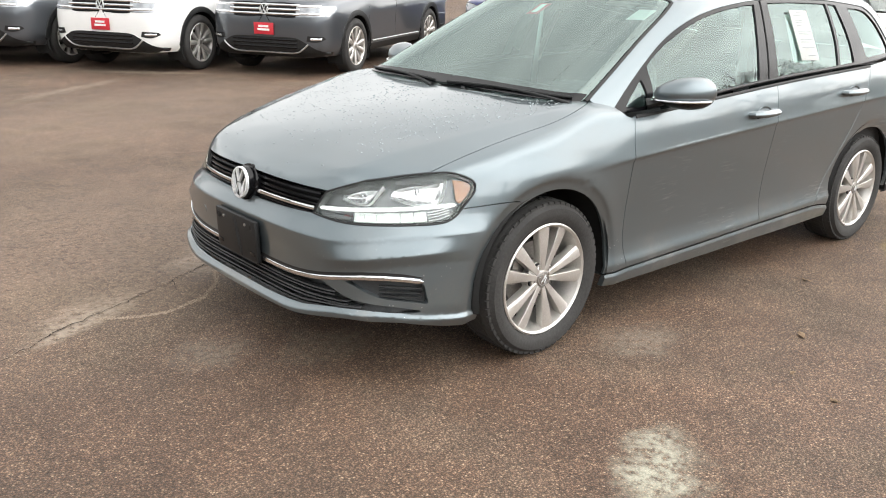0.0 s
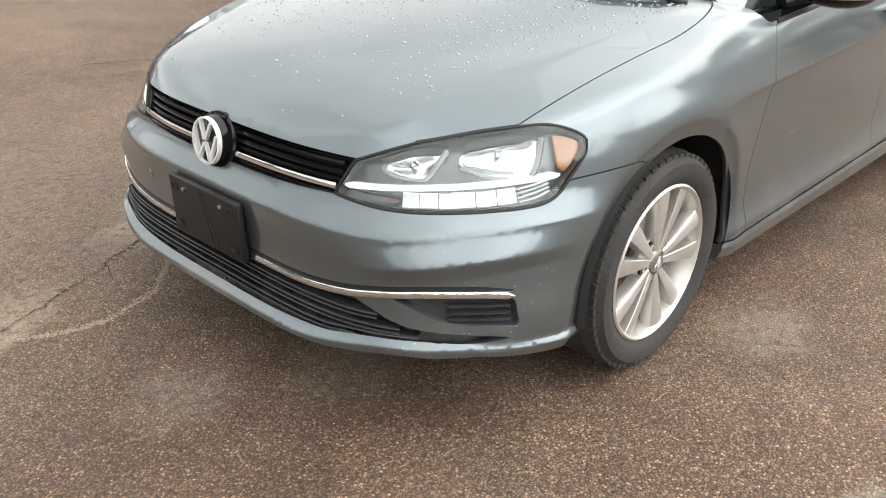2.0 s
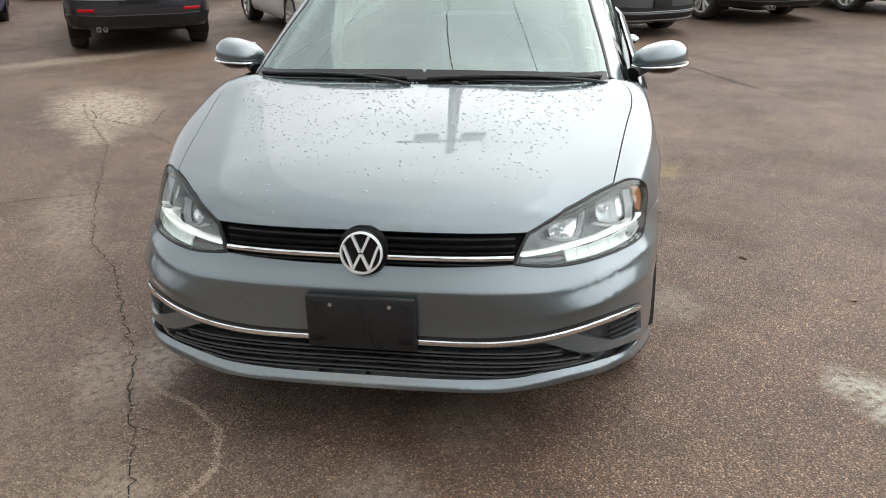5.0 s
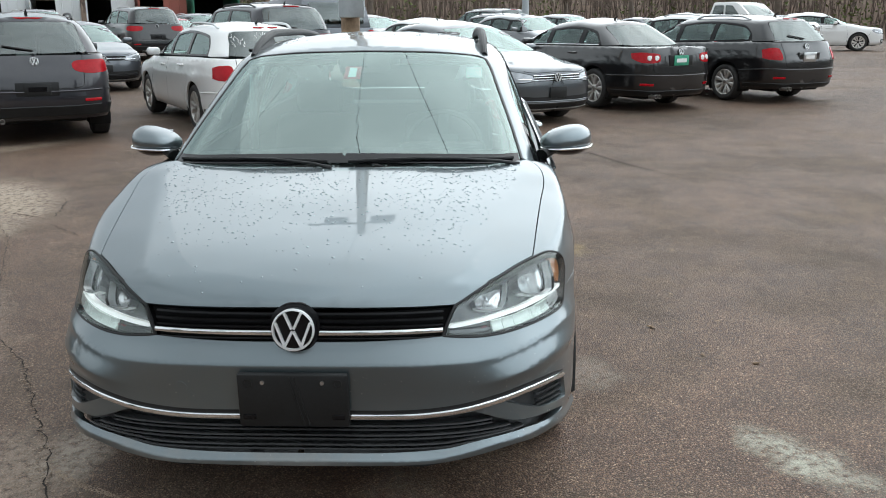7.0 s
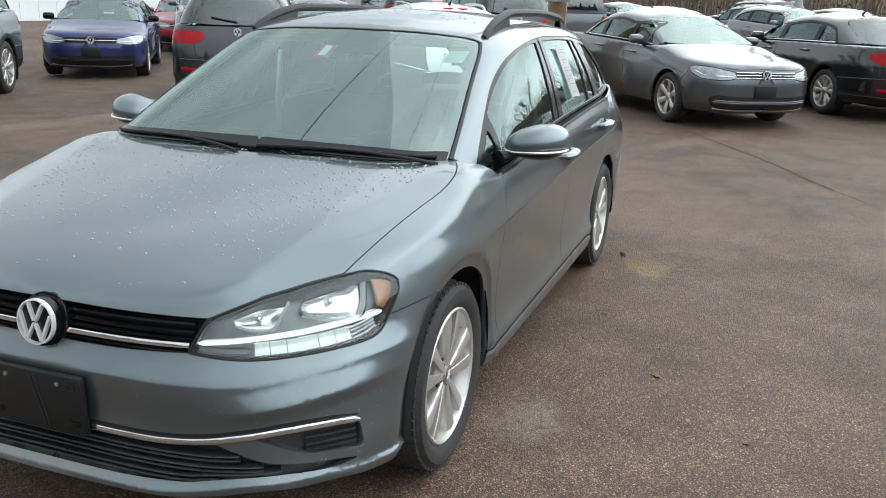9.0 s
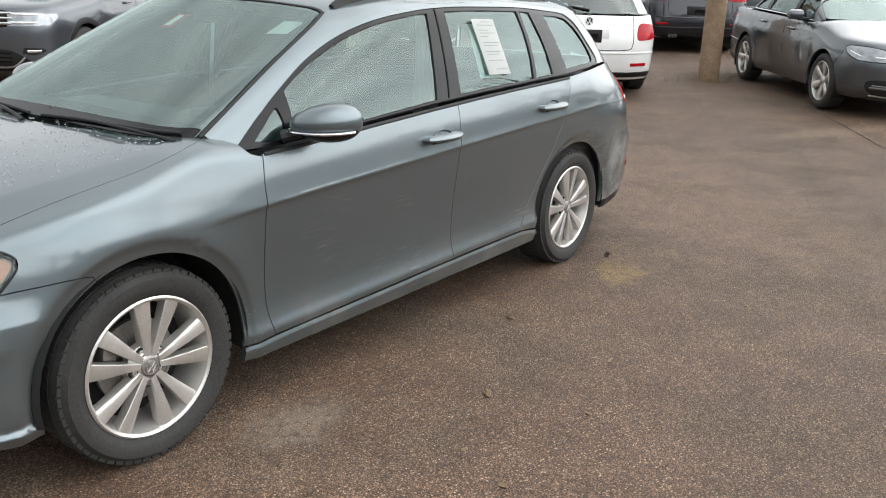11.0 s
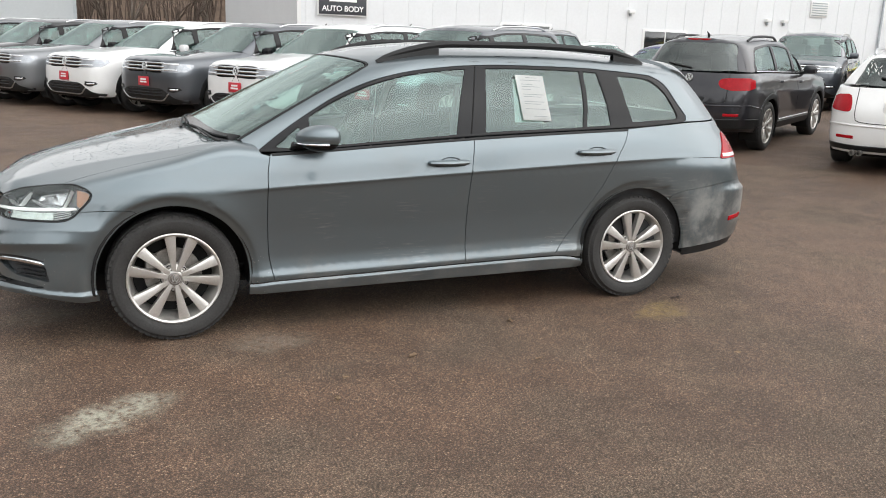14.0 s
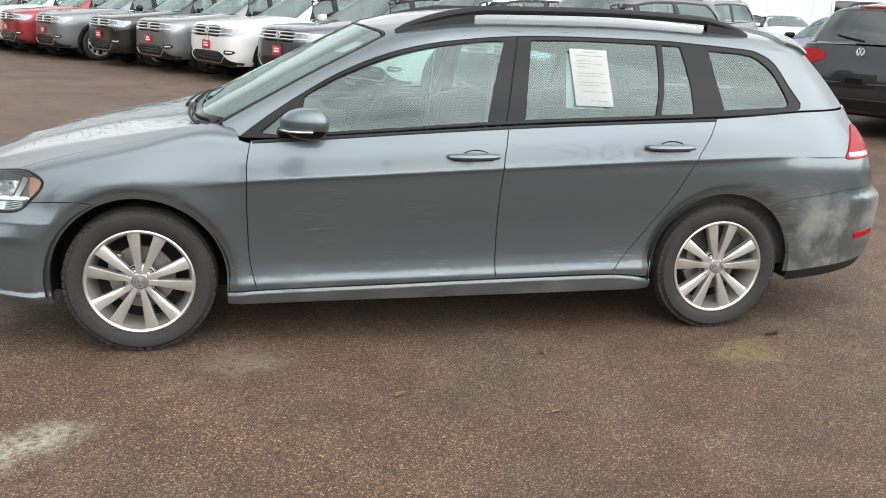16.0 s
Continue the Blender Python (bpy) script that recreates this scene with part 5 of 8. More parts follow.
            part("lamp_bracket", flip(ribbon(lo, edge_, 0.007, -0.008, 0.008, deep=0.03)), LED, h)
        for c_ in (("F", 0.562, 0.690), ("F", 0.700, 0.712)):
            p, n = lo.cast(Vector((-3, -c_[1], c_[2])), Vector((1, 0, 0)))
            mtx = Matrix.Translation(p - n * 0.034) @ Vector((n.x - 0.3, n.y, n.z * 0.3)).normalized().to_track_quat("-Y", "Z").to_matrix().to_4x4()
            part("bulb", flip(lathe(bmesh.new(), [(0.0005, -0.006), (0.007, -0.002), (0.010, 0.010), (0.009, 0.03)], 14, mtx)), CHROME, h)
        amb = Panel(lo, [("S", [(-0.410, 0.745), (-0.374, 0.736), (-0.358, 0.724), (-0.362, 0.708), (-0.385, 0.680), (-0.404, 0.664), (-0.414, 0.674), (-0.410, 0.745)])], (0.4, 1, 0), 0.012, 0.0, 0.01, lift=-0.016)
        obj("side_marker", amb.mesh("side_marker", m), AMBER, h, "amber side marker")
    # mirrors
    for m in (False, True):
        mi = new("wing_mirror")
        mi.parent = car
        shell, under = bmesh.new(), bmesh.new()
        for bm_, lo_z, hi_z, inf in ((shell, -0.34, 1.0, 0.0), (under, -1.0, -0.40, 0.0)):
            rows = []
            for i in range(15):
                v = lo_z + (hi_z - lo_z) * i / 14
                row = []
                for k in range(33):
                    a = 6.283185 * k / 33
                    ca, sa = math.cos(a), math.sin(a)
                    rad = max(1e-3, 1 - abs(v) ** 2.1) ** (1 / 2.1)
                    ex = math.copysign(abs(ca) ** (0.65 if ca > 0 else 1.0), ca)
                    ey = math.copysign(abs(sa) ** 0.85, sa)
                    er = ey * rad
                    xx = 0.705 + (0.062 if ca > 0 else 0.105) * ex * rad - 0.018 * er
                    yy = -0.912 + 0.104 * er
                    zz = 0.994 + 0.068 * v * (1 - 0.34 * (0.5 + 0.5 * er)) - 0.014 * (0.5 + 0.5 * er) + 0.004
                    row.append(bm_.verts.new((xx, yy, zz)))
                rows.append(row)
            for a_, b_ in zip(rows, rows[1:]):
                for k in range(33):
                    bm_.faces.new((a_[k], a_[(k + 1) % 33], b_[(k + 1) % 33], b_[k]))
            for r_ in (rows[0], rows[-1]):
                bm_.faces.new(r_)
            bmesh.ops.recalc_face_normals(bm_, faces=bm_.faces)
        strip_ = bmesh.new()
        pts = []
        for k in range(20):
            a = radians(100 + 165 * k / 19)
            ca, sa = math.cos(a), math.sin(a)
            ex = math.copysign(abs(ca) ** (0.55 if ca > 0 else 0.9), ca)
            ey = math.copysign(abs(sa) ** 0.72, sa)
            pts.append((0.705 + (0.063 if ca > 0 else 0.106) * ex + 0.018 * (-ey), -0.912 + 0.1045 * ey, 0.994 - 0.024 - 0.006 * (0.5 + 0.5 * ey) + 0.002))
        tube(strip_, pts, 0.0045, 8)
        foot = tube(bmesh.new(), [(0.60, -0.800, 0.935), (0.625, -0.83, 0.945), (0.665, -0.875, 0.965)], [0.035, 0.028, 0.030], 10, 0.7)
        grow_ = Matrix.Translation((0.705, -0.912, 0.985)) @ Matrix.Diagonal((1.12, 1.10, 1.16, 1)) @ Matrix.Translation((-0.705, 0.912, -0.990))
        for b in (shell, under, strip_):
            bmesh.ops.transform(b, matrix=grow_, verts=b.verts)
        for nm, b, mm in (("shell", shell, GREY), ("underside", under, GLOSS_BLACK), ("signal_strip", strip_, CHROME), ("stalk", foot, PLASTIC)):
            part(nm, mirrored(b) if m else b, mm, mi)
            if m:
                b.free()
        gl = boxed(0.758, -0.918, 0.996, 0.004, 0.125, 0.068, 0.001)
        part("mirror_glass", mirrored(gl) if m else gl, CHROME, mi)
        if m:
            gl.free()
    # wheels, wheel housings, underside
    for x in (0.005, 2.63):
        for y in (-0.752, 0.752):
            wheel(car, x, y, 0.310, 0.222, 0.195, "wagon", 10.5 if x < 1 else 2)
    for x in (0.005, 2.63):
        for sgn in (-1, 1):
            hs = bmesh.new()
            lathe(hs, [(0.0005, 0.30), (0.375, 0.30), (0.375, 0.02), (0.362, 0.006)], 40, Matrix.Translation((x, -0.86, 0.315)))
            for v in [v for v in hs.verts if v.co.z < 0.25]:
                v.co.z = 0.25
            bmesh.ops.delete(hs, geom=[f for f in hs.faces if all(v.co.z < 0.2505 for v in f.verts)], context="FACES")
            bmesh.ops.reverse_faces(hs, faces=hs.faces)
            part("wheel_housing", mirrored(hs) if sgn > 0 else hs, LINER, car)
            if sgn > 0:
                hs.free()
    part("underbody", boxed(1.45, 0, 0.25, 3.9, 1.16, 0.10, 0.02), LINER, car)
    # cabin
    g = lo.grid[14:134:2, 76:-36:2] - lo.nn[14:134:2, 76:-36:2] * 0.055
    for m in (1, -1):
        r_, c_ = g.shape[:2]
        me = bpy.data.meshes.new("door_card")
        me.from_pydata([(p[0], p[1] * m, p[2]) for p in g.reshape(-1, 3)], [], [(i * c_ + j, (i + 1) * c_ + j, (i + 1) * c_ + j + 1, i * c_ + j + 1) for i in range(0, r_ - 1) for j in range(c_ - 1) if g[i, j, 0] > 0.42 and g[i, j, 0] < 3.2])
        obj("door_card", me, DASH, car)
    g = up.grid[47:, :] - up.nn[47:, :] * 0.03
    co, fc = [], []
    for m in (1, -1):
        r_, c_ = g.shape[:2]
        base = len(co)
        co += [(p[0], p[1] * m, p[2]) for p in g.reshape(-1, 3)]
        fc += [(base + i * c_ + j, base + (i + 1) * c_ + j, base + (i + 1) * c_ + j + 1, base + i * c_ + j + 1) for i in range(r_ - 1) for j in range(4, c_ - 4)]
    me = bpy.data.meshes.new("headliner")
    me.from_pydata(co, [], fc)
    obj("headliner", me, TRIM_GREY, car)
    part("cabin_floor", boxed(1.9, 0, 0.30, 2.9, 1.35, 0.04), DASH, car)
    part("bulkhead", boxed(0.42, 0, 0.58, 0.06, 1.40, 0.62, 0.02), DASH, car)
    dash = bmesh.new()
    box(dash, 0.62, 0, 0.84, 0.52, 1.42, 0.17, 0.06)
    box(dash, 0.80, -0.36, 0.93, 0.20, 0.40, 0.06, 0.025)
    part("dashboard", dash, DASH, car)
    for y in (-0.36, 0.36):
        seat(car, 1.30, y)
    part("rear_bench", boxed(2.15, 0, 0.42, 0.50, 1.25, 0.18, 0.06), FABRIC, car)
    part("rear_backrest", boxed(2.48, 0, 0.72, 0.16, 1.25, 0.58, 0.06, Euler((0, radians(16), 0))), FABRIC, car)
    for y in (-0.40, 0.40):
        part("rear_headrest", boxed(2.56, y, 1.05, 0.09, 0.24, 0.12, 0.04), FABRIC, car)
    part("load_cover", boxed(2.95, 0, 0.96, 0.75, 1.15, 0.02, 0.006), DASH, car)
    st = new("steering_wheel")
    st.parent = car
    st.matrix_basis = pose(0.98, -0.36, 0.92, 0, -62, 0)
    ring_ = bmesh.new()
    tube(ring_, [(0.18 * math.cos(6.2832 * i / 32), 0.18 * math.sin(6.2832 * i / 32), 0) for i in range(33)], 0.015, 8)
    part("rim", ring_, DASH, st)
    box_ = bmesh.new()
    box(box_, 0, 0, -0.005, 0.34, 0.05, 0.02, 0.006)
    box(box_, 0.0, 0, 0, 0.13, 0.15, 0.04, 0.015)
    part("spoke", box_, DASH, st)
    part("inside_mirror", boxed(0.98, 0, 1.30, 0.03, 0.24, 0.07, 0.012), GLOSS_BLACK, car)
    for y in (-0.36, 0.36):
        part("sun_visor", boxed(1.16, y, 1.335, 0.16, 0.42, 0.015, 0.005, Euler((0, radians(-22), 0))), TRIM_GREY, car)
        post = tube(bmesh.new(), [(1.53, y * 1.94, 0.95), (1.57, y * 1.85, 1.10), (1.62, y * 1.66, 1.30)], 0.035, 8, 0.5)
        part("pillar_trim", post, TRIM_GREY, car)
        belt = tube(bmesh.new(), [(1.52, y * 1.86, 1.24), (1.50, y * 1.88, 1.0), (1.47, y * 1.88, 0.55)], 0.022, 6, 0.12)
        part("seat_belt", belt, SATIN, car)
    return car, lo, up


CAR, LO, UP = wagon()


# ---- other parked cars ----
def shape(wb, fo, ro, hw, roof, nose, cowl, belt, tail, xw, xh, xe, xb, zb=0.22, r=0.32, box_=4.0, deck=None, lean=0.12, edge=0.70, dlo=0.42):
    """All of a car's curves from its main sizes: wheelbase, overhangs, half width, heights, and where the glass begins and ends."""
    xf, xr = -fo, wb + ro
    rear_top = deck if deck else tail
    top = curve((xf + 0.04, nose), (xf + 0.30, nose + 0.05), (0.0, nose + 0.55 * (cowl - nose)), (xw + 0.12, cowl), (xw + 0.32, belt), (wb * 0.6, belt + 0.03), (xb - 0.25, tail), (xr, rear_top))
    sect = curve((0, 0.90), (0.10, 0.955), (0.25, 0.985), (0.5, 0.992), (0.72, 1.0), (0.85, 0.985), (1.0, 0.945))

    def side(x, z):
        t = np.clip((z - zb) / (top(x) - zb), 0, 1)
        y = hw * sect(t) - 0.010 * step(0.722, 0.76, t)
        for cx in (0.0, wb):
            rr = np.sqrt((x - cx) ** 2 + (z - r) ** 2)
            y = y + 0.014 * np.exp(-((rr - r - 0.07) / 0.05) ** 2)
        return y
    low = dict(
        front=curve((zb, xf + 0.12), (zb + 0.07, xf + 0.03), (zb + 0.16, xf), (nose * 0.66, xf), (nose * 0.84, xf + 0.02), (nose, xf + 0.05), (nose + 0.2, xf + 0.12)),
        rear=curve((zb, xr - 0.14), (zb + 0.16, xr - 0.02), (0.55, xr), (0.70, xr - 0.01), (rear_top, xr - lean), (rear_top + 0.2, xr - lean - 0.1)),
        nf=lambda z: 0 * z + box_, nr=lambda z: 0 * z + box_ + 0.3, af=0.25, ar=wb + 0.0, bottom=lambda x: 0 * x + zb,
        crease=lambda x: zb + 0.72 * (top(x) - zb), side=side, top=top,
        spine=curve((xf + 0.05, nose + 0.012), (xf + 0.18, nose + 0.055), (xf + 0.45, nose + 0.09), (0.0, nose + 0.62 * (cowl - nose) + 0.04), (xw, cowl + 0.025), (xw + 0.6, cowl + 0.03), (xb - 0.2, tail), (xr - lean, rear_top + 0.01)))
    ew = curve((xh, hw * (edge - 0.02)), ((xh + xe) / 2, hw * edge), (xe, hw * (edge - 0.05)))
    up = dict(base=(xw, xb, xw + 0.7, xb - 0.65, 5.0, 4.2), edge=(xh, xe, xh + 0.45, xe - 0.5, 5.0, 5.0),
              base_w=lambda x: side(x, top(x)) - 0.035, edge_w=ew, base_z=lambda x: top(x) - 0.012,
              edge_z=curve((xh, roof - 0.115), ((xh + xe) / 2, roof - 0.075), (xe, roof - 0.12)),
              spine=curve((xh, roof - 0.06), (xh + 0.35, roof - 0.015), ((xh + xe) / 2, roof), (xe - 0.5, roof - 0.02), (xe, roof - 0.055)), bulge=0.02)
    return dict(low=low, up=up, wb=wb, xf=xf, xr=xr, hw=hw, roof=roof, nose=nose, cowl=cowl, belt=belt, tail=tail, xw=xw, xh=xh, xe=xe, xb=xb, zb=zb, r=r, rear_top=rear_top, lean=lean, dlo=dlo, top=top, ew=ew)


SHAPES = dict(
    suv=dict(wb=2.98, fo=0.95, ro=1.10, hw=0.985, roof=1.77, nose=1.03, cowl=1.19, belt=1.15, tail=1.21, xw=0.42, xh=1.28, xe=3.82, xb=4.02, zb=0.27, r=0.395, box_=6.5, lean=0.10, edge=0.74, dlo=0.30),
    compact_suv=dict(wb=2.60, fo=0.88, ro=0.94, hw=0.905, roof=1.63, nose=0.92, cowl=1.08, belt=1.04, tail=1.12, xw=0.30, xh=1.15, xe=3.20, xb=3.44, zb=0.26, r=0.355, box_=5.5, lean=0.10, edge=0.69, dlo=0.34),
    sedan=dict(wb=2.65, fo=0.89, ro=1.10, hw=0.888, roof=1.44, nose=0.78, cowl=0.98, belt=0.95, tail=1.00, xw=0.28, xh=1.22, xe=2.45, xb=3.12, zb=0.19, r=0.322, box_=4.2, deck=1.00, lean=0.06, edge=0.68, dlo=0.42),
    estate=dict(wb=2.58, fo=0.89, ro=1.07, hw=0.888, roof=1.47, nose=0.77, cowl=0.97, belt=0.94, tail=1.02, xw=0.22, xh=1.12, xe=3.14, xb=3.50, zb=0.19, r=0.316, box_=4.6, lean=0.16, edge=0.68, dlo=0.46),
    hatch=dict(wb=2.63, fo=0.86, ro=0.78, hw=0.895, roof=1.45, nose=0.77, cowl=0.97, belt=0.94, tail=1.02, xw=0.22, xh=1.10, xe=2.82, xb=3.22, zb=0.18, r=0.322, box_=4.0, lean=0.16, edge=0.69, dlo=0.42),
)
BUILT = {}


def blueprint(kind, face):
    """The meshes of one model: (part, mesh, role or material, parent part)."""
    c = shape(**SHAPES[kind])
    lo = lower_skin(c["low"], (20, 8, 12), (26, 44, 22), 8)
    up = upper_skin(c["up"], (16, 10), (22, 44, 22), 4)
    wb, xf, xr, hw, r, zb, top = c["wb"], c["xf"], c["xr"], c["hw"], c["r"], c["zb"], c["top"]
    big = kind in ("suv", "compact_suv")
    R = r + (0.065 if big else 0.045)
    out = []
    zl = zb + 0.03
    phi = math.degrees(math.asin((r - zl) / R))
    reach = R * math.cos(radians(phi))
    xm = wb * 0.47
    T = lambda x, d=0.006: float(top(x)) - d
    f1 = [("F", [(0.0, zb + 0.012), (hw * 0.35, zb + 0.012), (hw * 0.68, zb + 0.015)]), ("S", [(xf + 0.20, zl), (-reach - 0.02, zl), (-reach, zl)]), ("S", arc(0, r, R, 180 + phi, -phi, 18)),
          ("S", [(reach, zl), (xm, zl)]), ("S", [(xm, zl), (xm, T(xm))]), ("S", [(xm, T(xm)), (c["xw"] + 0.6, T(c["xw"] + 0.6)), (c["xw"] + 0.34, T(c["xw"] + 0.34))]), ("T", [(c["xw"] + 0.26, hw * 0.90), (c["xw"] + 0.12, hw * 0.74), (c["xw"] + 0.03, hw * 0.4), (c["xw"] + 0.01, 0.0)])]
    f2 = [("R", [(0.0, zb + 0.05), (hw * 0.4, zb + 0.05), (hw * 0.7, zb + 0.055)]), ("S", [(xr - 0.22, zl + 0.03), (wb + reach, zl)]), ("S", arc(wb, r, R, -phi, 180 + phi, 18)), ("S", [(wb - reach, zl), (xm, zl)]), ("S", [(xm, zl), (xm, T(xm))]),
          ("S", [(xm, T(xm)), (wb, T(wb)), (c["xb"] - 0.25, T(c["xb"] - 0.25))])]
    if kind == "sedan":
        f2 += [("T", [(c["xb"] - 0.1, hw * 0.80), (c["xb"] - 0.02, hw * 0.5), (c["xb"], 0.0)])]
    else:
        f2 += [("S", [(c["xb"] - 0.25, T(c["xb"] - 0.25)), (c["xb"] - 0.12, T(c["xb"] - 0.12))]), ("R", [(hw * 0.72, c["rear_top"] - 0.012), (hw * 0.4, c["rear_top"] - 0.01), (0.0, c["rear_top"] - 0.01)])]

    def full(panel, name, role, parent=None):
        ob = both(panel, name, None, None)
        out.append((name, ob.data, role, parent))
        bpy.data.objects.remove(ob)

    def twin(panel, name, role, parent=None):
        for m in (False, True):
            out.append((name, panel.mesh(name, m), role, parent))

    def bmpart(name, bm, role, parent=None, two=False, smooth=True):
        for b in ((bm, mirrored(bm)) if two else (bm,)):
            ob = part(name, b, None, None, "", smooth)
            out.append((name, ob.data, role, parent))
            bpy.data.objects.remove(ob)

    full(Panel(lo, f1, (0.6, 0.8, -0.4), 0.055, 0.0, 0.03), "front_body", "paint")
    full(Panel(lo, f2, (-0.6, 0.8, -0.4), 0.055, 0.0, 0.03), "rear_body", "paint")
    # glasshouse
    zw, zh = c["cowl"] + 0.02, c["roof"] - 0.118
    wb0, wt0 = hw * 0.80, float(c["ew"](c["xh"])) * 0.93
    edge_ = [("F", [(wb0, zw), (wb0 * 0.6 + wt0 * 0.4, zw * 0.6 + zh * 0.4), (wt0, zh - 0.02)])]
    head = [("F", [(wt0, zh - 0.02), (wt0 * 0.6, zh), (0.0, zh + 0.008)])]
    full(Panel(up, [("F", [(0.0, zw - 0.005), (wb0 * 0.6, zw - 0.005), (wb0, zw)])] + edge_ + head, (1, 0.1, -0.6), 0.12, 0.003, 0.006), "windscreen", SHIELD)
    rz = c["roof"] - (0.12 if kind == "sedan" else 0.15)
    xa, xz = c["xw"] + 0.36, c["xb"] - c["dlo"]
    if kind == "sedan":
        d_top = [(xa, T(xa, -0.012)), (c["xh"] - 0.25, c["roof"] * 0.62 + c["belt"] * 0.38), (c["xh"] + 0.10, rz - 0.07), (c["xh"] + 0.55, rz - 0.025), (c["xe"] - 0.30, rz - 0.04), (c["xe"] + 0.0, rz - 0.10), (xz - 0.10, c["belt"] + 0.16), (xz, T(xz, -0.03))]
    else:
        d_top = [(xa, T(xa, -0.012)), (c["xh"] - 0.22, c["roof"] * 0.64 + c["belt"] * 0.36), (c["xh"] + 0.14, rz - 0.03), (c["xh"] + 0.6, rz + 0.015), ((c["xh"] + c["xe"]) / 2, rz + 0.02), (c["xe"] - 0.55, rz - 0.01), (c["xe"] - 0.34, rz - 0.05), (xz - 0.04, c["tail"] + 0.12), (xz, T(xz, -0.03))]
    d_low = [(xz, T(xz, -0.03)), (xz - 0.03, T(xz - 0.03, -0.014)), (wb * 0.6, T(wb * 0.6, -0.014)), (xa, T(xa, -0.012))]
    yr = float(c["ew"](c["xe"])) * 0.90
    zt2 = c["roof"] - 0.118
    back = [("R", [(hw * 0.70, c["tail"] + 0.02), (hw * 0.35 + yr * 0.5, (c["tail"] + zt2) / 2), (yr, zt2 - 0.02), (yr * 0.6, zt2), (0.0, zt2 + 0.006)])]
    roof_ = [("F", [(0.0, zh + 0.008), (wt0 * 0.6, zh), (wt0, zh - 0.02)])] + rev(edge_) + [("F", [(wb0, zw), (wb0 + 0.01, zw - 0.01)]), ("S", [(xa - 0.06, T(xa - 0.06, -0.004)), (xa, T(xa, -0.012))]), ("S", d_top), ("S", [(xz, T(xz, -0.012)), (xz + 0.1, T(xz + 0.1, -0.008))])] + back
    full(Panel(up, roof_, (0.1, 0.6, -0.8), 0.07, 0.0, 0.02), "roof", "paint")
    full(Panel(up, [("R", [(0.0, c["tail"] + 0.01), (hw * 0.4, c["tail"] + 0.01), (hw * 0.68, c["tail"] + 0.025)])] + back, (-1, 0.1, -0.5), 0.12, 0.003, 0.006), "rear_window", DARK_GLASS)
    xs = [xa + 0.14, wb * 0.46, wb * 0.50, wb * 0.80, wb * 0.84, xz]
    panes = []
    f_top = curve(*[(x + i * 1e-4, z - 0.03) for i, (x, z) in enumerate(d_top)])
    for a, b in ((xs[0], xs[1]), (xs[2], xs[3]), (xs[4], xs[5] - 0.08)):
        if b - a < 0.12:
            continue
        xx = np.linspace(a, b, 6)
        tp = [(float(x), float(f_top(x))) for x in xx if f_top(x) > T(x, -0.045)]
        if len(tp) < 2:
            continue
        bt = [(tp[-1][0], T(tp[-1][0], -0.035)), (tp[0][0], T(tp[0][0], -0.035))]
        panes.append([("S", tp), ("S", [tp[-1], bt[0]]), ("S", bt), ("S", [bt[1], tp[0]])])
    twin(Panel(up, [("S", d_top), ("S", d_low)], (0, 1, -0.35), 0.09, 0.0, 0.015, panes, lift=0.002), "window_frame", GLOSS_BLACK)
    for p in panes:
        twin(Panel(up, p, (0, 1, -0.35), 0.2, -0.004, 0.0, lift=-0.006), "side_window", GLASS)
    if face != "pale":
        bmpart("belt_trim", ribbon(up, [("S", [(xa, T(xa, -0.014)), (wb * 0.6, T(wb * 0.6, -0.016)), (xz - 0.05, T(xz - 0.05, -0.018))])], 0.014, 0.006, 0.1), CHROME if big or kind == "sedan" else GLOSS_BLACK, None, True)
    # shut lines, handles, mirrors
    for xd0, xd1 in ((0.40, 0.47), (wb * 0.475, wb * 0.50), (wb - reach * 0.45, wb * 0.93)):
        z0 = zl + 0.10 if xd1 < wb * 0.8 else r + R * 0.9
        bmpart("shut_line", ribbon(lo, [("S", [(xd0, z0), (xd0, (z0 + T(xd1)) / 2), (xd1, T(xd1, 0.02))])], 0.008, 0.0012, 0.1), LINER, None, True)
    for xd in (wb * 0.40, wb * 0.78):
        zh_ = T(xd, 0.0) - 0.12
        y = lo.at("S", xd, zh_).y
        bmpart("door_handle", tube(bmesh.new(), [(xd - 0.10, y + 0.01, zh_), (xd - 0.08, y - 0.022, zh_ + 0.004), (xd + 0.08, y - 0.022, zh_ + 0.006), (xd + 0.10, y + 0.01, zh_ + 0.006)], 0.016, 8), "paint", None, True)
    mz = T(xa + 0.2, 0) + 0.07
    bmpart("wing_mirror", boxed(xa + 0.20, -hw - 0.045, mz, 0.13, 0.20, 0.135 if big else 0.12, 0.045), "paint" if face != "black_mirror" else GLOSS_BLACK, None, True)
    bmpart("mirror_stalk", boxed(xa + 0.18, -hw + 0.05, mz - 0.05, 0.07, 0.14, 0.04, 0.01), PLASTIC, None, True)
    # arches and sills
    if big:
        pts = arc(0, r, R + 0.012, 180 + phi - 2, -phi + 2, 20)
        bmpart("arch_trim", ribbon(lo, [("S", pts)], 0.07, 0.010, 0.08), PLASTIC, None, True)
        pts = arc(wb, r, R + 0.012, 180 + phi - 2, -phi + 2, 20)
        bmpart("arch_trim", ribbon(lo, [("S", pts)], 0.07, 0.010, 0.08), PLASTIC, None, True)
        bmpart("sill_trim", ribbon(lo, [("S", [(reach + 0.05, zl + 0.05), (wb - reach - 0.05, zl + 0.05)])], 0.11, 0.012, 0.2), PLASTIC, None, True)
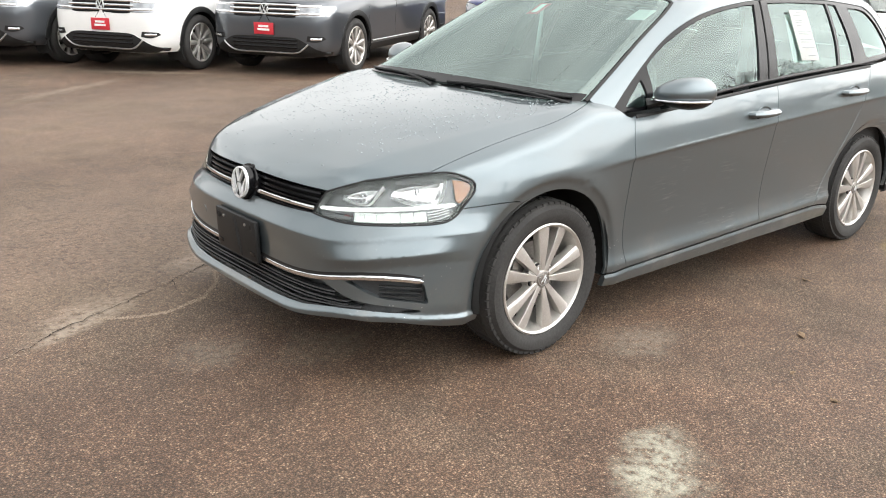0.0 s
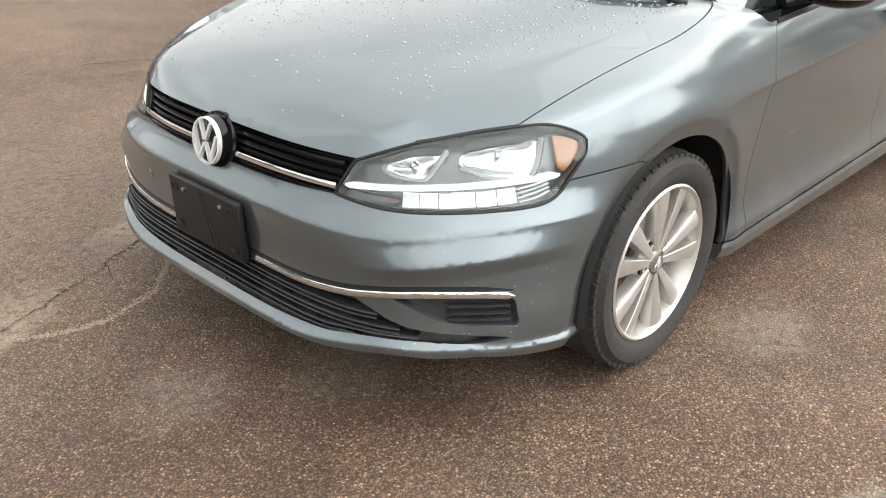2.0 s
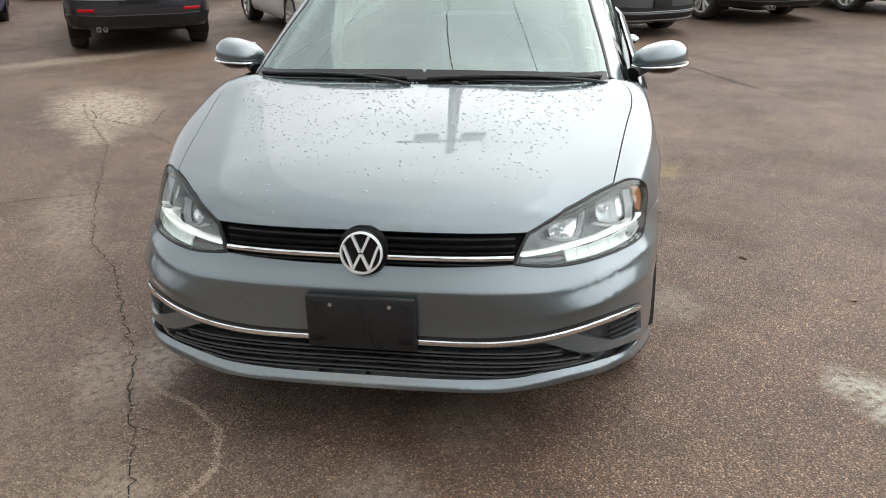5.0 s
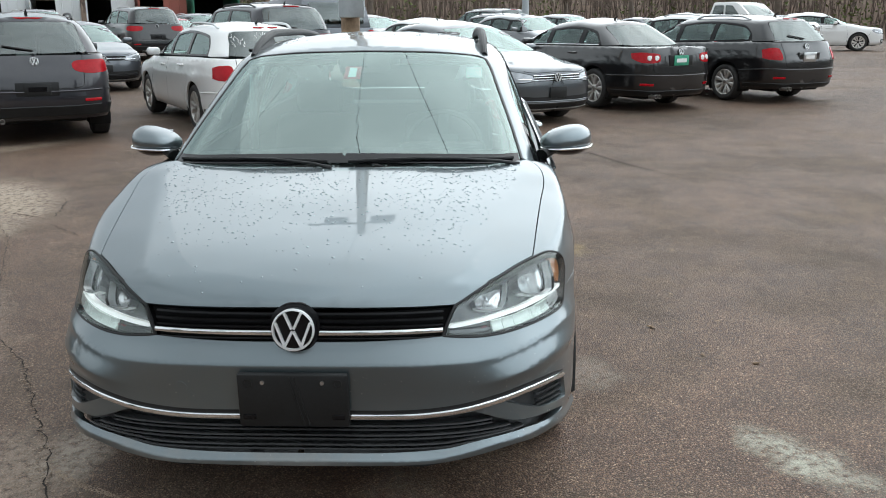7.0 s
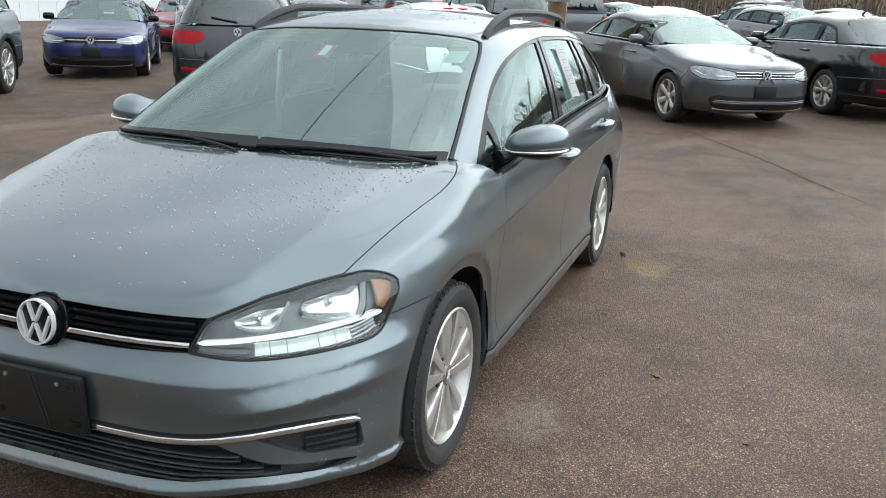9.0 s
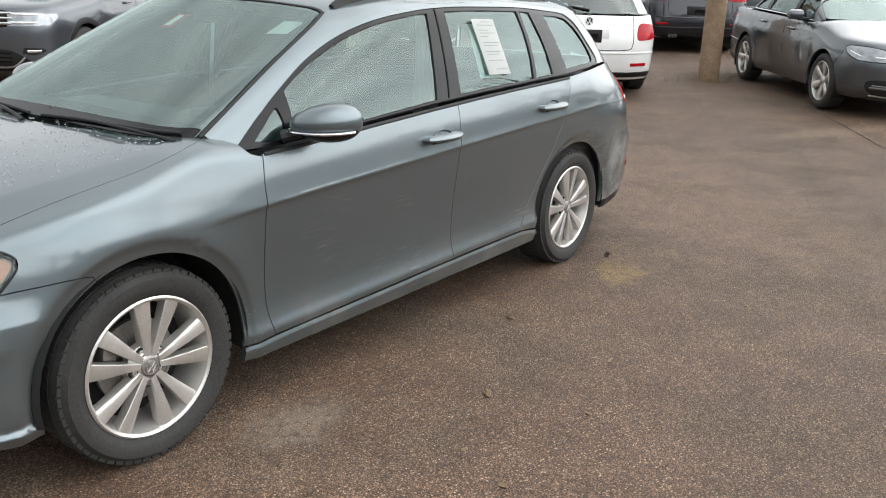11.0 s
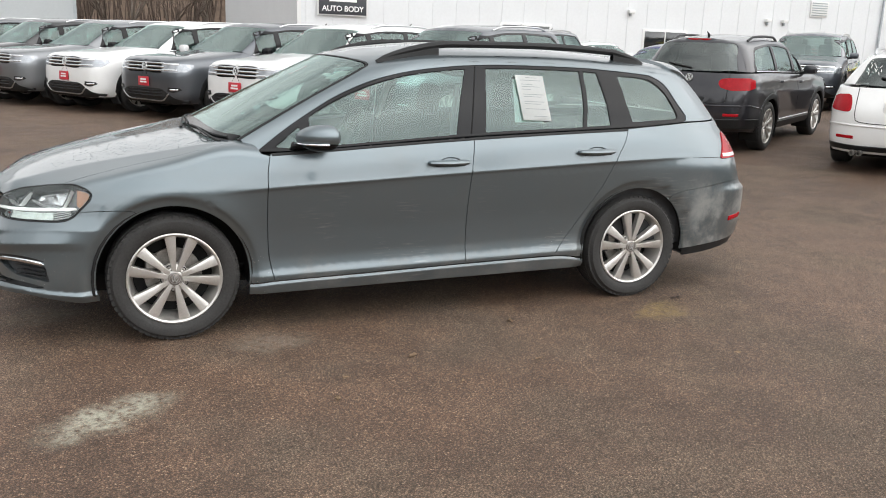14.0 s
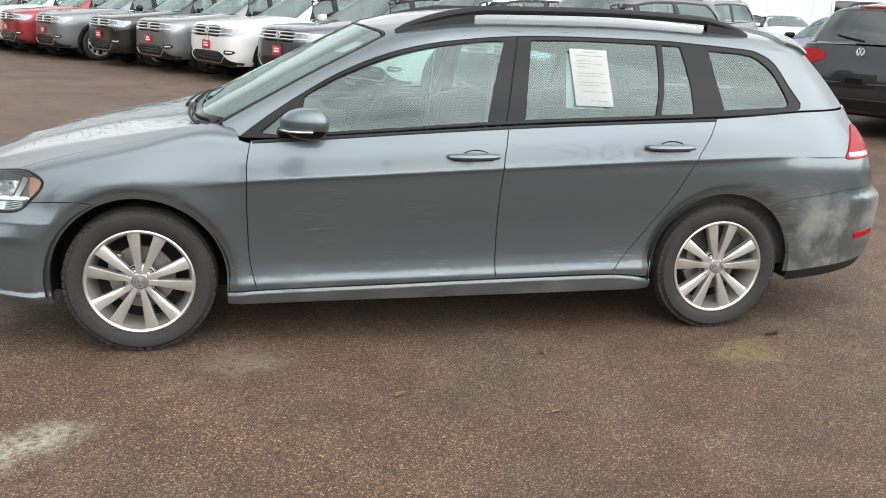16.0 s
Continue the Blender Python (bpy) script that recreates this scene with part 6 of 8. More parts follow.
        bmpart("sill_chrome", ribbon(lo, [("S", [(reach + 0.10, zl + 0.13), (wb - reach - 0.10, zl + 0.13)])], 0.02, 0.012, 0.2), SATIN, None, True)
    if kind in ("suv", "compact_suv", "estate"):
        pts = []
        for i in range(15):
            u = i / 14
            x = c["xh"] + 0.35 + (c["xe"] - c["xh"] - 0.75) * u
            p = up.cast(Vector((x, -float(c["ew"](x)) * 0.90, 5)), Vector((0, 0, -1)))[0]
            pts.append((p.x, p.y, p.z + 0.045 * min(1, u / 0.12, (1 - u) / 0.12)))
        bmpart("roof_rail", tube(bmesh.new(), pts, 0.017, 8), SATIN if face != "dark_rail" else PLASTIC, None, True)
    # housings and cabin
    for x in (0, wb):
        hs = lathe(bmesh.new(), [(0.0005, 0.28), (R + 0.02, 0.28), (R + 0.02, 0.03), (R + 0.006, 0.015)], 24, Matrix.Translation((x, -hw, r)))
        for v in [v for v in hs.verts if v.co.z < 0.17]:
            v.co.z = 0.17
        bmesh.ops.delete(hs, geom=[f for f in hs.faces if all(v.co.z < 0.1705 for v in f.verts)], context="FACES")
        bmesh.ops.reverse_faces(hs, faces=hs.faces)
        bmpart("wheel_housing", hs, LINER, None, True)
    bmpart("underbody", boxed((xr + xf) / 2, 0, zb + 0.06, xr - xf - 0.5, hw * 1.25, 0.12, 0.02), LINER)
    bmpart("cabin_shelf", boxed((c["xw"] + c["xb"]) / 2 + 0.1, 0, c["belt"] - 0.09, c["xb"] - c["xw"] - 0.5, hw * 1.5, 0.10, 0.03), DASH)
    for x, dz in ((wb * 0.52, 0.0 if big else -0.10), (wb * (0.80 if kind == "sedan" else 0.86), -0.12 if not big else -0.02)):
        for y in (-0.38, 0.38):
            bmpart("seat_back", boxed(x, y, c["belt"] + 0.10 + dz, 0.14, 0.46, 0.44, 0.06, Euler((0, radians(14), 0))), FABRIC)
            bmpart("headrest", boxed(x + 0.09, y, c["belt"] + 0.39 + dz, 0.10, 0.25, 0.16, 0.04), FABRIC)
    # faces
    n = c["nose"]
    if kind == "suv":
        lamp = [("F", [(hw * 0.50, n - 0.03), (hw * 0.72, n - 0.035), (hw * 0.84, n - 0.045)]), ("S", [(xf + 0.20, n - 0.05), (xf + 0.36, n - 0.06), (xf + 0.36, n - 0.10), (xf + 0.20, n - 0.185)]), ("F", [(hw * 0.82, n - 0.19), (hw * 0.70, n - 0.195), (hw * 0.50, n - 0.195)])]
        twin(Panel(lo, lamp, (0.8, 0.7, 0), 0.05, 0.0, 0.02, lift=0.006), "headlamp", LAMP_FAR)
        for dz in (-0.055, -0.155):
            bmpart("lamp_strip", ribbon(lo, [("F", [(hw * 0.52, n + dz), (hw * 0.72, n + dz), (hw * 0.84, n + dz)])], 0.030, 0.012, 0.05), REFLECTOR, None, True)
        full(Panel(lo, [("F", [(0.0, n - 0.02), (hw * 0.50, n - 0.025), (hw * 0.50, n - 0.20), (0.0, n - 0.20)])], (1, 0.1, 0), 0.08, 0.0, 0.01, lift=0.004), "grille", GLOSS_BLACK)
        for dz in (-0.045, -0.105, -0.165):
            bmpart("grille_bar", ribbon(lo, [("F", [(0.0, n + dz), (hw * 0.3, n + dz), (hw * 0.56, n + dz)])], 0.028, 0.014, 0.08), CHROME, None, True)
        low_ = [("F", [(0.0, 0.555), (hw * 0.45, 0.555), (hw * 0.62, 0.50), (hw * 0.80, 0.40)]), ("S", [(xf + 0.30, 0.36), (xf + 0.30, zb + 0.05)]), ("F", [(hw * 0.78, zb + 0.03), (hw * 0.4, zb + 0.02), (0.0, zb + 0.02)])]
        full(Panel(lo, low_, (1, 0.6, 0), 0.06, 0.0, 0.01, lift=0.005), "lower_bumper", PLASTIC)
        for z in (0.52, 0.47, 0.42):
            bmpart("intake_slat", ribbon(lo, [("F", [(0.0, z), (hw * 0.3, z), (hw * 0.52, z)])], 0.022, 0.014, 0.1), GLOSS_BLACK, None, True)
        bmpart("skid_trim", ribbon(lo, [("F", [(0.0, 0.345), (hw * 0.45, 0.345), (hw * 0.60, 0.40), (hw * 0.68, 0.47)])], 0.022, 0.014, 0.05), SATIN, None, True)
        fogl = [("F", [(hw * 0.68, 0.585), (hw * 0.88, 0.575), (hw * 0.90, 0.545), (hw * 0.80, 0.50), (hw * 0.66, 0.515)])]
        twin(Panel(lo, fogl, (0.9, 0.5, 0), 0.05, 0.0, 0.01, lift=0.008), "fog_lamp", PLASTIC)
        bmpart("fog_bulb", ribbon(lo, [("F", [(hw * 0.72, 0.543), (hw * 0.86, 0.545)])], 0.030, 0.013, 0.05), REFLECTOR, None, True)
        bmpart("front_plate", boxed(xf - 0.018, 0, n - 0.365, 0.012, 0.31, 0.16, 0.004), RED_PLATE)
        for dz, w in ((0.03, 0.16), (-0.015, 0.19)):
            bmpart("plate_bar", boxed(xf - 0.0255, 0, n - 0.365 + dz, 0.003, w, 0.028, 0.0), WHITE_MARK)
    else:
        lz = n - 0.05
        lamp = [("F", [(hw * 0.50, lz - 0.01), (hw * 0.66, lz + 0.02)]), ("S", [(xf + 0.20, lz + 0.04), (xf + 0.34, lz + 0.045), (xf + 0.45, lz + 0.03), (xf + 0.40, lz - 0.04), (xf + 0.24, lz - 0.10)]), ("F", [(hw * 0.78, lz - 0.11), (hw * 0.62, lz - 0.11), (hw * 0.47, lz - 0.085)])]
        twin(Panel(lo, lamp, (0.8, 0.8, -0.1), 0.045, 0.0, 0.02, lift=0.005), "headlamp", LAMP_FAR)
        bmpart("lamp_strip", ribbon(lo, [("F", [(hw * 0.52, lz - 0.07), (hw * 0.72, lz - 0.065)]), ("S", [(xf + 0.22, lz - 0.06), (xf + 0.36, lz - 0.015)])], 0.016, 0.009, 0.05), REFLECTOR, None, True)
        for segs_ in (lamp,):
            bmpart("lamp_gasket", ribbon(lo, segs_, 0.010, 0.007, 0.04), LINER, None, True)
        full(Panel(lo, [("F", [(0.0, lz + 0.005), (hw * 0.50, lz - 0.01), (hw * 0.47, lz - 0.085), (0.0, lz - 0.09)])], (1, 0.1, 0), 0.08, 0.0, 0.01, lift=0.003), "grille", GLOSS_BLACK)
        for dz in ((-0.012, -0.045, -0.078) if kind == "sedan" else (-0.045,)):
            bmpart("grille_bar", ribbon(lo, [("F", [(0.0, lz + dz), (hw * 0.25, lz + dz), (hw * 0.48, lz + dz)])], 0.011, 0.009, 0.08), CHROME, None, True)
        low_ = [("F", [(0.0, n - 0.36), (hw * 0.45, n - 0.36), (hw * 0.70, n - 0.345), (hw * 0.80, n - 0.375), (hw * 0.78, zb + 0.13), (hw * 0.66, zb + 0.08), (hw * 0.3, zb + 0.07), (0.0, zb + 0.07)])]
        full(Panel(lo, low_, (1, 0.6, 0), 0.06, 0.0, 0.01, lift=0.003), "lower_grille", PLASTIC)
        for z_, k_ in ((n - 0.425, 0.74), (zb + 0.145, 0.76)):
            bmpart("intake_slat", ribbon(lo, [("F", [(0.0, z_), (hw * 0.4, z_), (hw * k_, z_ + 0.015)])], 0.020, 0.012, 0.08), "paint" if kind == "sedan" else GLOSS_BLACK, None, True)
        bmpart("bonnet_line", ribbon(lo, [("F", [(0.0, n - 0.02), (hw * 0.45, n - 0.03), (hw * 0.62, n - 0.005)])], 0.007, 0.002, 0.06), LINER, None, True)
        bmpart("bumper_line", ribbon(lo, [("S", [(xf + 0.46, lz - 0.03), (-R * 0.80, r + R * 0.62)])], 0.007, 0.002, 0.06), LINER, None, True)
        bmpart("lip_strip", ribbon(lo, [("F", [(0.0, zb + 0.055), (hw * 0.4, zb + 0.055), (hw * 0.74, zb + 0.075)])], 0.014, 0.010, 0.08), SATIN, None, True)
        bmpart("front_plate", boxed(xf - 0.012, 0, n - 0.30, 0.014, 0.31, 0.15, 0.004), PLASTIC)
    # tail
    zt = c["rear_top"]
    if kind == "sedan":
        tl = [("S", [(xr - 0.30, zt - 0.09), (xr - 0.18, zt - 0.075), (xr - 0.10, zt - 0.08)]), ("R", [(hw * 0.72, zt - 0.085), (hw * 0.50, zt - 0.10), (hw * 0.48, zt - 0.20), (hw * 0.62, zt - 0.235), (hw * 0.80, zt - 0.23)]), ("S", [(xr - 0.14, zt - 0.225), (xr - 0.27, zt - 0.17)])]
        pz = zt - 0.20
    elif kind == "estate":
        tl = [("S", [(xr - 0.33, zt - 0.13), (xr - 0.24, zt - 0.10), (xr - 0.20, zt - 0.10)]), ("R", [(hw * 0.82, zt - 0.10), (hw * 0.70, zt - 0.11), (hw * 0.68, zt - 0.28), (hw * 0.82, zt - 0.29)]), ("S", [(xr - 0.18, zt - 0.285), (xr - 0.28, zt - 0.26)])]
        pz = zt - 0.25
    else:
        tl = [("S", [(xr - 0.30, zt - 0.10), (xr - 0.20, zt - 0.07)]), ("R", [(hw * 0.80, zt - 0.07), (hw * 0.50, zt - 0.09), (hw * 0.50, zt - 0.19), (hw * 0.66, zt - 0.235), (hw * 0.82, zt - 0.235)]), ("S", [(xr - 0.16, zt - 0.23), (xr - 0.29, zt - 0.20)])]
        pz = zt - 0.42
    twin(Panel(lo, tl, (-0.8, 0.8, 0), 0.05, 0.0, 0.02, lift=0.007), "tail_light", RED_LENS)
    if kind == "sedan":
        for yy in (hw * 0.68, hw * 0.55):
            p = lo.at("R", yy, zt - 0.16)
            bmpart("tail_lens", lathe(bmesh.new(), [(0.0005, -0.012), (0.03, -0.012), (0.04, -0.008), (0.042, 0.02)], 18, Matrix.LocRotScale((p.x + 0.004, -yy, p.z), Euler((0, 0, radians(90))), None)), LED, None, True)
    gz = 0.60 if not big else 0.70
    bmpart("tailgate_line", ribbon(lo, [("R", [(0.0, gz), (hw * 0.45, gz + 0.004), (hw * 0.60, gz + 0.03), (hw * 0.62, gz + 0.10), (hw * 0.62, zt - 0.02)])], 0.009, 0.002, 0.06), LINER, None, True)
    bmpart("bumper_fold", ribbon(lo, [("R", [(0.0, gz - 0.035), (hw * 0.5, gz - 0.030), (hw * 0.80, gz - 0.02)]), ("S", [(xr - 0.18, gz - 0.02), (wb + R * 0.80, r + R * 0.62)])], 0.020, 0.010, 0.06, taper=0.1), "paint", None, True)
    px = lo.at("R", 0.02, pz).x
    bmpart("plate_recess", boxed(px - 0.01, 0, pz, 0.04, 0.50, 0.17, 0.01), PLASTIC if kind != "estate" else "paint")
    bmpart("rear_plate", boxed(px + 0.016, 0, pz, 0.012, 0.31, 0.155, 0.004), "plate")
    bmpart("plate_bar", boxed(px + 0.0235, 0, pz, 0.003, 0.21, 0.06, 0.0), "plate_mark")
    lb = 0.30 if not big else 0.42
    bmpart("rear_apron", ribbon(lo, [("R", [(0.0, lb), (hw * 0.5, lb), (hw * 0.8, lb + 0.01)]), ("S", [(xr - 0.18, lb + 0.01), (wb + reach + 0.08, lb)])], 0.13 if big else 0.07, 0.004, 0.08), PLASTIC, None, True)
    bmpart("bumper_reflector", ribbon(lo, [("R", [(hw * 0.60, lb + 0.13), (hw * 0.82, lb + 0.135)])], 0.035, 0.008, 0.05), RED_LENS, None, True)
    for yy in (-0.44, -0.52):
        bmpart("tailpipe", lathe(bmesh.new(), [(0.026, 0.10), (0.032, 0.09), (0.032, -0.06), (0.026, -0.06), (0.026, 0.06), (0.0005, 0.06)], 14, Matrix.LocRotScale((xr - 0.03, yy, zb + 0.06), Euler((0, 0, radians(90))), None)), STEEL)
    if kind != "sedan":
        wz = c["tail"] + 0.05
        bmpart("rear_wiper", tube(bmesh.new(), [up.at("R", y_, wz + 0.02 * k) + Vector((0.02, 0, 0)) for k, y_ in enumerate((0.0, 0.12, 0.24, 0.34))], 0.011, 6), PLASTIC)
        bmpart("brake_light", boxed(c["xe"] - 0.02, 0, c["roof"] - 0.075, 0.05, 0.34, 0.025, 0.006), RED_LENS)
    bmpart("roof_aerial", tube(bmesh.new(), [(c["xe"] - 0.35, 0, c["roof"] - 0.02), (c["xe"] - 0.30, 0, c["roof"] + 0.015), (c["xe"] - 0.27, 0, c["roof"] + 0.035)], [0.022, 0.010, 0.005], 8), PLASTIC)
    bx = lo.at("F", 0.02, n - (0.105 if kind == "suv" else 0.10)).x
    rx = lo.at("R", 0.02, zt - (0.07 if kind == "sedan" else 0.08)).x
    return c, out, (bx - 0.012, n - (0.105 if kind == "suv" else 0.095)), (rx + 0.012, zt - (0.07 if kind == "sedan" else 0.08))


def parked(kind, colour, label, x, y, hx, hy, face="", plate=None, spokes=5, distant=False):
    """A parked car: front axle over (x, y), nose towards (hx, hy)."""
    key = (kind, face)
    if key not in BUILT:
        BUILT[key] = blueprint(kind, face)
    c, meshes, fb, rb_ = BUILT[key]
    car = tagged(new("car"), label, "car", "cars parked in the lot")
    a = math.atan2(-hy, -hx)
    zz = float(fall(x, y))
    gx, gy = x - hx * c["wb"], y - hy * c["wb"]
    pitch = math.atan2(float(fall(gx, gy)) - zz, c["wb"])
    car.matrix_basis = Matrix.Translation((x, y, zz)) @ Euler((0, -pitch, a)).to_matrix().to_4x4()
    for name, me, role, _ in meshes:
        ob = new(name, me)
        ob.parent = car
        m = role
        if role == "paint":
            m = colour
        elif role == "plate":
            m = plate or PLASTIC
        elif role == "plate_mark":
            m = WHITE_MARK if plate else GLOSS_BLACK
        if not me.materials:
            me.materials.append(None)
        ob.material_slots[0].link = "OBJECT"
        ob.material_slots[0].material = m
        if m in PANES:
            ob.visible_shadow = False
    for wx in (0, c["wb"]):
        for s in (-1, 1):
            wheel(car, wx, s * (c["hw"] - 0.125), c["r"], c["r"] * 0.70, 0.225, (kind, spokes, distant), random.uniform(0, 70), spokes=spokes, pairs=spokes == 5, detail=False, far=distant)
    emblem(car, (fb[0], 0, fb[1]), 0.070 if kind == "suv" else 0.062, (-1, 0, 0.1), plain=distant)
    emblem(car, (rb_[0], 0, rb_[1]), 0.052, (1, 0, 0.2), plain=distant)
    return car


HA = (-0.80, -0.60)
HB = (0.80, 0.60)
SUV_TEXT = "mid-size SUV with chrome grille bars and red plate"
for col, text, x, y in ((CHARCOAL_PAINT, "slate grey " + SUV_TEXT, 4.55, 8.6), (WHITE_PAINT, "white " + SUV_TEXT, 2.83, 10.1), (CHARCOAL_PAINT, "slate grey " + SUV_TEXT, 1.53, 11.8), (WHITE_PAINT, "white " + SUV_TEXT, 0.23, 13.45),
                        (SILVER_PAINT, "silver grey " + SUV_TEXT, -1.02, 15.1), (BLACK_PAINT, "black " + SUV_TEXT, -2.27, 16.8), (SILVER_PAINT, "silver grey " + SUV_TEXT, -3.80, 18.5), (RED_PAINT, "dark red " + SUV_TEXT, -5.0, 20.0), (WHITE_PAINT, "white " + SUV_TEXT, -6.2, 21.6), (BLACK_PAINT, "black " + SUV_TEXT, -7.5, 23.2)):
    parked("suv", col, text, x + 0.07, y - 0.105, -0.872, -0.490, face="black_mirror" if col != WHITE_PAINT else "")
parked("compact_suv", DARK_PAINT, "dark charcoal compact SUV, tail turned outward", 10.62, 6.71, 0.865, 0.50, "dark_rail")
estate = parked("estate", WHITE_PAINT, "white estate car with chalk writing on its rear window", 11.42, 4.10, 0.83, 0.56, "pale")
glass_me = [me for nm, me, *_ in BUILT[("estate", "pale")][1] if nm == "rear_window"][0]
pane_tree = BVHTree.FromPolygons([v.co for v in glass_me.vertices], [tuple(p.vertices) for p in glass_me.polygons])
chalk_rng = random.Random(41)
for y0, z0, w_, rows_ in ((-0.56, 1.32, 0.10, 4), (-0.20, 1.30, 0.34, 1)):
    for k in range(rows_):
        y = y0
        while y < y0 + w_ + 0.04 * k:
            stroke = []
            for dy, dz in ((0, 0), (chalk_rng.uniform(0.0, 0.03), chalk_rng.uniform(-0.045, 0.045))):
                hit, nrm, _, _ = pane_tree.ray_cast(Vector((9, y + dy, z0 - 0.045 * k + dz)), Vector((-1, 0, 0)))
                if hit:
                    stroke.append(hit + (nrm if nrm.x > 0 else -nrm) * 0.004)
            if len(stroke) == 2:
                part("chalk_stroke", tube(bmesh.new(), stroke, 0.004, 5, 0.5), WHITE_MARK, estate)
            y += chalk_rng.uniform(0.022, 0.045)
parked("sedan", STEEL_PAINT, "metallic grey sedan with an empty plate holder", 9.94, -1.15, -0.80, -0.60, spokes=6)
parked("sedan", BLACK_PAINT, "black sedan with round tail lamps and green plate", 14.1, -1.8, 0.85, 0.53, "rear", GREEN_PLATE)
parked("estate", BLACK_PAINT, "black estate car with chrome window trim", 15.2, -4.4, 0.87, 0.50, "", SATIN)
parked("hatch", BLUE_PAINT, "deep blue hatchback beside the SUV row", 10.5, 9.9, -0.83, -0.56, "black_mirror")
parked("hatch", CHARCOAL_PAINT, "grey hatchback behind the white estate", 15.3, 7.6, *HA)
parked("suv", CHARCOAL_PAINT, "dark grey SUV nosed in behind the charcoal one", 15.3, 10.6, *HA)
parked("suv", DARK_PAINT, "dark SUV at the edge of the lane", 18.3, 5.6, 0.80, 0.60, "dark_rail")


# ---- asphalt ----
def asphalt():
    m = bpy.data.materials.new("asphalt")
    m.use_nodes = True
    n, l = m.node_tree.nodes, m.node_tree.links
    p = n["Principled BSDF"]
    tc = n.new("ShaderNodeTexCoord")
    pos = tc.outputs["Object"]

    def node(kind, **k):
        q = n.new(kind)
        for key, v in k.items():
            q.inputs[key].default_value = v
        return q

    def noise_(scale, detail=4, rough=0.55, src=pos):
        q = node("ShaderNodeTexNoise", Scale=scale, Detail=detail, Roughness=rough)
        l.new(src, q.inputs["Vector"])
        return q.outputs["Fac"]

    def math_(op, a, b, clamp=False):
        q = n.new("ShaderNodeMath")
        q.operation, q.use_clamp = op, clamp
        for i, v in enumerate((a, b)):
            if isinstance(v, (int, float)):
                q.inputs[i].default_value = v
            else:
                l.new(v, q.inputs[i])
        return q.outputs[0]

    def remap(v, a, b, c=0.0, d=1.0):
        q = n.new("ShaderNodeMapRange")
        q.interpolation_type = "SMOOTHSTEP"
        for i, x in enumerate((a, b, c, d)):
            q.inputs[i + 1].default_value = x
        l.new(v, q.inputs[0])
        return q.outputs[0]

    def mix(f, a, b):
        q = n.new("ShaderNodeMix")
        q.data_type = "RGBA"
        if isinstance(f, (int, float)):
            q.inputs["Factor"].default_value = f
        else:
            l.new(f, q.inputs["Factor"])
        for key, v in (("A", a), ("B", b)):
            if isinstance(v, tuple):
                q.inputs[key].default_value = (*v, 1)
            else:
                l.new(v, q.inputs[key])
        return q.outputs["Result"]

    warp = n.new("ShaderNodeTexNoise")
    warp.inputs["Scale"].default_value, warp.inputs["Detail"].default_value = 5.0, 5
    l.new(pos, warp.inputs["Vector"])
    off = n.new("ShaderNodeVectorMath")
    off.operation = "MULTIPLY_ADD"
    l.new(warp.outputs["Color"], off.inputs[0])
    off.inputs[1].default_value = (0.35, 0.35, 0)
    l.new(pos, off.inputs[2])
    bent = off.outputs["Vector"]
    stones = node("ShaderNodeTexVoronoi", Scale=150.0, Randomness=1.0)
    l.new(pos, stones.inputs["Vector"])
    pick = n.new("ShaderNodeSeparateColor")
    l.new(stones.outputs["Color"], pick.inputs["Color"])
    ramp_ = n.new("ShaderNodeValToRGB")
    els = ramp_.color_ramp.elements
    els[0].position, els[0].color = 0.0, (0.034, 0.0215, 0.0145, 1)
    els[1].position, els[1].color = 1.0, (0.40, 0.305, 0.215, 1)
    for at, c in ((0.30, (0.072, 0.043, 0.0285)), (0.55, (0.106, 0.063, 0.0415)), (0.80, (0.150, 0.093, 0.062)), (0.93, (0.235, 0.160, 0.109))):
        e = els.new(at)
        e.color = (*c, 1)
    l.new(pick.outputs["Red"], ramp_.inputs["Fac"])
    small = node("ShaderNodeTexVoronoi", Scale=330.0, Randomness=1.0)
    l.new(pos, small.inputs["Vector"])
    pick2 = n.new("ShaderNodeSeparateColor")
    l.new(small.outputs["Color"], pick2.inputs["Color"])
    col = mix(0.38, ramp_.outputs["Color"], mix(remap(pick2.outputs["Green"], 0.2, 0.95), (0.052, 0.032, 0.0215), (0.200, 0.130, 0.087)))
    grey = remap(noise_(0.9, 5, 0.6), 0.42, 0.66)
    col = mix(math_("MULTIPLY", grey, 0.45), col, mix(pick.outputs["Green"], (0.042, 0.034, 0.026), (0.225, 0.190, 0.145)))
    tone = remap(noise_(0.33, 4, 0.6), 0.30, 0.72, 0.78, 1.22)
    tone2 = remap(noise_(3.1, 5, 0.65), 0.30, 0.72, 0.82, 1.18)
    sc = n.new("ShaderNodeVectorMath")
    sc.operation = "SCALE"
    warm = n.new("ShaderNodeVectorMath")
    warm.operation = "MULTIPLY"
    warm.inputs[1].default_value = (1.47, 1.40, 1.35)
    l.new(col, warm.inputs[0])
    l.new(warm.outputs["Vector"], sc.inputs[0])
    binder = math_("MULTIPLY", remap(stones.outputs["Distance"], 0.30, 0.62, 1.16, 0.50), remap(small.outputs["Distance"], 0.30, 0.65, 1.10, 0.72))
    l.new(math_("MULTIPLY", math_("MULTIPLY", tone, tone2), binder), sc.inputs["Scale"])
    col = sc.outputs["Vector"]
    speck = noise_(26, 4, 0.7)
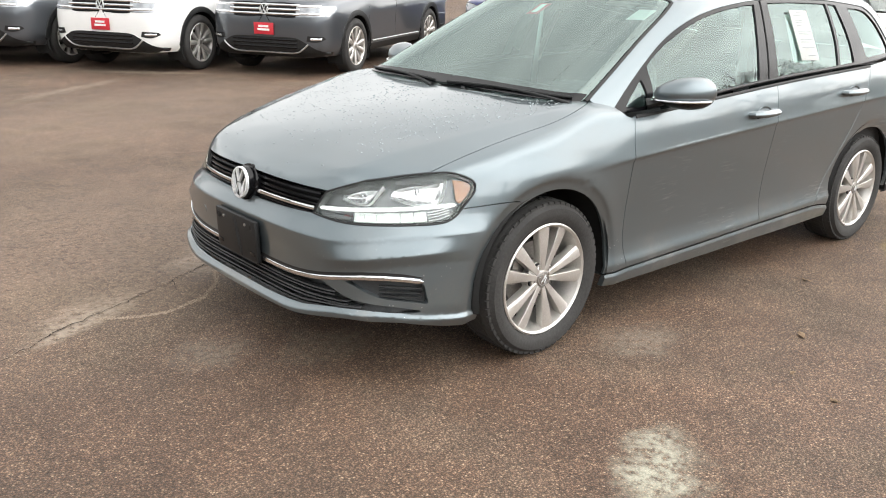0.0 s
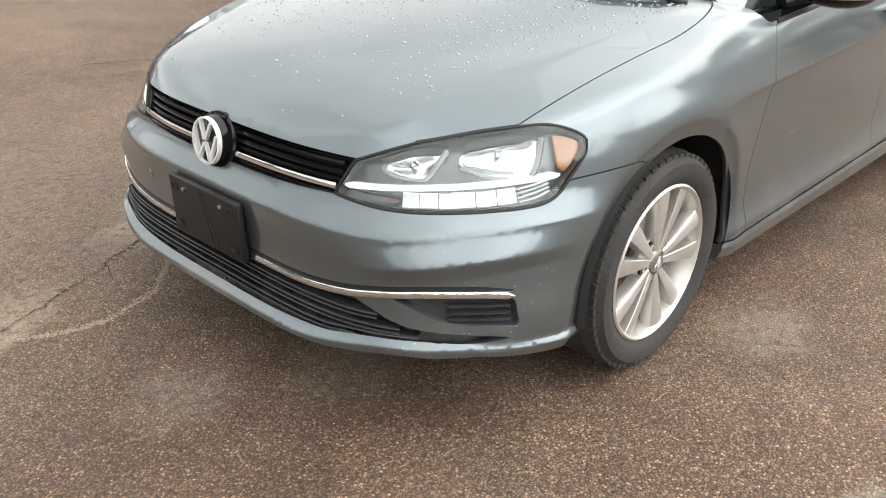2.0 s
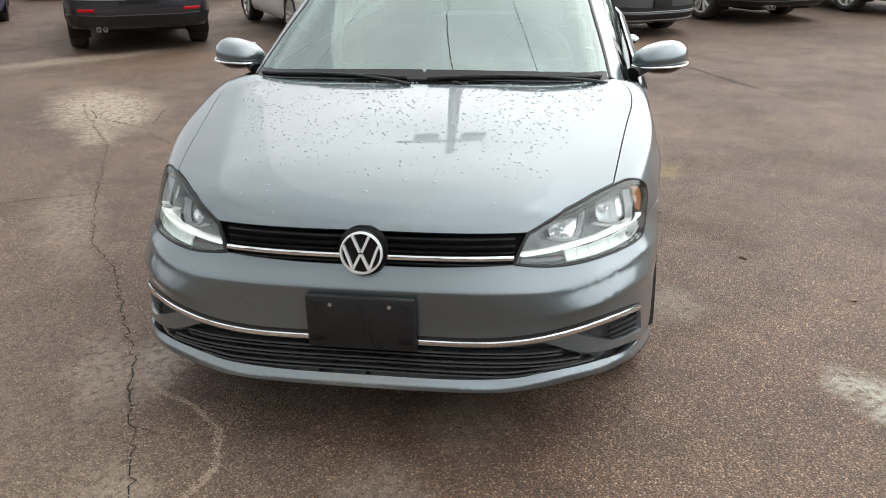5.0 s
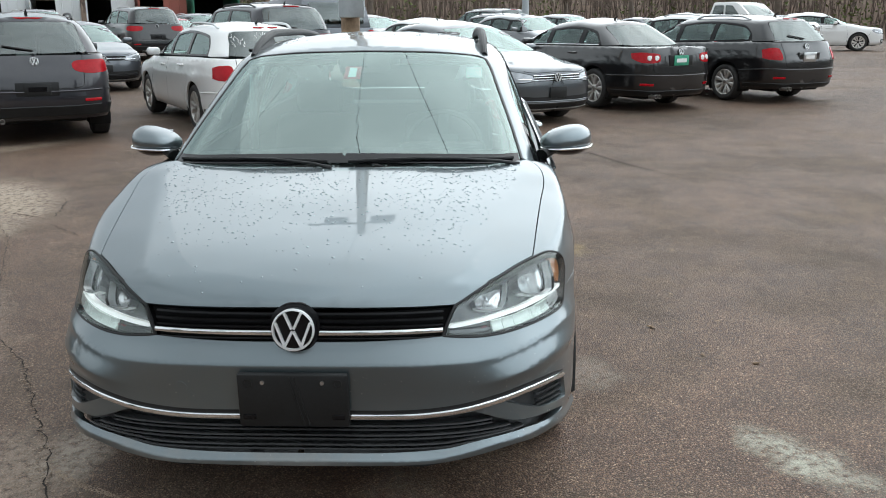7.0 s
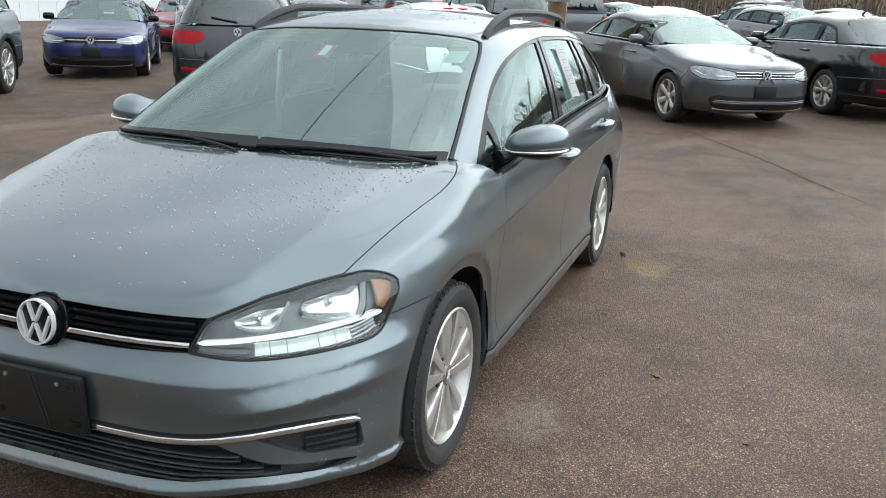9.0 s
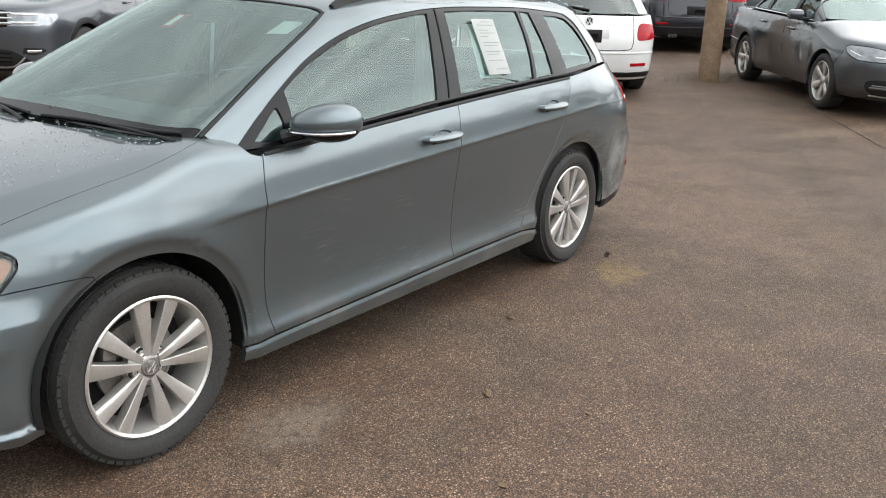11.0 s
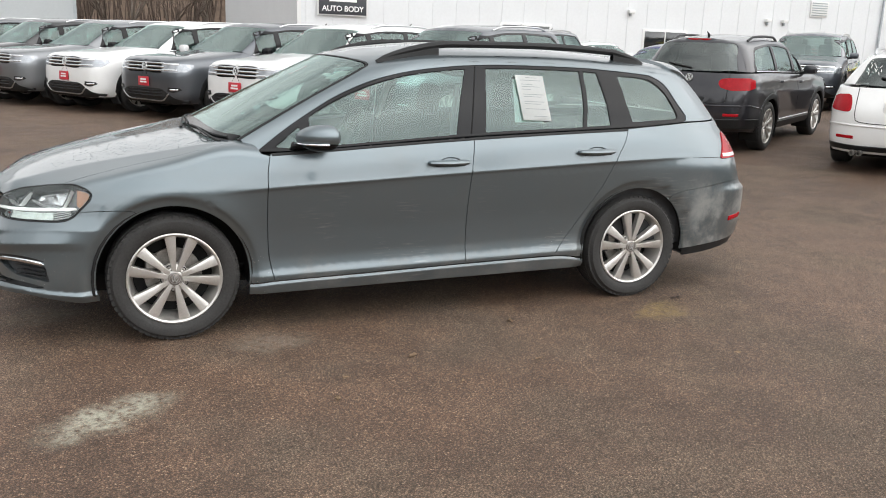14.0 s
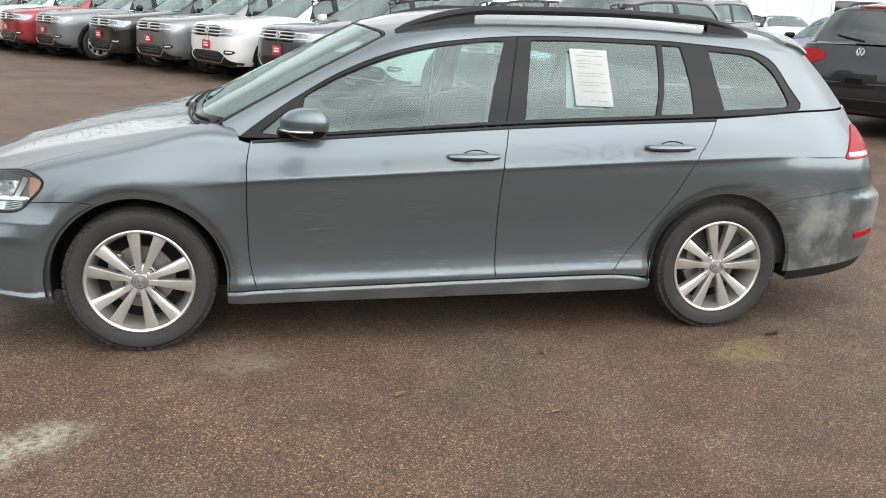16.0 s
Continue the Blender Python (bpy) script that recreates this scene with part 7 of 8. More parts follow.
    # worn, dusty patches: centre, half sizes, turn, strength, tint
    for cx, cy, rx, ry, rot, k, tint in ((-0.34, -1.66, 0.31, 0.16, 25, 0.72, (0.50, 0.50, 0.40)), (0.44, -1.00, 0.24, 0.17, 0, 0.5, (0.27, 0.235, 0.19)), (2.62, -1.16, 0.24, 0.14, 30, 0.55, (0.30, 0.21, 0.075)),
                                         (-1.00, -0.05, 0.22, 0.17, 20, 0.35, (0.30, 0.26, 0.21)), (4.4, 3.9, 1.5, 0.45, 32, 0.6, (0.34, 0.27, 0.20)), (1.2, 2.2, 1.0, 0.24, 32, 0.45, (0.33, 0.26, 0.20)), (-0.45, 1.05, 0.40, 0.16, 30, 0.5, (0.33, 0.27, 0.21)), (-1.25, 0.65, 0.35, 0.13, 30, 0.55, (0.36, 0.29, 0.22)),
                                         (8.0, -1.0, 1.2, 0.25, -32, 0.35, (0.33, 0.25, 0.18)), (1.1, 7.9, 1.6, 0.14, 40, 0.4, (0.36, 0.29, 0.22)), (5.0, 6.6, 2.2, 0.4, -25, 0.3, (0.34, 0.27, 0.20)), (-0.62, -0.25, 0.28, 0.16, 10, 0.3, (0.30, 0.26, 0.20)),
                                         (4.3, 3.65, 1.25, 0.55, 32, 0.8, (0.42, 0.34, 0.26)), (7.1, 5.5, 1.3, 0.35, -45, 0.6, (0.42, 0.34, 0.26)), (2.6, 9.1, 0.9, 0.22, -38, 0.6, (0.42, 0.34, 0.26)), (3.2, 3.15, 0.45, 0.2, 35, 0.6, (0.40, 0.33, 0.25)), (-0.38, 0.92, 0.26, 0.13, 25, 0.6, (0.36, 0.32, 0.26)), (-1.35, 0.50, 0.30, 0.09, 28, 0.7, (0.40, 0.33, 0.26)), (-1.5, 1.6, 2.6, 1.5, 30, 0.30, (0.30, 0.225, 0.165)), (0.6, 5.6, 4.0, 1.6, 35, 0.30, (0.30, 0.215, 0.155))):
        mp_ = n.new("ShaderNodeMapping")
        mp_.vector_type = "TEXTURE"
        mp_.inputs["Location"].default_value = (cx + 0.17, cy + 0.17, 0)
        mp_.inputs["Rotation"].default_value = (0, 0, radians(rot))
        mp_.inputs["Scale"].default_value = (rx, ry, 1000)
        l.new(bent, mp_.inputs["Vector"])
        ln = n.new("ShaderNodeVectorMath")
        ln.operation = "LENGTH"
        l.new(mp_.outputs["Vector"], ln.inputs[0])
        mask = math_("MULTIPLY", remap(ln.outputs["Value"], 1.15, 0.30), math_("MULTIPLY", remap(speck, 0.30, 0.62), k))
        col = mix(mask, col, tint)
    l.new(col, p.inputs["Base Color"])
    l.new(remap(grey, 0, 1, 0.62, 0.80), p.inputs["Roughness"])
    p.inputs["Specular IOR Level"].default_value = 0.45
    h = math_("ADD", math_("MULTIPLY", stones.outputs["Distance"], -1.0), math_("MULTIPLY", small.outputs["Distance"], -0.4))
    bp = n.new("ShaderNodeBump")
    bp.inputs["Strength"].default_value, bp.inputs["Distance"].default_value = 0.75, 0.006
    l.new(h, bp.inputs["Height"])
    l.new(bp.outputs["Normal"], p.inputs["Normal"])
    return m


ASPHALT = asphalt()
GROUND = ground()
CRACK = mat("crack_dirt", (0.018, 0.013, 0.010), 0.95, noise_scale=30, vary=0.5)
DUST = mat("crumbled_edge", (0.30, 0.235, 0.18), 0.95, noise_scale=60, vary=0.5, bump=0.4)


def crack(pts, width, seed, dust=0.0):
    """A branching crack: a dark, ragged line with crumbled edges, flush with the asphalt."""
    rng = random.Random(seed)
    fine = []
    for (x0, y0), (x1, y1) in zip(pts, pts[1:]):
        steps = max(3, int(math.hypot(x1 - x0, y1 - y0) / 0.035))
        for i in range(steps):
            u = i / steps
            fine.append((x0 + (x1 - x0) * u + rng.gauss(0, 0.007), y0 + (y1 - y0) * u + rng.gauss(0, 0.007)))
    bm, bd = bmesh.new(), bmesh.new()
    rows, last = [], None
    for i, (x, y) in enumerate(fine):
        x1, y1 = fine[min(i + 1, len(fine) - 1)]
        x0, y0 = fine[max(i - 1, 0)]
        d = Vector((x1 - x0, y1 - y0)).normalized()
        w = width * rng.uniform(0.25, 1.0)
        z = float(fall(x, y)) + 0.004
        rows.append([bm.verts.new((x - d.y * a * w, y + d.x * a * w, z)) for a in (-0.5, 0.5)])
        if dust and rng.random() < dust:
            for _ in range(7):
                s = rng.uniform(0.0015, 0.005)
                o = rng.gauss(0, 0.022)
                bmesh.ops.create_cone(bd, cap_ends=True, segments=5, radius1=s, radius2=s * 0.4, depth=s * 0.7, matrix=Matrix.Translation((x - d.y * o, y + d.x * o, z + s * 0.2)) @ Euler((rng.uniform(-0.4, 0.4), 0, rng.uniform(0, 6))).to_matrix().to_4x4())
    for a, b in zip(rows, rows[1:]):
        bm.faces.new((a[0], a[1], b[1], b[0]))
    bmesh.ops.recalc_face_normals(bm, faces=bm.faces)
    part("crack", bm, CRACK, GROUND)
    if dust:
        tagged(part("crumbs", bd, DUST, GROUND), kind="stuff")



def pale_seam(ax, ay, bx, by):
    """A band of fine pale grit washed into a shallow seam."""
    rng = random.Random(int(ax * 1000))
    co, fc = [], []
    for _ in range(170):
        u = rng.random()
        x, y = ax + (bx - ax) * u + rng.gauss(0, 0.008), ay + (by - ay) * u + rng.gauss(0, 0.008)
        s, a = rng.uniform(0.002, 0.006), rng.uniform(0, 6)
        k = len(co)
        for i in range(3):
            co.append((x + s * math.cos(a + 2.1 * i), y + s * math.sin(a + 2.1 * i), 0.001))
        co.append((x, y, 0.001 + s * 0.6))
        fc += [(k, k + 1, k + 3), (k + 1, k + 2, k + 3), (k + 2, k, k + 3)]
    me_ = bpy.data.meshes.new("grit")
    me_.from_pydata(co, [], fc)
    tagged(obj("grit", me_, DUST, GROUND), kind="stuff")


crack([(6.44, 5.22), (4.15, 3.82), (2.9, 2.91), (1.74, 2.34), (0.85, 1.87), (0.49, 1.54), (0.01, 1.25), (-0.37, 1.0), (-0.6, 0.9), (-0.88, 0.74), (-1.2, 0.59), (-1.43, 0.49), (-1.67, 0.32), (-2.1, 0.05)], 0.007, 1, 0.9)
seam = [(-0.45, 0.97), (-0.57, 0.80), (-0.65, 0.64), (-0.78, 0.50), (-0.98, 0.43), (-1.11, 0.46), (-1.25, 0.53)]
for (ax, ay), (bx, by) in zip(seam, seam[1:]):
    pale_seam(ax, ay, bx, by)
crack([(4.18, 3.77), (3.89, 3.55), (3.74, 3.29), (3.65, 3.11), (3.56, 2.94), (3.67, 2.93), (4.24, 3.1), (4.87, 3.49), (5.13, 3.79), (5.57, 4.11), (6.06, 4.3)], 0.012, 9, 0.4)
crack([(3.36, 2.82), (3.18, 2.63), (2.96, 2.4)], 0.010, 10)
crack([(1.42, 2.78), (1.56, 2.58), (1.68, 2.33)], 0.010, 3)
crack([(-0.80, 0.78), (-0.84, 0.66), (-0.80, 0.60)], 0.006, 8)
crack([(9.6, -0.25), (8.76, -0.80), (7.9, -1.30), (6.88, -1.85), (6.08, -2.2), (5.32, -2.6), (4.92, -3.23)], 0.022, 4, 0.25)
crack([(5.32, -2.6), (5.2, -3.0), (5.3, -3.6), (4.6, -4.2)], 0.012, 5)
crack([(-0.6, 6.6), (0.05, 7.05), (0.68, 7.41), (1.45, 8.17)], 0.02, 6, 0.7)
crack([(1.42, 2.78), (1.1, 3.3), (0.4, 3.6)], 0.012, 7)

LEAF = mat("dry_leaf", (0.34, 0.24, 0.15), 0.8, noise_scale=40, vary=0.3)
LEAF_DARK = mat("dark_leaf", (0.05, 0.035, 0.03), 0.8, noise_scale=40, vary=0.3)
for i, (x, y, s, m) in enumerate(((1.02, -1.40, 0.030, LEAF), (0.545, -1.77, 0.022, LEAF), (2.885, -0.965, 0.040, LEAF_DARK), (0.64, -1.56, 0.016, LEAF), (1.12, -1.76, 0.016, LEAF), (2.58, -1.85, 0.018, LEAF), (5.32, -1.47, 0.03, LEAF), (5.07, -2.06, 0.03, LEAF), (5.77, 6.2, 0.04, LEAF), (1.716, -1.06, 0.028, LEAF), (1.58, -1.62, 0.020, LEAF))):
    bm = bmesh.new()
    rng = random.Random(i)
    rim_ = [bm.verts.new((s * math.cos(a) * rng.uniform(0.6, 1.3), 0.5 * s * math.sin(a) * rng.uniform(0.6, 1.2), rng.uniform(0.0, 0.35) * s)) for a in [k * 0.698 for k in range(9)]]
    mid = bm.verts.new((0, 0, 0.12 * s))
    for k in range(9):
        bm.faces.new((rim_[k], rim_[(k + 1) % 9], mid))
    bmesh.ops.solidify(bm, geom=bm.faces, thickness=0.001)
    ob = part("dead_leaf", bm, m, None)
    ob.matrix_basis = pose(x, y, 0.004, 0, 0, rng.uniform(0, 360))
    tagged(ob, "curled dry leaf lying on the asphalt" if m == LEAF else "dark wet leaf lying on the asphalt", "leaf", "dead leaves")


# ---- rain on the bonnet, roof and mirrors ----
WATER = mat("rain_drop", (0.235, 0.275, 0.285), 0.12, 0.85, coat=1.0)


def rain(count, x0, x1, y_of, skin, seed, name):
    rng = random.Random(seed)
    co, fc = [], []
    base = [(math.cos(k * 1.0472), math.sin(k * 1.0472)) for k in range(6)]
    done = 0
    while done < count:
        x = rng.uniform(x0, x1)
        y = rng.uniform(-1, 1) * y_of(x)
        if skin is LO and rng.random() > 0.04 + 0.96 * min(1, max(0, (x - x0 - 0.15) / 0.5)):
            continue
        if noise.noise(Vector((x * 4.0, y * 4.0, seed))) < rng.uniform(-0.7, 0.15):
            continue
        p, nn = skin.cast(Vector((x, -abs(y), 5)), Vector((0, 0, -1)))
        nn = Vector((nn.x, nn.y if y < 0 else -nn.y, nn.z))
        p = Vector((p.x, y, p.z))
        u = Vector((rng.gauss(0, 0.15), 1, 0))
        u = (u - nn * u.dot(nn)).normalized()
        v = nn.cross(u)
        r = rng.choice((0.0013, 0.0016, 0.0020, 0.0025, 0.0032, 0.0038)) * rng.uniform(0.8, 1.2)
        st = rng.uniform(1.0, 1.9)
        k = len(co)
        for hh, rr in ((-0.0003, 1.0), (0.42 * r, 0.74)):
            co += [tuple(p + u * a * r * rr * st + v * b * r * rr + nn * hh) for a, b in base]
        co.append(tuple(p + nn * 0.55 * r))
        for i in range(6):
            j = (i + 1) % 6
            fc += [(k + i, k + j, k + 6 + j, k + 6 + i), (k + 6 + i, k + 6 + j, k + 12)]
        done += 1
    me = bpy.data.meshes.new(name)
    me.from_pydata(co, [], fc)
    me.shade_smooth()
    return tagged(obj(name, me, WATER, CAR, "scattered raindrops"), kind="stuff")


rain(1500, -0.74, 0.26, lambda x: 0.42 + 0.30 * (x + 0.74), LO, 11, "rain_beading")
rain(700, 1.25, 2.9, lambda x: 0.45, UP, 12, "rain_beading")

# ---- paper and stickers in the wagon's windows ----
def window_sheet(pts, skin, lift, name, label):
    """A sheet held against the inside of a side window."""
    ps = [skin.cast(Vector((x, -5, z)), Vector((0, 1, 0))) for x, z in pts]
    bm = bmesh.new()
    vs = [bm.verts.new(p - n * lift) for p, n in ps]
    bm.faces.new(vs)
    bmesh.ops.solidify(bm, geom=bm.faces, thickness=0.0008)
    return tagged(part(name, bm, PAPER, None), label, "paper")


def lerp4(q, u, v):
    a = (q[0][0] + (q[1][0] - q[0][0]) * u, q[0][1] + (q[1][1] - q[0][1]) * u)
    b = (q[3][0] + (q[2][0] - q[3][0]) * u, q[3][1] + (q[2][1] - q[3][1]) * u)
    return (a[0] + (b[0] - a[0]) * v, a[1] + (b[1] - a[1]) * v)


FAINT_INK = mat("faint_ink", (0.42, 0.44, 0.46), 0.8)
SHEET = [(1.862, 1.298), (2.038, 1.293), (2.055, 1.052), (1.880, 1.058)]
sheet = window_sheet(SHEET, UP, -0.0035, "window_sticker", "white price sheet taped to the rear door window")
window_sheet([(1.858, 1.285), (1.90, 1.285), (2.02, 1.046), (1.838, 1.050)], UP, 0.020, "backing_sheet", "second white sheet behind the price sheet")
for i, (u0, u1, v) in enumerate(((0.35, 0.75, 0.05), (0.15, 0.85, 0.11), (0.15, 0.55, 0.20), (0.15, 0.80, 0.25), (0.15, 0.45, 0.31), (0.15, 0.85, 0.42), (0.15, 0.78, 0.47), (0.15, 0.85, 0.58), (0.15, 0.70, 0.63), (0.15, 0.85, 0.74), (0.40, 0.85, 0.90))):
    q = [UP.cast(Vector((*[lerp4(SHEET, u, vv)[0]], -5, lerp4(SHEET, u, vv)[1])), Vector((0, 1, 0))) for u, vv in ((u0, v), (u1, v), (u1, v + 0.010), (u0, v + 0.010))]
    bm = bmesh.new()
    bm.faces.new([bm.verts.new(p + nn * 0.0052) for p, nn in q])
    part("print_line", bm, FAINT_INK, sheet)
STICKER_RED = mat("sticker_red", (0.62, 0.02, 0.04), 0.5)


def screen_sticker(y0, y1, z0, z1, m, name, label, lift=0.012):
    ps = [UP.cast(Vector((-5, -abs(y), z)), Vector((1, 0, 0))) for y, z in ((y0, z0), (y1, z0), (y1, z1), (y0, z1))]
    ys = (y0, y1, y1, y0)
    bm = bmesh.new()
    bm.faces.new([bm.verts.new(Vector((p.x, y, p.z)) - Vector((nn.x, math.copysign(abs(nn.y), y), nn.z)) * lift) for (p, nn), y in zip(ps, ys)])
    bmesh.ops.solidify(bm, geom=bm.faces, thickness=0.0008)
    return tagged(part(name, bm, m, None), label, "sticker")


st1 = screen_sticker(0.0, 0.075, 1.262, 1.312, STICKER_RED, "inspection_sticker", "red and white inspection sticker inside the windscreen")
ps = [UP.cast(Vector((-5, -y, z)), Vector((1, 0, 0))) for y, z in ((0.020, 1.268), (0.055, 1.268), (0.055, 1.306), (0.020, 1.306))]
bm = bmesh.new()
bm.faces.new([bm.verts.new(Vector((p.x, y, p.z)) - Vector((nn.x, nn.y, nn.z)) * 0.010) for (p, nn), y in zip(ps, (0.020, 0.055, 0.055, 0.020))])
part("sticker_panel", bm, WHITE_MARK, st1)
screen_sticker(-0.545, -0.475, 1.262, 1.305, WHITE_MARK, "windscreen_label", "small white label in the windscreen's corner")

# ---- pole with floodlights and wires ----
WOOD = mat("weathered_wood", (0.26, 0.18, 0.115), 0.85, noise_scale=9, vary=0.45, bump=0.6, fine=60)
GALV = mat("galvanised_steel", (0.42, 0.45, 0.47), 0.45, 0.7, noise_scale=6, vary=0.15)
PX, PY = 11.2, 1.50
pole = tagged(new("utility_pole"), "weathered wooden pole with meter box and two floodlights", "pole")
pole.location = (PX, PY, 0.18)
shaft = bmesh.new()
rows = []
for i in range(24):
    z = -0.1 + 10.7 * i / 23
    rr = 0.155 - 0.045 * i / 23
    rows.append([shaft.verts.new((rr * math.cos(6.2832 * k / 16) * (1 + 0.05 * math.sin(k * 2.1 + i)), rr * math.sin(6.2832 * k / 16) * (1 + 0.05 * math.cos(k * 1.7)), z)) for k in range(16)])
for a, b in zip(rows, rows[1:]):
    for k in range(16):
        shaft.faces.new((a[k], a[(k + 1) % 16], b[(k + 1) % 16], b[k]))
shaft.faces.new(rows[-1])
part("shaft", shaft, WOOD, pole)
mb = new("meter_box")
mb.parent = pole
mb.location = (-0.24, -0.06, 1.86)
part("cabinet", boxed(0, 0, 0, 0.18, 0.40, 0.70, 0.012), GALV, mb)
part("meter", lathe(bmesh.new(), [(0.0005, 0.11), (0.07, 0.10), (0.085, 0.03), (0.10, 0.0), (0.10, -0.02)], 24, Matrix.LocRotScale((-0.09, 0, 0.16), Euler((0, 0, radians(90))), None)), LENS, mb)
part("conduit", cyl(bmesh.new(), (0.02, 0, 0.35), (0.14, 0.06, 8.0), 0.025, seg=10), GALV, mb)
part("crossarm", boxed(-0.16, 0.3, 9.35, 0.10, 2.2, 0.12, 0.01), WOOD, pole)
for dy in (-0.58, 0.58):
    fl = new("floodlight")
    fl.parent = pole
    fl.matrix_basis = pose(-0.34, dy, 9.0, 0, 20, 0)
    part("housing", boxed(0, 0, 0, 0.26, 0.60, 0.46, 0.05), GALV, fl)
    part("lamp_glass", boxed(-0.125, 0, 0, 0.02, 0.44, 0.34, 0.008), LENS, fl)
    part("bracket", boxed(0.05, 0, -0.27, 0.05, 0.40, 0.05, 0.01), GALV, fl)
WIRE = mat("cable_black", (0.01, 0.01, 0.01), 0.6)
for x0, y0, z0, x1, y1, z1, sag in ((PX, PY, 10.2, -40, 24, 9.8, 1.6), (PX, PY, 9.9, -44, -16, 9.6, 1.8), (PX, PY, 10.3, 55, -26, 10.5, 1.5), (PX, PY, 9.2, 24, 30, 6.0, 0.9), (PX, PY, 9.7, -42, -2, 9.4, 1.9)):
    pts = [(x0 + (x1 - x0) * u, y0 + (y1 - y0) * u, z0 + (z1 - z0) * u - sag * 4 * u * (1 - u)) for u in [i / 24 for i in range(25)]]
    tagged(part("overhead_cable", tube(bmesh.new(), pts, 0.008, 5), WIRE, None), "thin black overhead cable sagging from the wooden pole", "cable", "overhead cables")
lamp = tagged(new("lamp_post"), "slim pale steel post among the parked rows", "post")
lamp.location = (30, -2.4, 0.66)
part("post", cyl(bmesh.new(), (0, 0, -0.05), (0, 0, 7.5), 0.14, 0.10, 16), GALV, lamp)
part("base", boxed(0, 0, 0.2, 0.5, 0.5, 0.4, 0.05), mat("concrete", (0.40, 0.39, 0.37), 0.85, noise_scale=12, vary=0.2, bump=0.3), lamp)
part("lamp_head", boxed(0.3, 0, 7.5, 0.7, 0.32, 0.14, 0.04), GALV, lamp)
rng = random.Random(5)
tuft = bmesh.new()
for i in range(260):
    a, d = rng.uniform(0, 6.283), abs(rng.gauss(0.12, 0.28)) + 0.14
    x, y = d * math.cos(a), d * math.sin(a)
    h = rng.uniform(0.03, 0.26) * (1 if d < 0.5 else 0.5)
    lx, ly = rng.gauss(0, 0.12), rng.gauss(0, 0.12)
    v = [tuft.verts.new(c) for c in ((x - 0.005, y, 0), (x + 0.005, y, 0), (x + lx, y + ly, h))]
    tuft.faces.new(v)
w = tagged(part("dry_grass", tuft, mat("straw", (0.24, 0.17, 0.10), 0.9), None), "dry weeds round the foot of the wooden pole", "grass", kind="stuff")
w.location = (PX, PY, 0.18)

# ---- buildings ----
SIDING = mat("white_siding", (0.72, 0.735, 0.745), 0.55, noise_scale=0.6, vary=0.04, bump=0.05)
GREYWALL = mat("pale_grey_siding", (0.46, 0.49, 0.50), 0.6, noise_scale=0.6, vary=0.05)
PANE = mat("dark_pane", (0.015, 0.018, 0.02), 0.08, coat=0.8)
FRAME = mat("window_frame_white", (0.75, 0.75, 0.74), 0.5)
ROOFING = mat("roof_metal", (0.35, 0.37, 0.39), 0.5, 0.4)
SIGN_DARK = mat("sign_charcoal", (0.045, 0.047, 0.055), 0.5)


def shed(name, label, x0, x1, y0, y1, z0, z1, wall, ribs):
    b = tagged(new(name), label, "building")
    b.location = (x0, y0, z0)
    h = z1 - z0
    L, D = x1 - x0, y1 - y0
    for nm, cx, cy, sx, sy in (("front_wall", L / 2, 0.1, L, 0.2), ("back_wall", L / 2, D - 0.1, L, 0.2), ("side_wall", 0.1, D / 2, 0.2, D - 0.404), ("side_wall", L - 0.1, D / 2, 0.2, D - 0.404)):
        part(nm, boxed(cx, cy, h / 2, sx, sy, h), wall, b, smooth=False)
    part("roof", boxed(L / 2, D / 2, h + 0.13, L + 0.6, D + 0.6, 0.25, 0.03), ROOFING, b)
    rb = bmesh.new()
    k = 0.3
    while k < L:
        box(rb, k, -0.008, h / 2, 0.03, 0.02, h - 0.02)
        k += ribs
    part("siding_ribs", rb, wall, b, smooth=False)["kind"] = "stuff"
    for cx in (0.0, L):
        part("corner_trim", boxed(cx, -0.02, h / 2, 0.16, 0.06, h), FRAME if wall == SIDING else GALV, b, smooth=False)
    return b


def pane_window(b, x, z, w, h, parts_):
    win = new("window")
    win.parent = b
    win.location = (x, -0.03, z)
    part("frame", boxed(0, 0, 0, w + 0.16, 0.05, h + 0.16, 0.01), FRAME, win)
    for i in range(parts_):
        part("pane", boxed(-w / 2 + (i + 0.5) * w / parts_, -0.028, 0, w / parts_ - 0.07, 0.02, h - 0.06, 0.004), PANE, win)
    part("sill", boxed(0, -0.06, -h / 2 - 0.10, w + 0.24, 0.12, 0.05, 0.01), FRAME, win)


zb_ = -0.05
white = shed("body_shop", "long white metal-sided workshop with dark windows and sign", 8.1, 50.5, 30.0, 48.0, zb_, 6.2, SIDING, 1.1)
for wx in (18.4, 26.0):
    pane_window(white, wx - 8.1, 2.05 - zb_, 2.45, 0.85, 2)
vent = new("wall_vent")
vent.parent = white
vent.location = (27.5, -0.04, 3.95 - zb_)
part("frame", boxed(0, 0, 0, 1.2, 0.08, 0.8, 0.01), FRAME, vent)
for i in range(6):
    part("slat", boxed(0, -0.05, -0.3 + 0.12 * i, 1.05, 0.03, 0.05, 0.004, Euler((0.5, 0, 0))), GREYWALL, vent)
for lx, lz in ((15.8, 3.3), (24.1, 3.25), (25.2, 3.25)):
    wl_ = new("wall_lamp")
    wl_.parent = white
    wl_.location = (lx, -0.12, lz - zb_)
    part("housing", boxed(0, 0, 0, 0.34, 0.22, 0.16, 0.03), FRAME, wl_)
    part("arm", boxed(0, 0.06, -0.12, 0.08, 0.12, 0.18, 0.01), GALV, wl_)
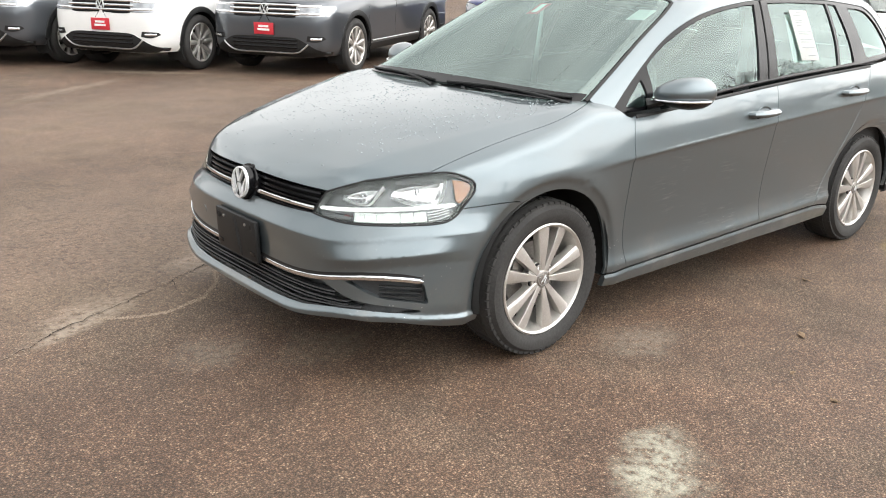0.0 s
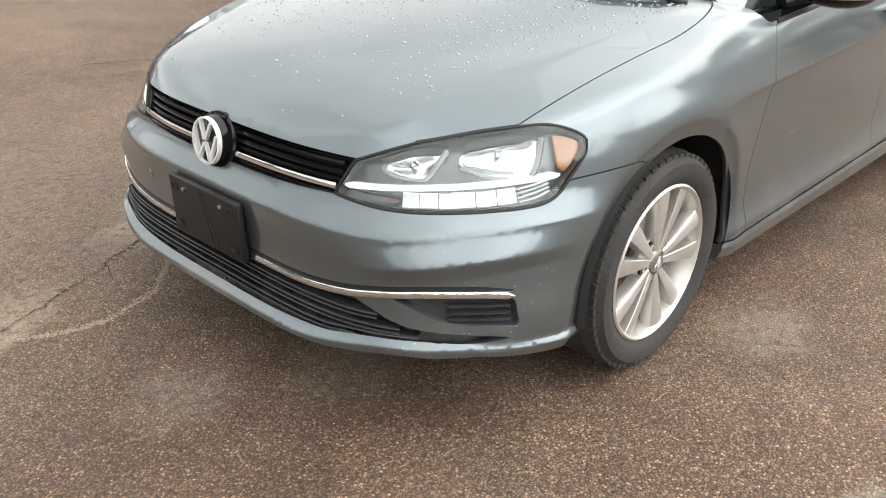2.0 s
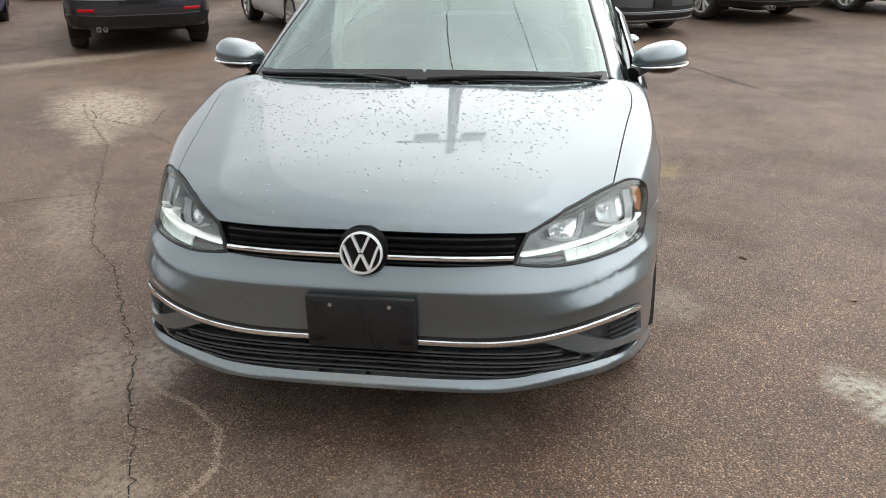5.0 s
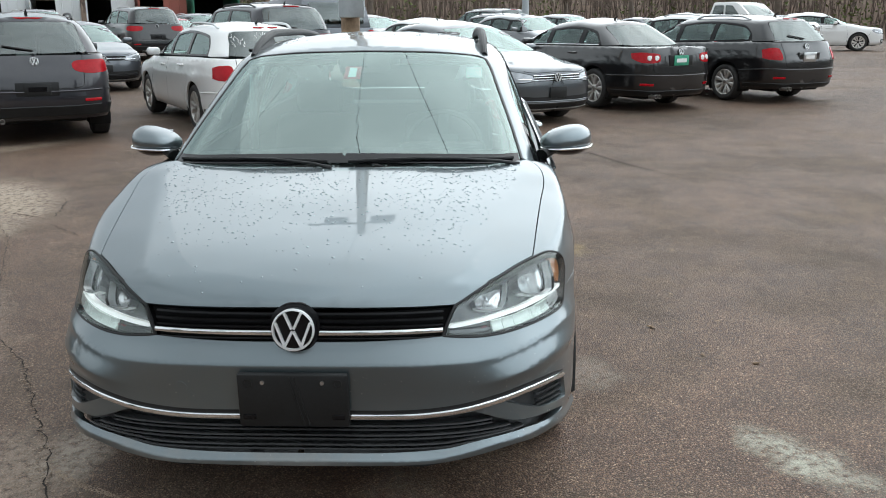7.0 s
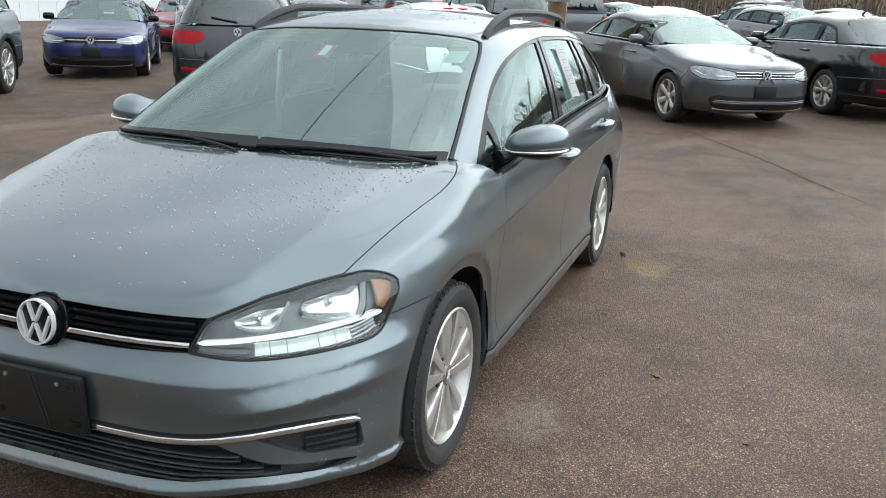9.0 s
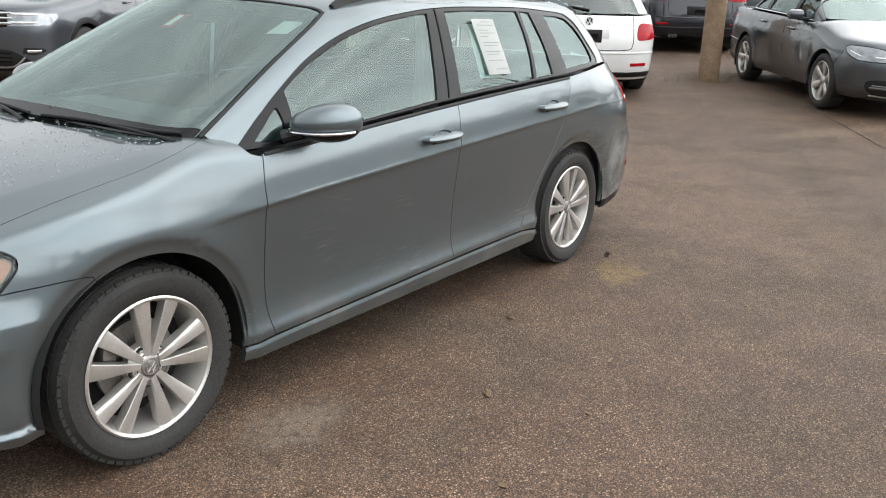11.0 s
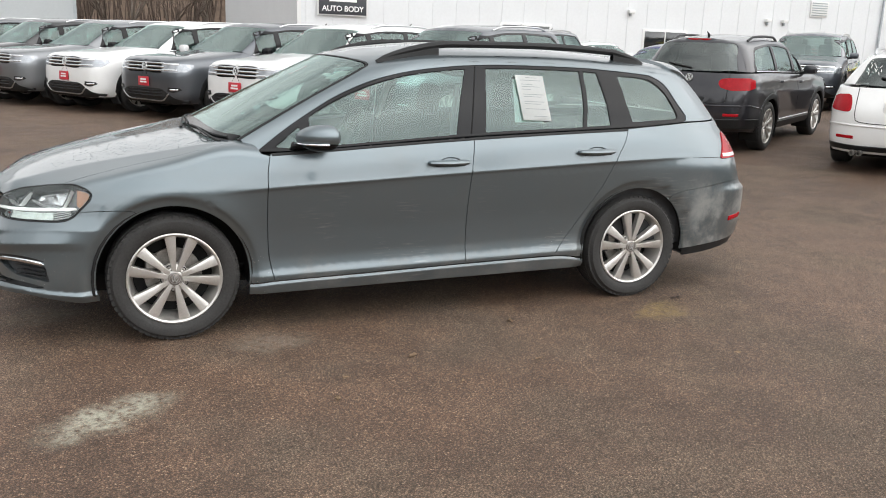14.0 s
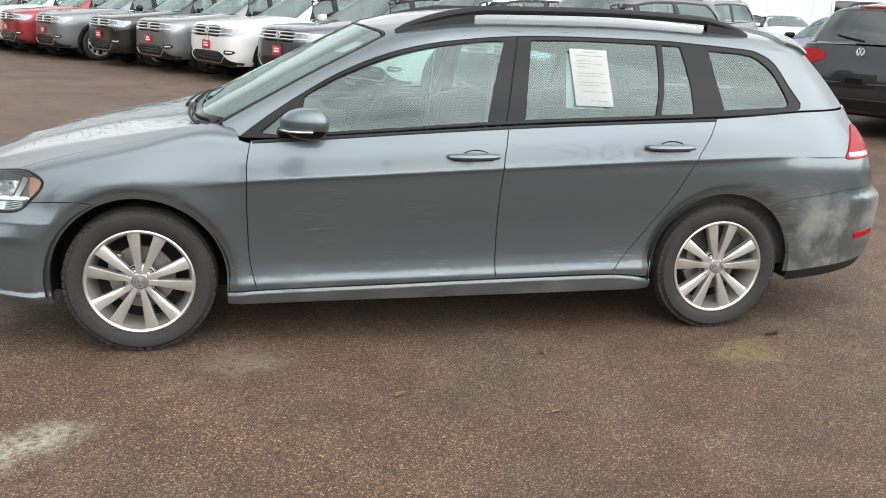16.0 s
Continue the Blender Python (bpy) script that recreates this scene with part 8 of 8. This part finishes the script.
part("downpipe", cyl(bmesh.new(), (32.0, -0.10, 0.05), (32.0, -0.10, 6.8), 0.06, seg=10), GALV, white)
sign = tagged(new("wall_sign"), "charcoal sign lettered AUTO BODY in white", "sign")
sign.location = (9.89, 29.90, 2.96)
part("border", boxed(0, 0, 0, 2.12, 0.05, 0.94, 0.01), FRAME, sign)
part("board", boxed(0, -0.03, 0, 2.00, 0.03, 0.84, 0.004), SIGN_DARK, sign)
part("name_bar", boxed(0.0, -0.05, 0.18, 1.16, 0.012, 0.20, 0.0), WHITE_MARK, sign)
fc_ = bpy.data.curves.new("lettering", "FONT")
fc_.body, fc_.size, fc_.extrude, fc_.align_x, fc_.align_y = "AUTO BODY", 0.30, 0.004, "CENTER", "CENTER"
fc_.offset = 0.006
lt = new("lettering", fc_)
lt.parent = sign
lt.matrix_basis = pose(0, -0.052, -0.20, 90, 0, 0)
fc_.materials.append(WHITE_MARK)
grey = shed("grey_building", "pale grey clad building behind the SUV row", -26.0, -0.1, 42.0, 54.0, -0.05, 6.0, GREYWALL, 0.9)
pane_window(grey, 21.7, 2.15 + 0.05, 0.95, 0.75, 1)
pane_window(grey, 12.0, 2.15 + 0.05, 1.4, 0.75, 2)
STEELBOX = {"white": mat("container_white", (0.62, 0.64, 0.65), 0.55, noise_scale=1.5, vary=0.12), "rust": mat("container_rust", (0.25, 0.075, 0.055), 0.6, noise_scale=1.5, vary=0.2), "green": mat("container_green", (0.03, 0.16, 0.10), 0.6, noise_scale=1.5, vary=0.2)}


def container(x, y, key, w=2.44, open_=False):
    c = tagged(new("shipping_container"), {"white": "white steel container standing at the lot's edge", "rust": "rust-red steel container standing at the lot's edge", "green": "green steel container standing at the lot's edge"}[key], "container", "containers at the lot's edge")
    c.matrix_basis = pose(x, y, 0.67, 0, 0, 24)
    h, L = 2.9, 6.0
    for s in (-1, 1):
        side_ = boxed(L / 2, s * (w / 2 - 0.03), h / 2, L, 0.05, h)
        for i in range(20):
            box(side_, 0.15 + i * 0.3, s * (w / 2), h / 2, 0.14, 0.05, h - 0.2)
        part("side_wall", side_, STEELBOX[key], c, smooth=False)
    part("roof", boxed(L / 2, 0, h - 0.03, L, w - 0.1, 0.06), STEELBOX[key], c, smooth=False)
    part("floor", boxed(L / 2, 0, 0.08, L, w - 0.1, 0.14), LINER, c, smooth=False)
    part("end_wall", boxed(L - 0.05, 0, h / 2, 0.06, w - 0.1, h - 0.2), LINER, c, smooth=False)
    if open_ is not True:
        for s in ((-1,) if open_ else (-1, 1)):
            d = boxed(0.02, s * w / 4, h / 2, 0.06, w / 2 - 0.08, h - 0.1)
            for dy in (-0.25, 0.25):
                cyl(d, (-0.03, s * w / 4 + dy, 0.1), (-0.03, s * w / 4 + dy, h - 0.1), 0.02, seg=8)
            part("door", d, STEELBOX[key], c, smooth=False)


for x, y, key, op in ((44, 25.1, "white", False), (44, 22.1, "white", "half"), (44, 19.05, "white", "half"), (44, 16.2, "rust", "half"), (44.4, 13.4, "green", True)):
    container(x, y, key, open_=op)

# ---- woods ----
BARK = mat("grey_bark", (0.13, 0.105, 0.085), 0.9, noise_scale=5, vary=0.35, bump=0.3)
TWIG = mat("bare_twigs", (0.12, 0.088, 0.07), 0.9, noise_scale=3, vary=0.3)
BANK = mat("leaf_litter", (0.125, 0.085, 0.06), 0.95, noise_scale=1.2, vary=0.45, bump=0.4, fine=30)
BUSH = mat("spring_leaves", (0.105, 0.125, 0.035), 0.8, noise_scale=2, vary=0.4)
PINE = mat("evergreen", (0.030, 0.055, 0.028), 0.8, noise_scale=2, vary=0.4)


def limb(co, fc, p, q, r0, r1, sides):
    d = (q - p).normalized()
    u = d.orthogonal().normalized()
    v = d.cross(u)
    k = len(co)
    for c, r in ((p, r0), (q, r1)):
        co += [tuple(c + u * r * math.cos(6.2832 * i / sides) + v * r * math.sin(6.2832 * i / sides)) for i in range(sides)]
    fc += [(k + i, k + (i + 1) % sides, k + sides + (i + 1) % sides, k + sides + i) for i in range(sides)]


def tree_mesh(seed, height):
    rng = random.Random(seed)
    tco, tfc, cco, cfc = [], [], [], []

    def grow(p, d, length, r, depth):
        q = p
        for s in range(2):
            e = q + d * length / 2
            limb(*((tco, tfc) if depth < 2 else (cco, cfc)), q, e, r * (1 - 0.15 * s), r * (0.85 - 0.15 * s), 7 if depth < 2 else 3)
            q, d = e, (d + Vector((rng.gauss(0, 0.10), rng.gauss(0, 0.10), 0.05))).normalized()
        if depth == 5:
            return
        for _ in range(rng.choice((2, 3, 3)) if depth else 4):
            a = rng.uniform(0, 6.2832)
            t = rng.uniform(0.35, 0.85)
            nd = (d + t * Vector((math.cos(a), math.sin(a), rng.uniform(-0.1, 0.35)))).normalized()
            grow(q - d * rng.uniform(0, length * 0.3), nd, length * rng.uniform(0.62, 0.82), r * 0.55, depth + 1)
    grow(Vector((0, 0, -0.2)), Vector((0, 0, 1)), height * 0.27, height * 0.016, 0)
    out = []
    for nm, co, fc in (("trunk", tco, tfc), ("crown", cco, cfc)):
        me = bpy.data.meshes.new(nm)
        me.from_pydata(co, [], fc)
        me.shade_smooth()
        out.append(me)
    return out


TREES = [tree_mesh(21, 15), tree_mesh(22, 13), tree_mesh(23, 17)]


def bare_tree(x, y, k, turn, s):
    t = tagged(new("bare_tree"), "tall leafless tree at the lot's edge", "tree", "bare trees")
    t.matrix_basis = pose(x, y, float(max(fall(x, y), -3.0)), 0, 0, turn) @ Matrix.Scale(s, 4)
    for me, m in zip(TREES[k % 3], (BARK, TWIG)):
        obj(me.name.split(".")[0], me, m, t)


rng = random.Random(77)
for i in range(9):
    bare_tree(44 + rng.uniform(0, 16), -20 - i * 3.4 + rng.uniform(-2, 2), i, rng.uniform(0, 360), rng.uniform(0.8, 1.15))
for i in range(9):
    bare_tree(64 + rng.uniform(-2, 5), -12 + i * 6.0 + rng.uniform(-2, 2), i, rng.uniform(0, 360), rng.uniform(0.7, 1.0))
for i in range(8):
    bare_tree(-2 + i * 2.1 + rng.uniform(-1, 1), 58 + rng.uniform(-2, 8), i, rng.uniform(0, 360), rng.uniform(0.6, 0.9))
# unseen trees behind the camera, added to darken what the cars mirror
for i in range(22):
    a = radians(132 + 162 * i / 21)
    bare_tree(4 + rng.uniform(44, 60) * math.cos(a), rng.uniform(44, 60) * math.sin(a), i, rng.uniform(0, 360), rng.uniform(0.8, 1.2))


def pine_mesh(seed, h):
    """A spruce: a straight stem under whorls of drooping, ragged branches."""
    rg = random.Random(seed)
    tc_, tf_, cc_, cf_ = [], [], [], []
    limb(tc_, tf_, Vector((0, 0, -0.3)), Vector((0, 0, h)), h * 0.016, 0.02, 7)
    z = h * 0.10
    while z < h * 0.98:
        reach = (h - z) * 0.27 + 0.25
        for _ in range(9):
            a = rg.uniform(0, 6.2832)
            d = Vector((math.cos(a), math.sin(a), 0))
            side_ = Vector((-d.y, d.x, 0))
            ln_ = reach * rg.uniform(0.7, 1.1)
            for t_ in (0.25, 0.5, 0.75, 1.0):
                c = Vector((0, 0, z)) + d * ln_ * t_ - Vector((0, 0, 0.30 * ln_ * t_ * t_))
                w_ = 0.30 * reach * (1.25 - t_) + 0.10
                k = len(cc_)
                cc_ += [tuple(c + side_ * w_ * rg.uniform(0.7, 1.3) - Vector((0, 0, rg.uniform(0.1, 0.4)))), tuple(c - side_ * w_ * rg.uniform(0.7, 1.3) - Vector((0, 0, rg.uniform(0.1, 0.4)))), tuple(c - d * ln_ * 0.3 + Vector((0, 0, 0.12)))]
                cf_.append((k, k + 1, k + 2))
        z += h * 0.034
    made = []
    for nm, co_, fc_2 in (("trunk", tc_, tf_), ("crown", cc_, cf_)):
        me_ = bpy.data.meshes.new(nm)
        me_.from_pydata(co_, [], fc_2)
        made.append(me_)
    return made


PINES = [pine_mesh(31, 13), pine_mesh(32, 11)]
# these spruces stand out of view and only shape the reflections
for i in range(20):
    a = radians(140 + 150 * i / 19 + rng.uniform(-3, 3))
    d_ = rng.uniform(40, 52)
    x, y = 4 + d_ * math.cos(a), d_ * math.sin(a)
    t = tagged(new("spruce"), "dark green spruce out of view, added for reflections", "tree", "spruces")
    t.matrix_basis = pose(x, y, float(max(fall(x, y), -3.0)), 0, 0, rng.uniform(0, 360)) @ Matrix.Scale(rng.uniform(0.75, 1.1), 4)
    for me, m in zip(PINES[i % 2], (BARK, PINE)):
        obj(me.name.split(".")[0], me, m, t)
bank = bmesh.new()
grid = []
for j in range(14):
    row = []
    for i in range(200):
        # the bank's arc past about 126 degrees is unseen, added for reflections
        a = radians(-62 + 360 * i / 199)
        rr = 60 + j * 3.2
        x, y = 4 + rr * math.cos(a) * 1.12, rr * math.sin(a)
        z = 0.2 + (0.9 * j + 1.4 * noise.noise(Vector((x * 0.08, y * 0.08, 3)))) * min(1, j / 3)
        row.append(bank.verts.new((x, y, z)))
    grid.append(row)
for a, b in zip(grid, grid[1:]):
    for i in range(199):
        bank.faces.new((a[i], a[i + 1], b[i + 1], b[i]))
tagged(part("wooded_bank", bank, BANK, None), "brown leaf-covered bank behind the lot", "bank", kind="structure")
sc, sf, gc, gf = [], [], [], []
rng = random.Random(78)
for i in range(9000):
    # stems from 5200 on are out of view, added for reflections
    a = radians(rng.uniform(-60, 126) if i < 5200 else rng.uniform(126, 300))
    rr = rng.uniform(58, 84)
    x, y = 4 + rr * math.cos(a) * 1.12, rr * math.sin(a)
    z = 0.2 + 0.28 * (rr - 60)
    h = rng.uniform(2.5, 9)
    p = Vector((x, y, z - 0.3))
    lean = Vector((rng.gauss(0, 0.12), rng.gauss(0, 0.12), 1)).normalized()
    limb(sc, sf, p, p + lean * h, 0.02 + 0.007 * h, 0.012, 3)
    for _ in range(4):
        t = rng.uniform(0.3, 0.9)
        d = (lean + Vector((rng.gauss(0, 0.6), rng.gauss(0, 0.6), 0.2))).normalized()
        limb(sc, sf, p + lean * h * t, p + lean * h * t + d * h * 0.28, 0.016, 0.006, 3)
me = bpy.data.meshes.new("underwood")
me.from_pydata(sc, [], sf)
tagged(obj("underwood", me, TWIG), "dense leafless brushwood on the bank", "brush", kind="stuff")
for i in range(20000):
    a = radians(rng.choice((rng.uniform(14, 27), rng.uniform(-30, 8))))
    rr = rng.uniform(58, 66)
    x, y = 4 + rr * math.cos(a) * 1.12 + rng.gauss(0, 0.6), rr * math.sin(a) + rng.gauss(0, 0.6)
    if noise.noise(Vector((x * 0.25, y * 0.25, 8))) < 0.05:
        continue
    c = Vector((x, y, 0.0 + abs(rng.gauss(1.5, 2.4))))
    k = len(gc)
    for _ in range(4):
        gc.append(tuple(c + Vector((rng.gauss(0, 0.10), rng.gauss(0, 0.10), rng.gauss(0, 0.09)))))
    gf += [(k, k + 1, k + 2), (k + 1, k + 2, k + 3)]
me = bpy.data.meshes.new("budding_bushes")
me.from_pydata(gc, [], gf)
tagged(obj("budding_bushes", me, BUSH), "yellow-green budding bushes at the lot's far edge", "bushes", kind="stuff")

# ---- far rows of parked cars ----
PAINTS = [(SILVER_PAINT, "silver grey"), (WHITE_PAINT, "white"), (BLACK_PAINT, "black"), (CHARCOAL_PAINT, "slate grey"), (DARK_PAINT, "dark charcoal"), (SILVER_PAINT, "silver"), (WHITE_PAINT, "white")]
rng = random.Random(9)


def far(kind, k, x, y, h):
    col, word = PAINTS[k % len(PAINTS)] if isinstance(k, int) else k
    parked(kind, col, f"{word} {'SUV' if 'suv' in kind else kind} parked in a far row", x, y, *h, "pale" if kind in ("estate", "hatch") else "", distant=True)


far("sedan", (WHITE_PAINT, "white"), 17.0, -0.4, HA)
for i, kind in enumerate(("sedan", "hatch", "sedan", "estate", "sedan", "hatch", "sedan")):
    far(kind, i, 26.5 + 1.32 * (i - 2) + 0.2, 4.6 - 2.4 * (i - 1), HA if i % 3 else HB)
for i, kind in enumerate(("compact_suv", "sedan", "hatch", "sedan", "suv", "sedan", "estate", "sedan")):
    far(kind, i + 3, 35 + 1.32 * (i - 2), 7.6 - 2.5 * (i - 1), HB if i % 3 else HA)
far("sedan", (WHITE_PAINT, "white"), 30.9, -15.0, (-0.30, -0.95))
far("hatch", (RED_PAINT, "red"), 17.2, 12.9, HA)
far("estate", (WHITE_PAINT, "white"), 21.4, -4.9, HB)
far("hatch", (SILVER_PAINT, "silver grey"), 23.2, -2.9, HA)
far("hatch", (YELLOW_PAINT, "yellow"), 33.5, 21.6, HA)
far("suv", (RED_PAINT, "red"), 37.5, 14.6, HA)
far("suv", (CHARCOAL_PAINT, "slate grey"), 29.5, 15.5, HA)
far("sedan", (RED_PAINT, "dark red"), 31.5, 10.8, HA)
far("hatch", (SILVER_PAINT, "silver grey"), 33.0, 8.2, HA)
far("hatch", (TEAL_PAINT, "pale teal"), 12.4, 18.2, (-0.35, -0.94))
far("hatch", (WHITE_PAINT, "white"), 17.4, 21.4, (-0.2, -0.98))
far("suv", (SILVER_PAINT, "silver grey"), 9.2, 14.4, HA)


def slab(profile, y0, y1, inset=0.0):
    """A side profile (x, z) drawn out across a width, its upper edge drawn in by inset."""
    bm = bmesh.new()
    zs = [p[1] for p in profile]
    lo_, hi_ = min(zs), max(zs)
    rows_ = []
    for y, s in ((y0, 1), (y1, -1)):
        rows_.append([bm.verts.new((x, y + s * inset * (z - lo_) / (hi_ - lo_), z)) for x, z in profile])
    bm.faces.new(rows_[0])
    bm.faces.new(rows_[1][::-1])
    k = len(profile)
    for i in range(k):
        bm.faces.new((rows_[0][i], rows_[1][i], rows_[1][(i + 1) % k], rows_[0][(i + 1) % k]))
    bmesh.ops.recalc_face_normals(bm, faces=bm.faces)
    bmesh.ops.bevel(bm, geom=bm.edges[:], offset=0.025, segments=2, affect="EDGES", profile=0.5, clamp_overlap=True)
    return bm


def pickup(x, y, h, colour, label, canopy):
    """A pickup truck: front axle over (x, y), nose along h."""
    t = tagged(new("pickup_truck"), label, "truck", "cars parked in the lot")
    zz = float(fall(x, y))
    t.matrix_basis = Matrix.Translation((x, y, zz)) @ Euler((0, 0, math.atan2(-h[1], -h[0]))).to_matrix().to_4x4()
    wb, r, hw = 3.5, 0.38, 0.95
    arch1, arch2 = arc(0, r, 0.47, 190, -10, 12), arc(wb, r, 0.47, 190, -10, 12)
    for s in (-1, 1):
        part("body_side", slab([(-0.92, 0.5), (-0.94, 0.95), (-0.80, 1.06), (0.55, 1.14), (4.55, 1.14), (4.55, 0.55)] + [(a, b) for a, b in arch2[::-1]] + [(a, b) for a, b in arch1[::-1]], s * hw, s * (hw - 0.10)), colour, t)
    part("bonnet", slab([(-0.88, 0.95), (-0.80, 1.08), (0.55, 1.17), (0.55, 1.0)], -hw + 0.06, hw - 0.06), colour, t)
    part("front_end", boxed(-0.86, 0, 0.78, 0.14, 1.72, 0.42, 0.04), colour, t)
    part("grille", boxed(-0.94, 0, 0.86, 0.04, 1.0, 0.26, 0.03), GLOSS_BLACK, t)
    for z in (0.80, 0.86, 0.92):
        part("grille_bar", boxed(-0.965, 0, z, 0.02, 0.92, 0.018, 0.005), CHROME, t)
    part("front_bumper", boxed(-0.98, 0, 0.56, 0.20, 1.84, 0.24, 0.05), SATIN, t)
    part("rear_bumper", boxed(4.68, 0, 0.58, 0.20, 1.84, 0.20, 0.04), CHROME, t)
    part("tailgate", boxed(4.53, 0, 0.86, 0.08, 1.70, 0.56, 0.02), colour, t)
    part("bed_floor", boxed(3.3, 0, 0.62, 2.6, 1.7, 0.06, 0.01), LINER, t)
    part("chassis", boxed(1.8, 0, 0.42, 4.9, 0.9, 0.2, 0.02), LINER, t)
    part("cab", slab([(0.45, 1.12), (1.15, 1.72), (1.35, 1.78), (2.15, 1.78), (2.35, 1.12)], -hw + 0.03, hw - 0.03, 0.13), colour, t)
    for s in (-1, 1):
        part("headlamp", boxed(-0.92, s * 0.72, 0.88, 0.10, 0.34, 0.20, 0.03), REFLECTOR, t)
        part("tail_light", boxed(4.56, s * 0.88, 0.88, 0.06, 0.12, 0.40, 0.01), RED_LENS, t)
        part("wing_mirror", boxed(0.85, s * 1.07, 1.25, 0.10, 0.20, 0.22, 0.04), GLOSS_BLACK, t)
        part("side_window", slab([(0.95, 1.20), (1.35, 1.66), (1.62, 1.68), (1.62, 1.20)], s * (hw - 0.075), s * (hw - 0.065), 0.0), DARK_GLASS, t)
        part("side_window", slab([(1.70, 1.20), (1.70, 1.68), (2.05, 1.68), (2.20, 1.20)], s * (hw - 0.075), s * (hw - 0.065), 0.0), DARK_GLASS, t)
        for wx in (0, wb):
            wheel(t, wx, s * 0.83, r, r * 0.64, 0.24, ("pickup", 6, True), 20 * wx, spokes=6, pairs=False, detail=False, far=True)
    ws_ = slab([(0.58, 1.19), (1.12, 1.66), (1.10, 1.68), (0.55, 1.21)], -0.80, 0.80, 0.08)
    part("windscreen", ws_, DARK_GLASS, t)
    if canopy:
        can = new("bed_canopy")
        can.parent = t
        part("shell", slab([(2.38, 1.14), (2.42, 1.74), (2.6, 1.80), (4.38, 1.80), (4.50, 1.14)], -hw + 0.02, hw - 0.02, 0.12), colour, can)
        part("rear_glass", slab([(4.515, 1.22), (4.428, 1.70), (4.443, 1.70), (4.53, 1.22)], -0.72, 0.72, 0.05), DARK_GLASS, can)
        for s in (-1, 1):
            for a, b in ((2.55, 3.10), (3.16, 3.66), (3.72, 4.30)):
                part("canopy_window", boxed((a + b) / 2, s * (hw - 0.065), 1.46, b - a, 0.03, 0.34, 0.01, Euler((s * radians(10), 0, 0))), DARK_GLASS, can)
        for s in (-1, 1):
            part("roof_bar", tube(bmesh.new(), [(2.6, s * 0.72, 1.80), (2.7, s * 0.72, 1.85), (4.2, s * 0.72, 1.85), (4.3, s * 0.72, 1.80)], 0.015, 8), PLASTIC, can)
    return t


pickup(21.0, 5.4, HB, CHARCOAL_PAINT, "dark grey pickup truck with a windowed bed canopy", True)
pickup(27.6, -11.0, (-0.75, -0.66), WHITE_PAINT, "white pickup truck with a chrome grille", False)
far("suv", (BLACK_PAINT, "black"), 29.0, 12.4, HB)
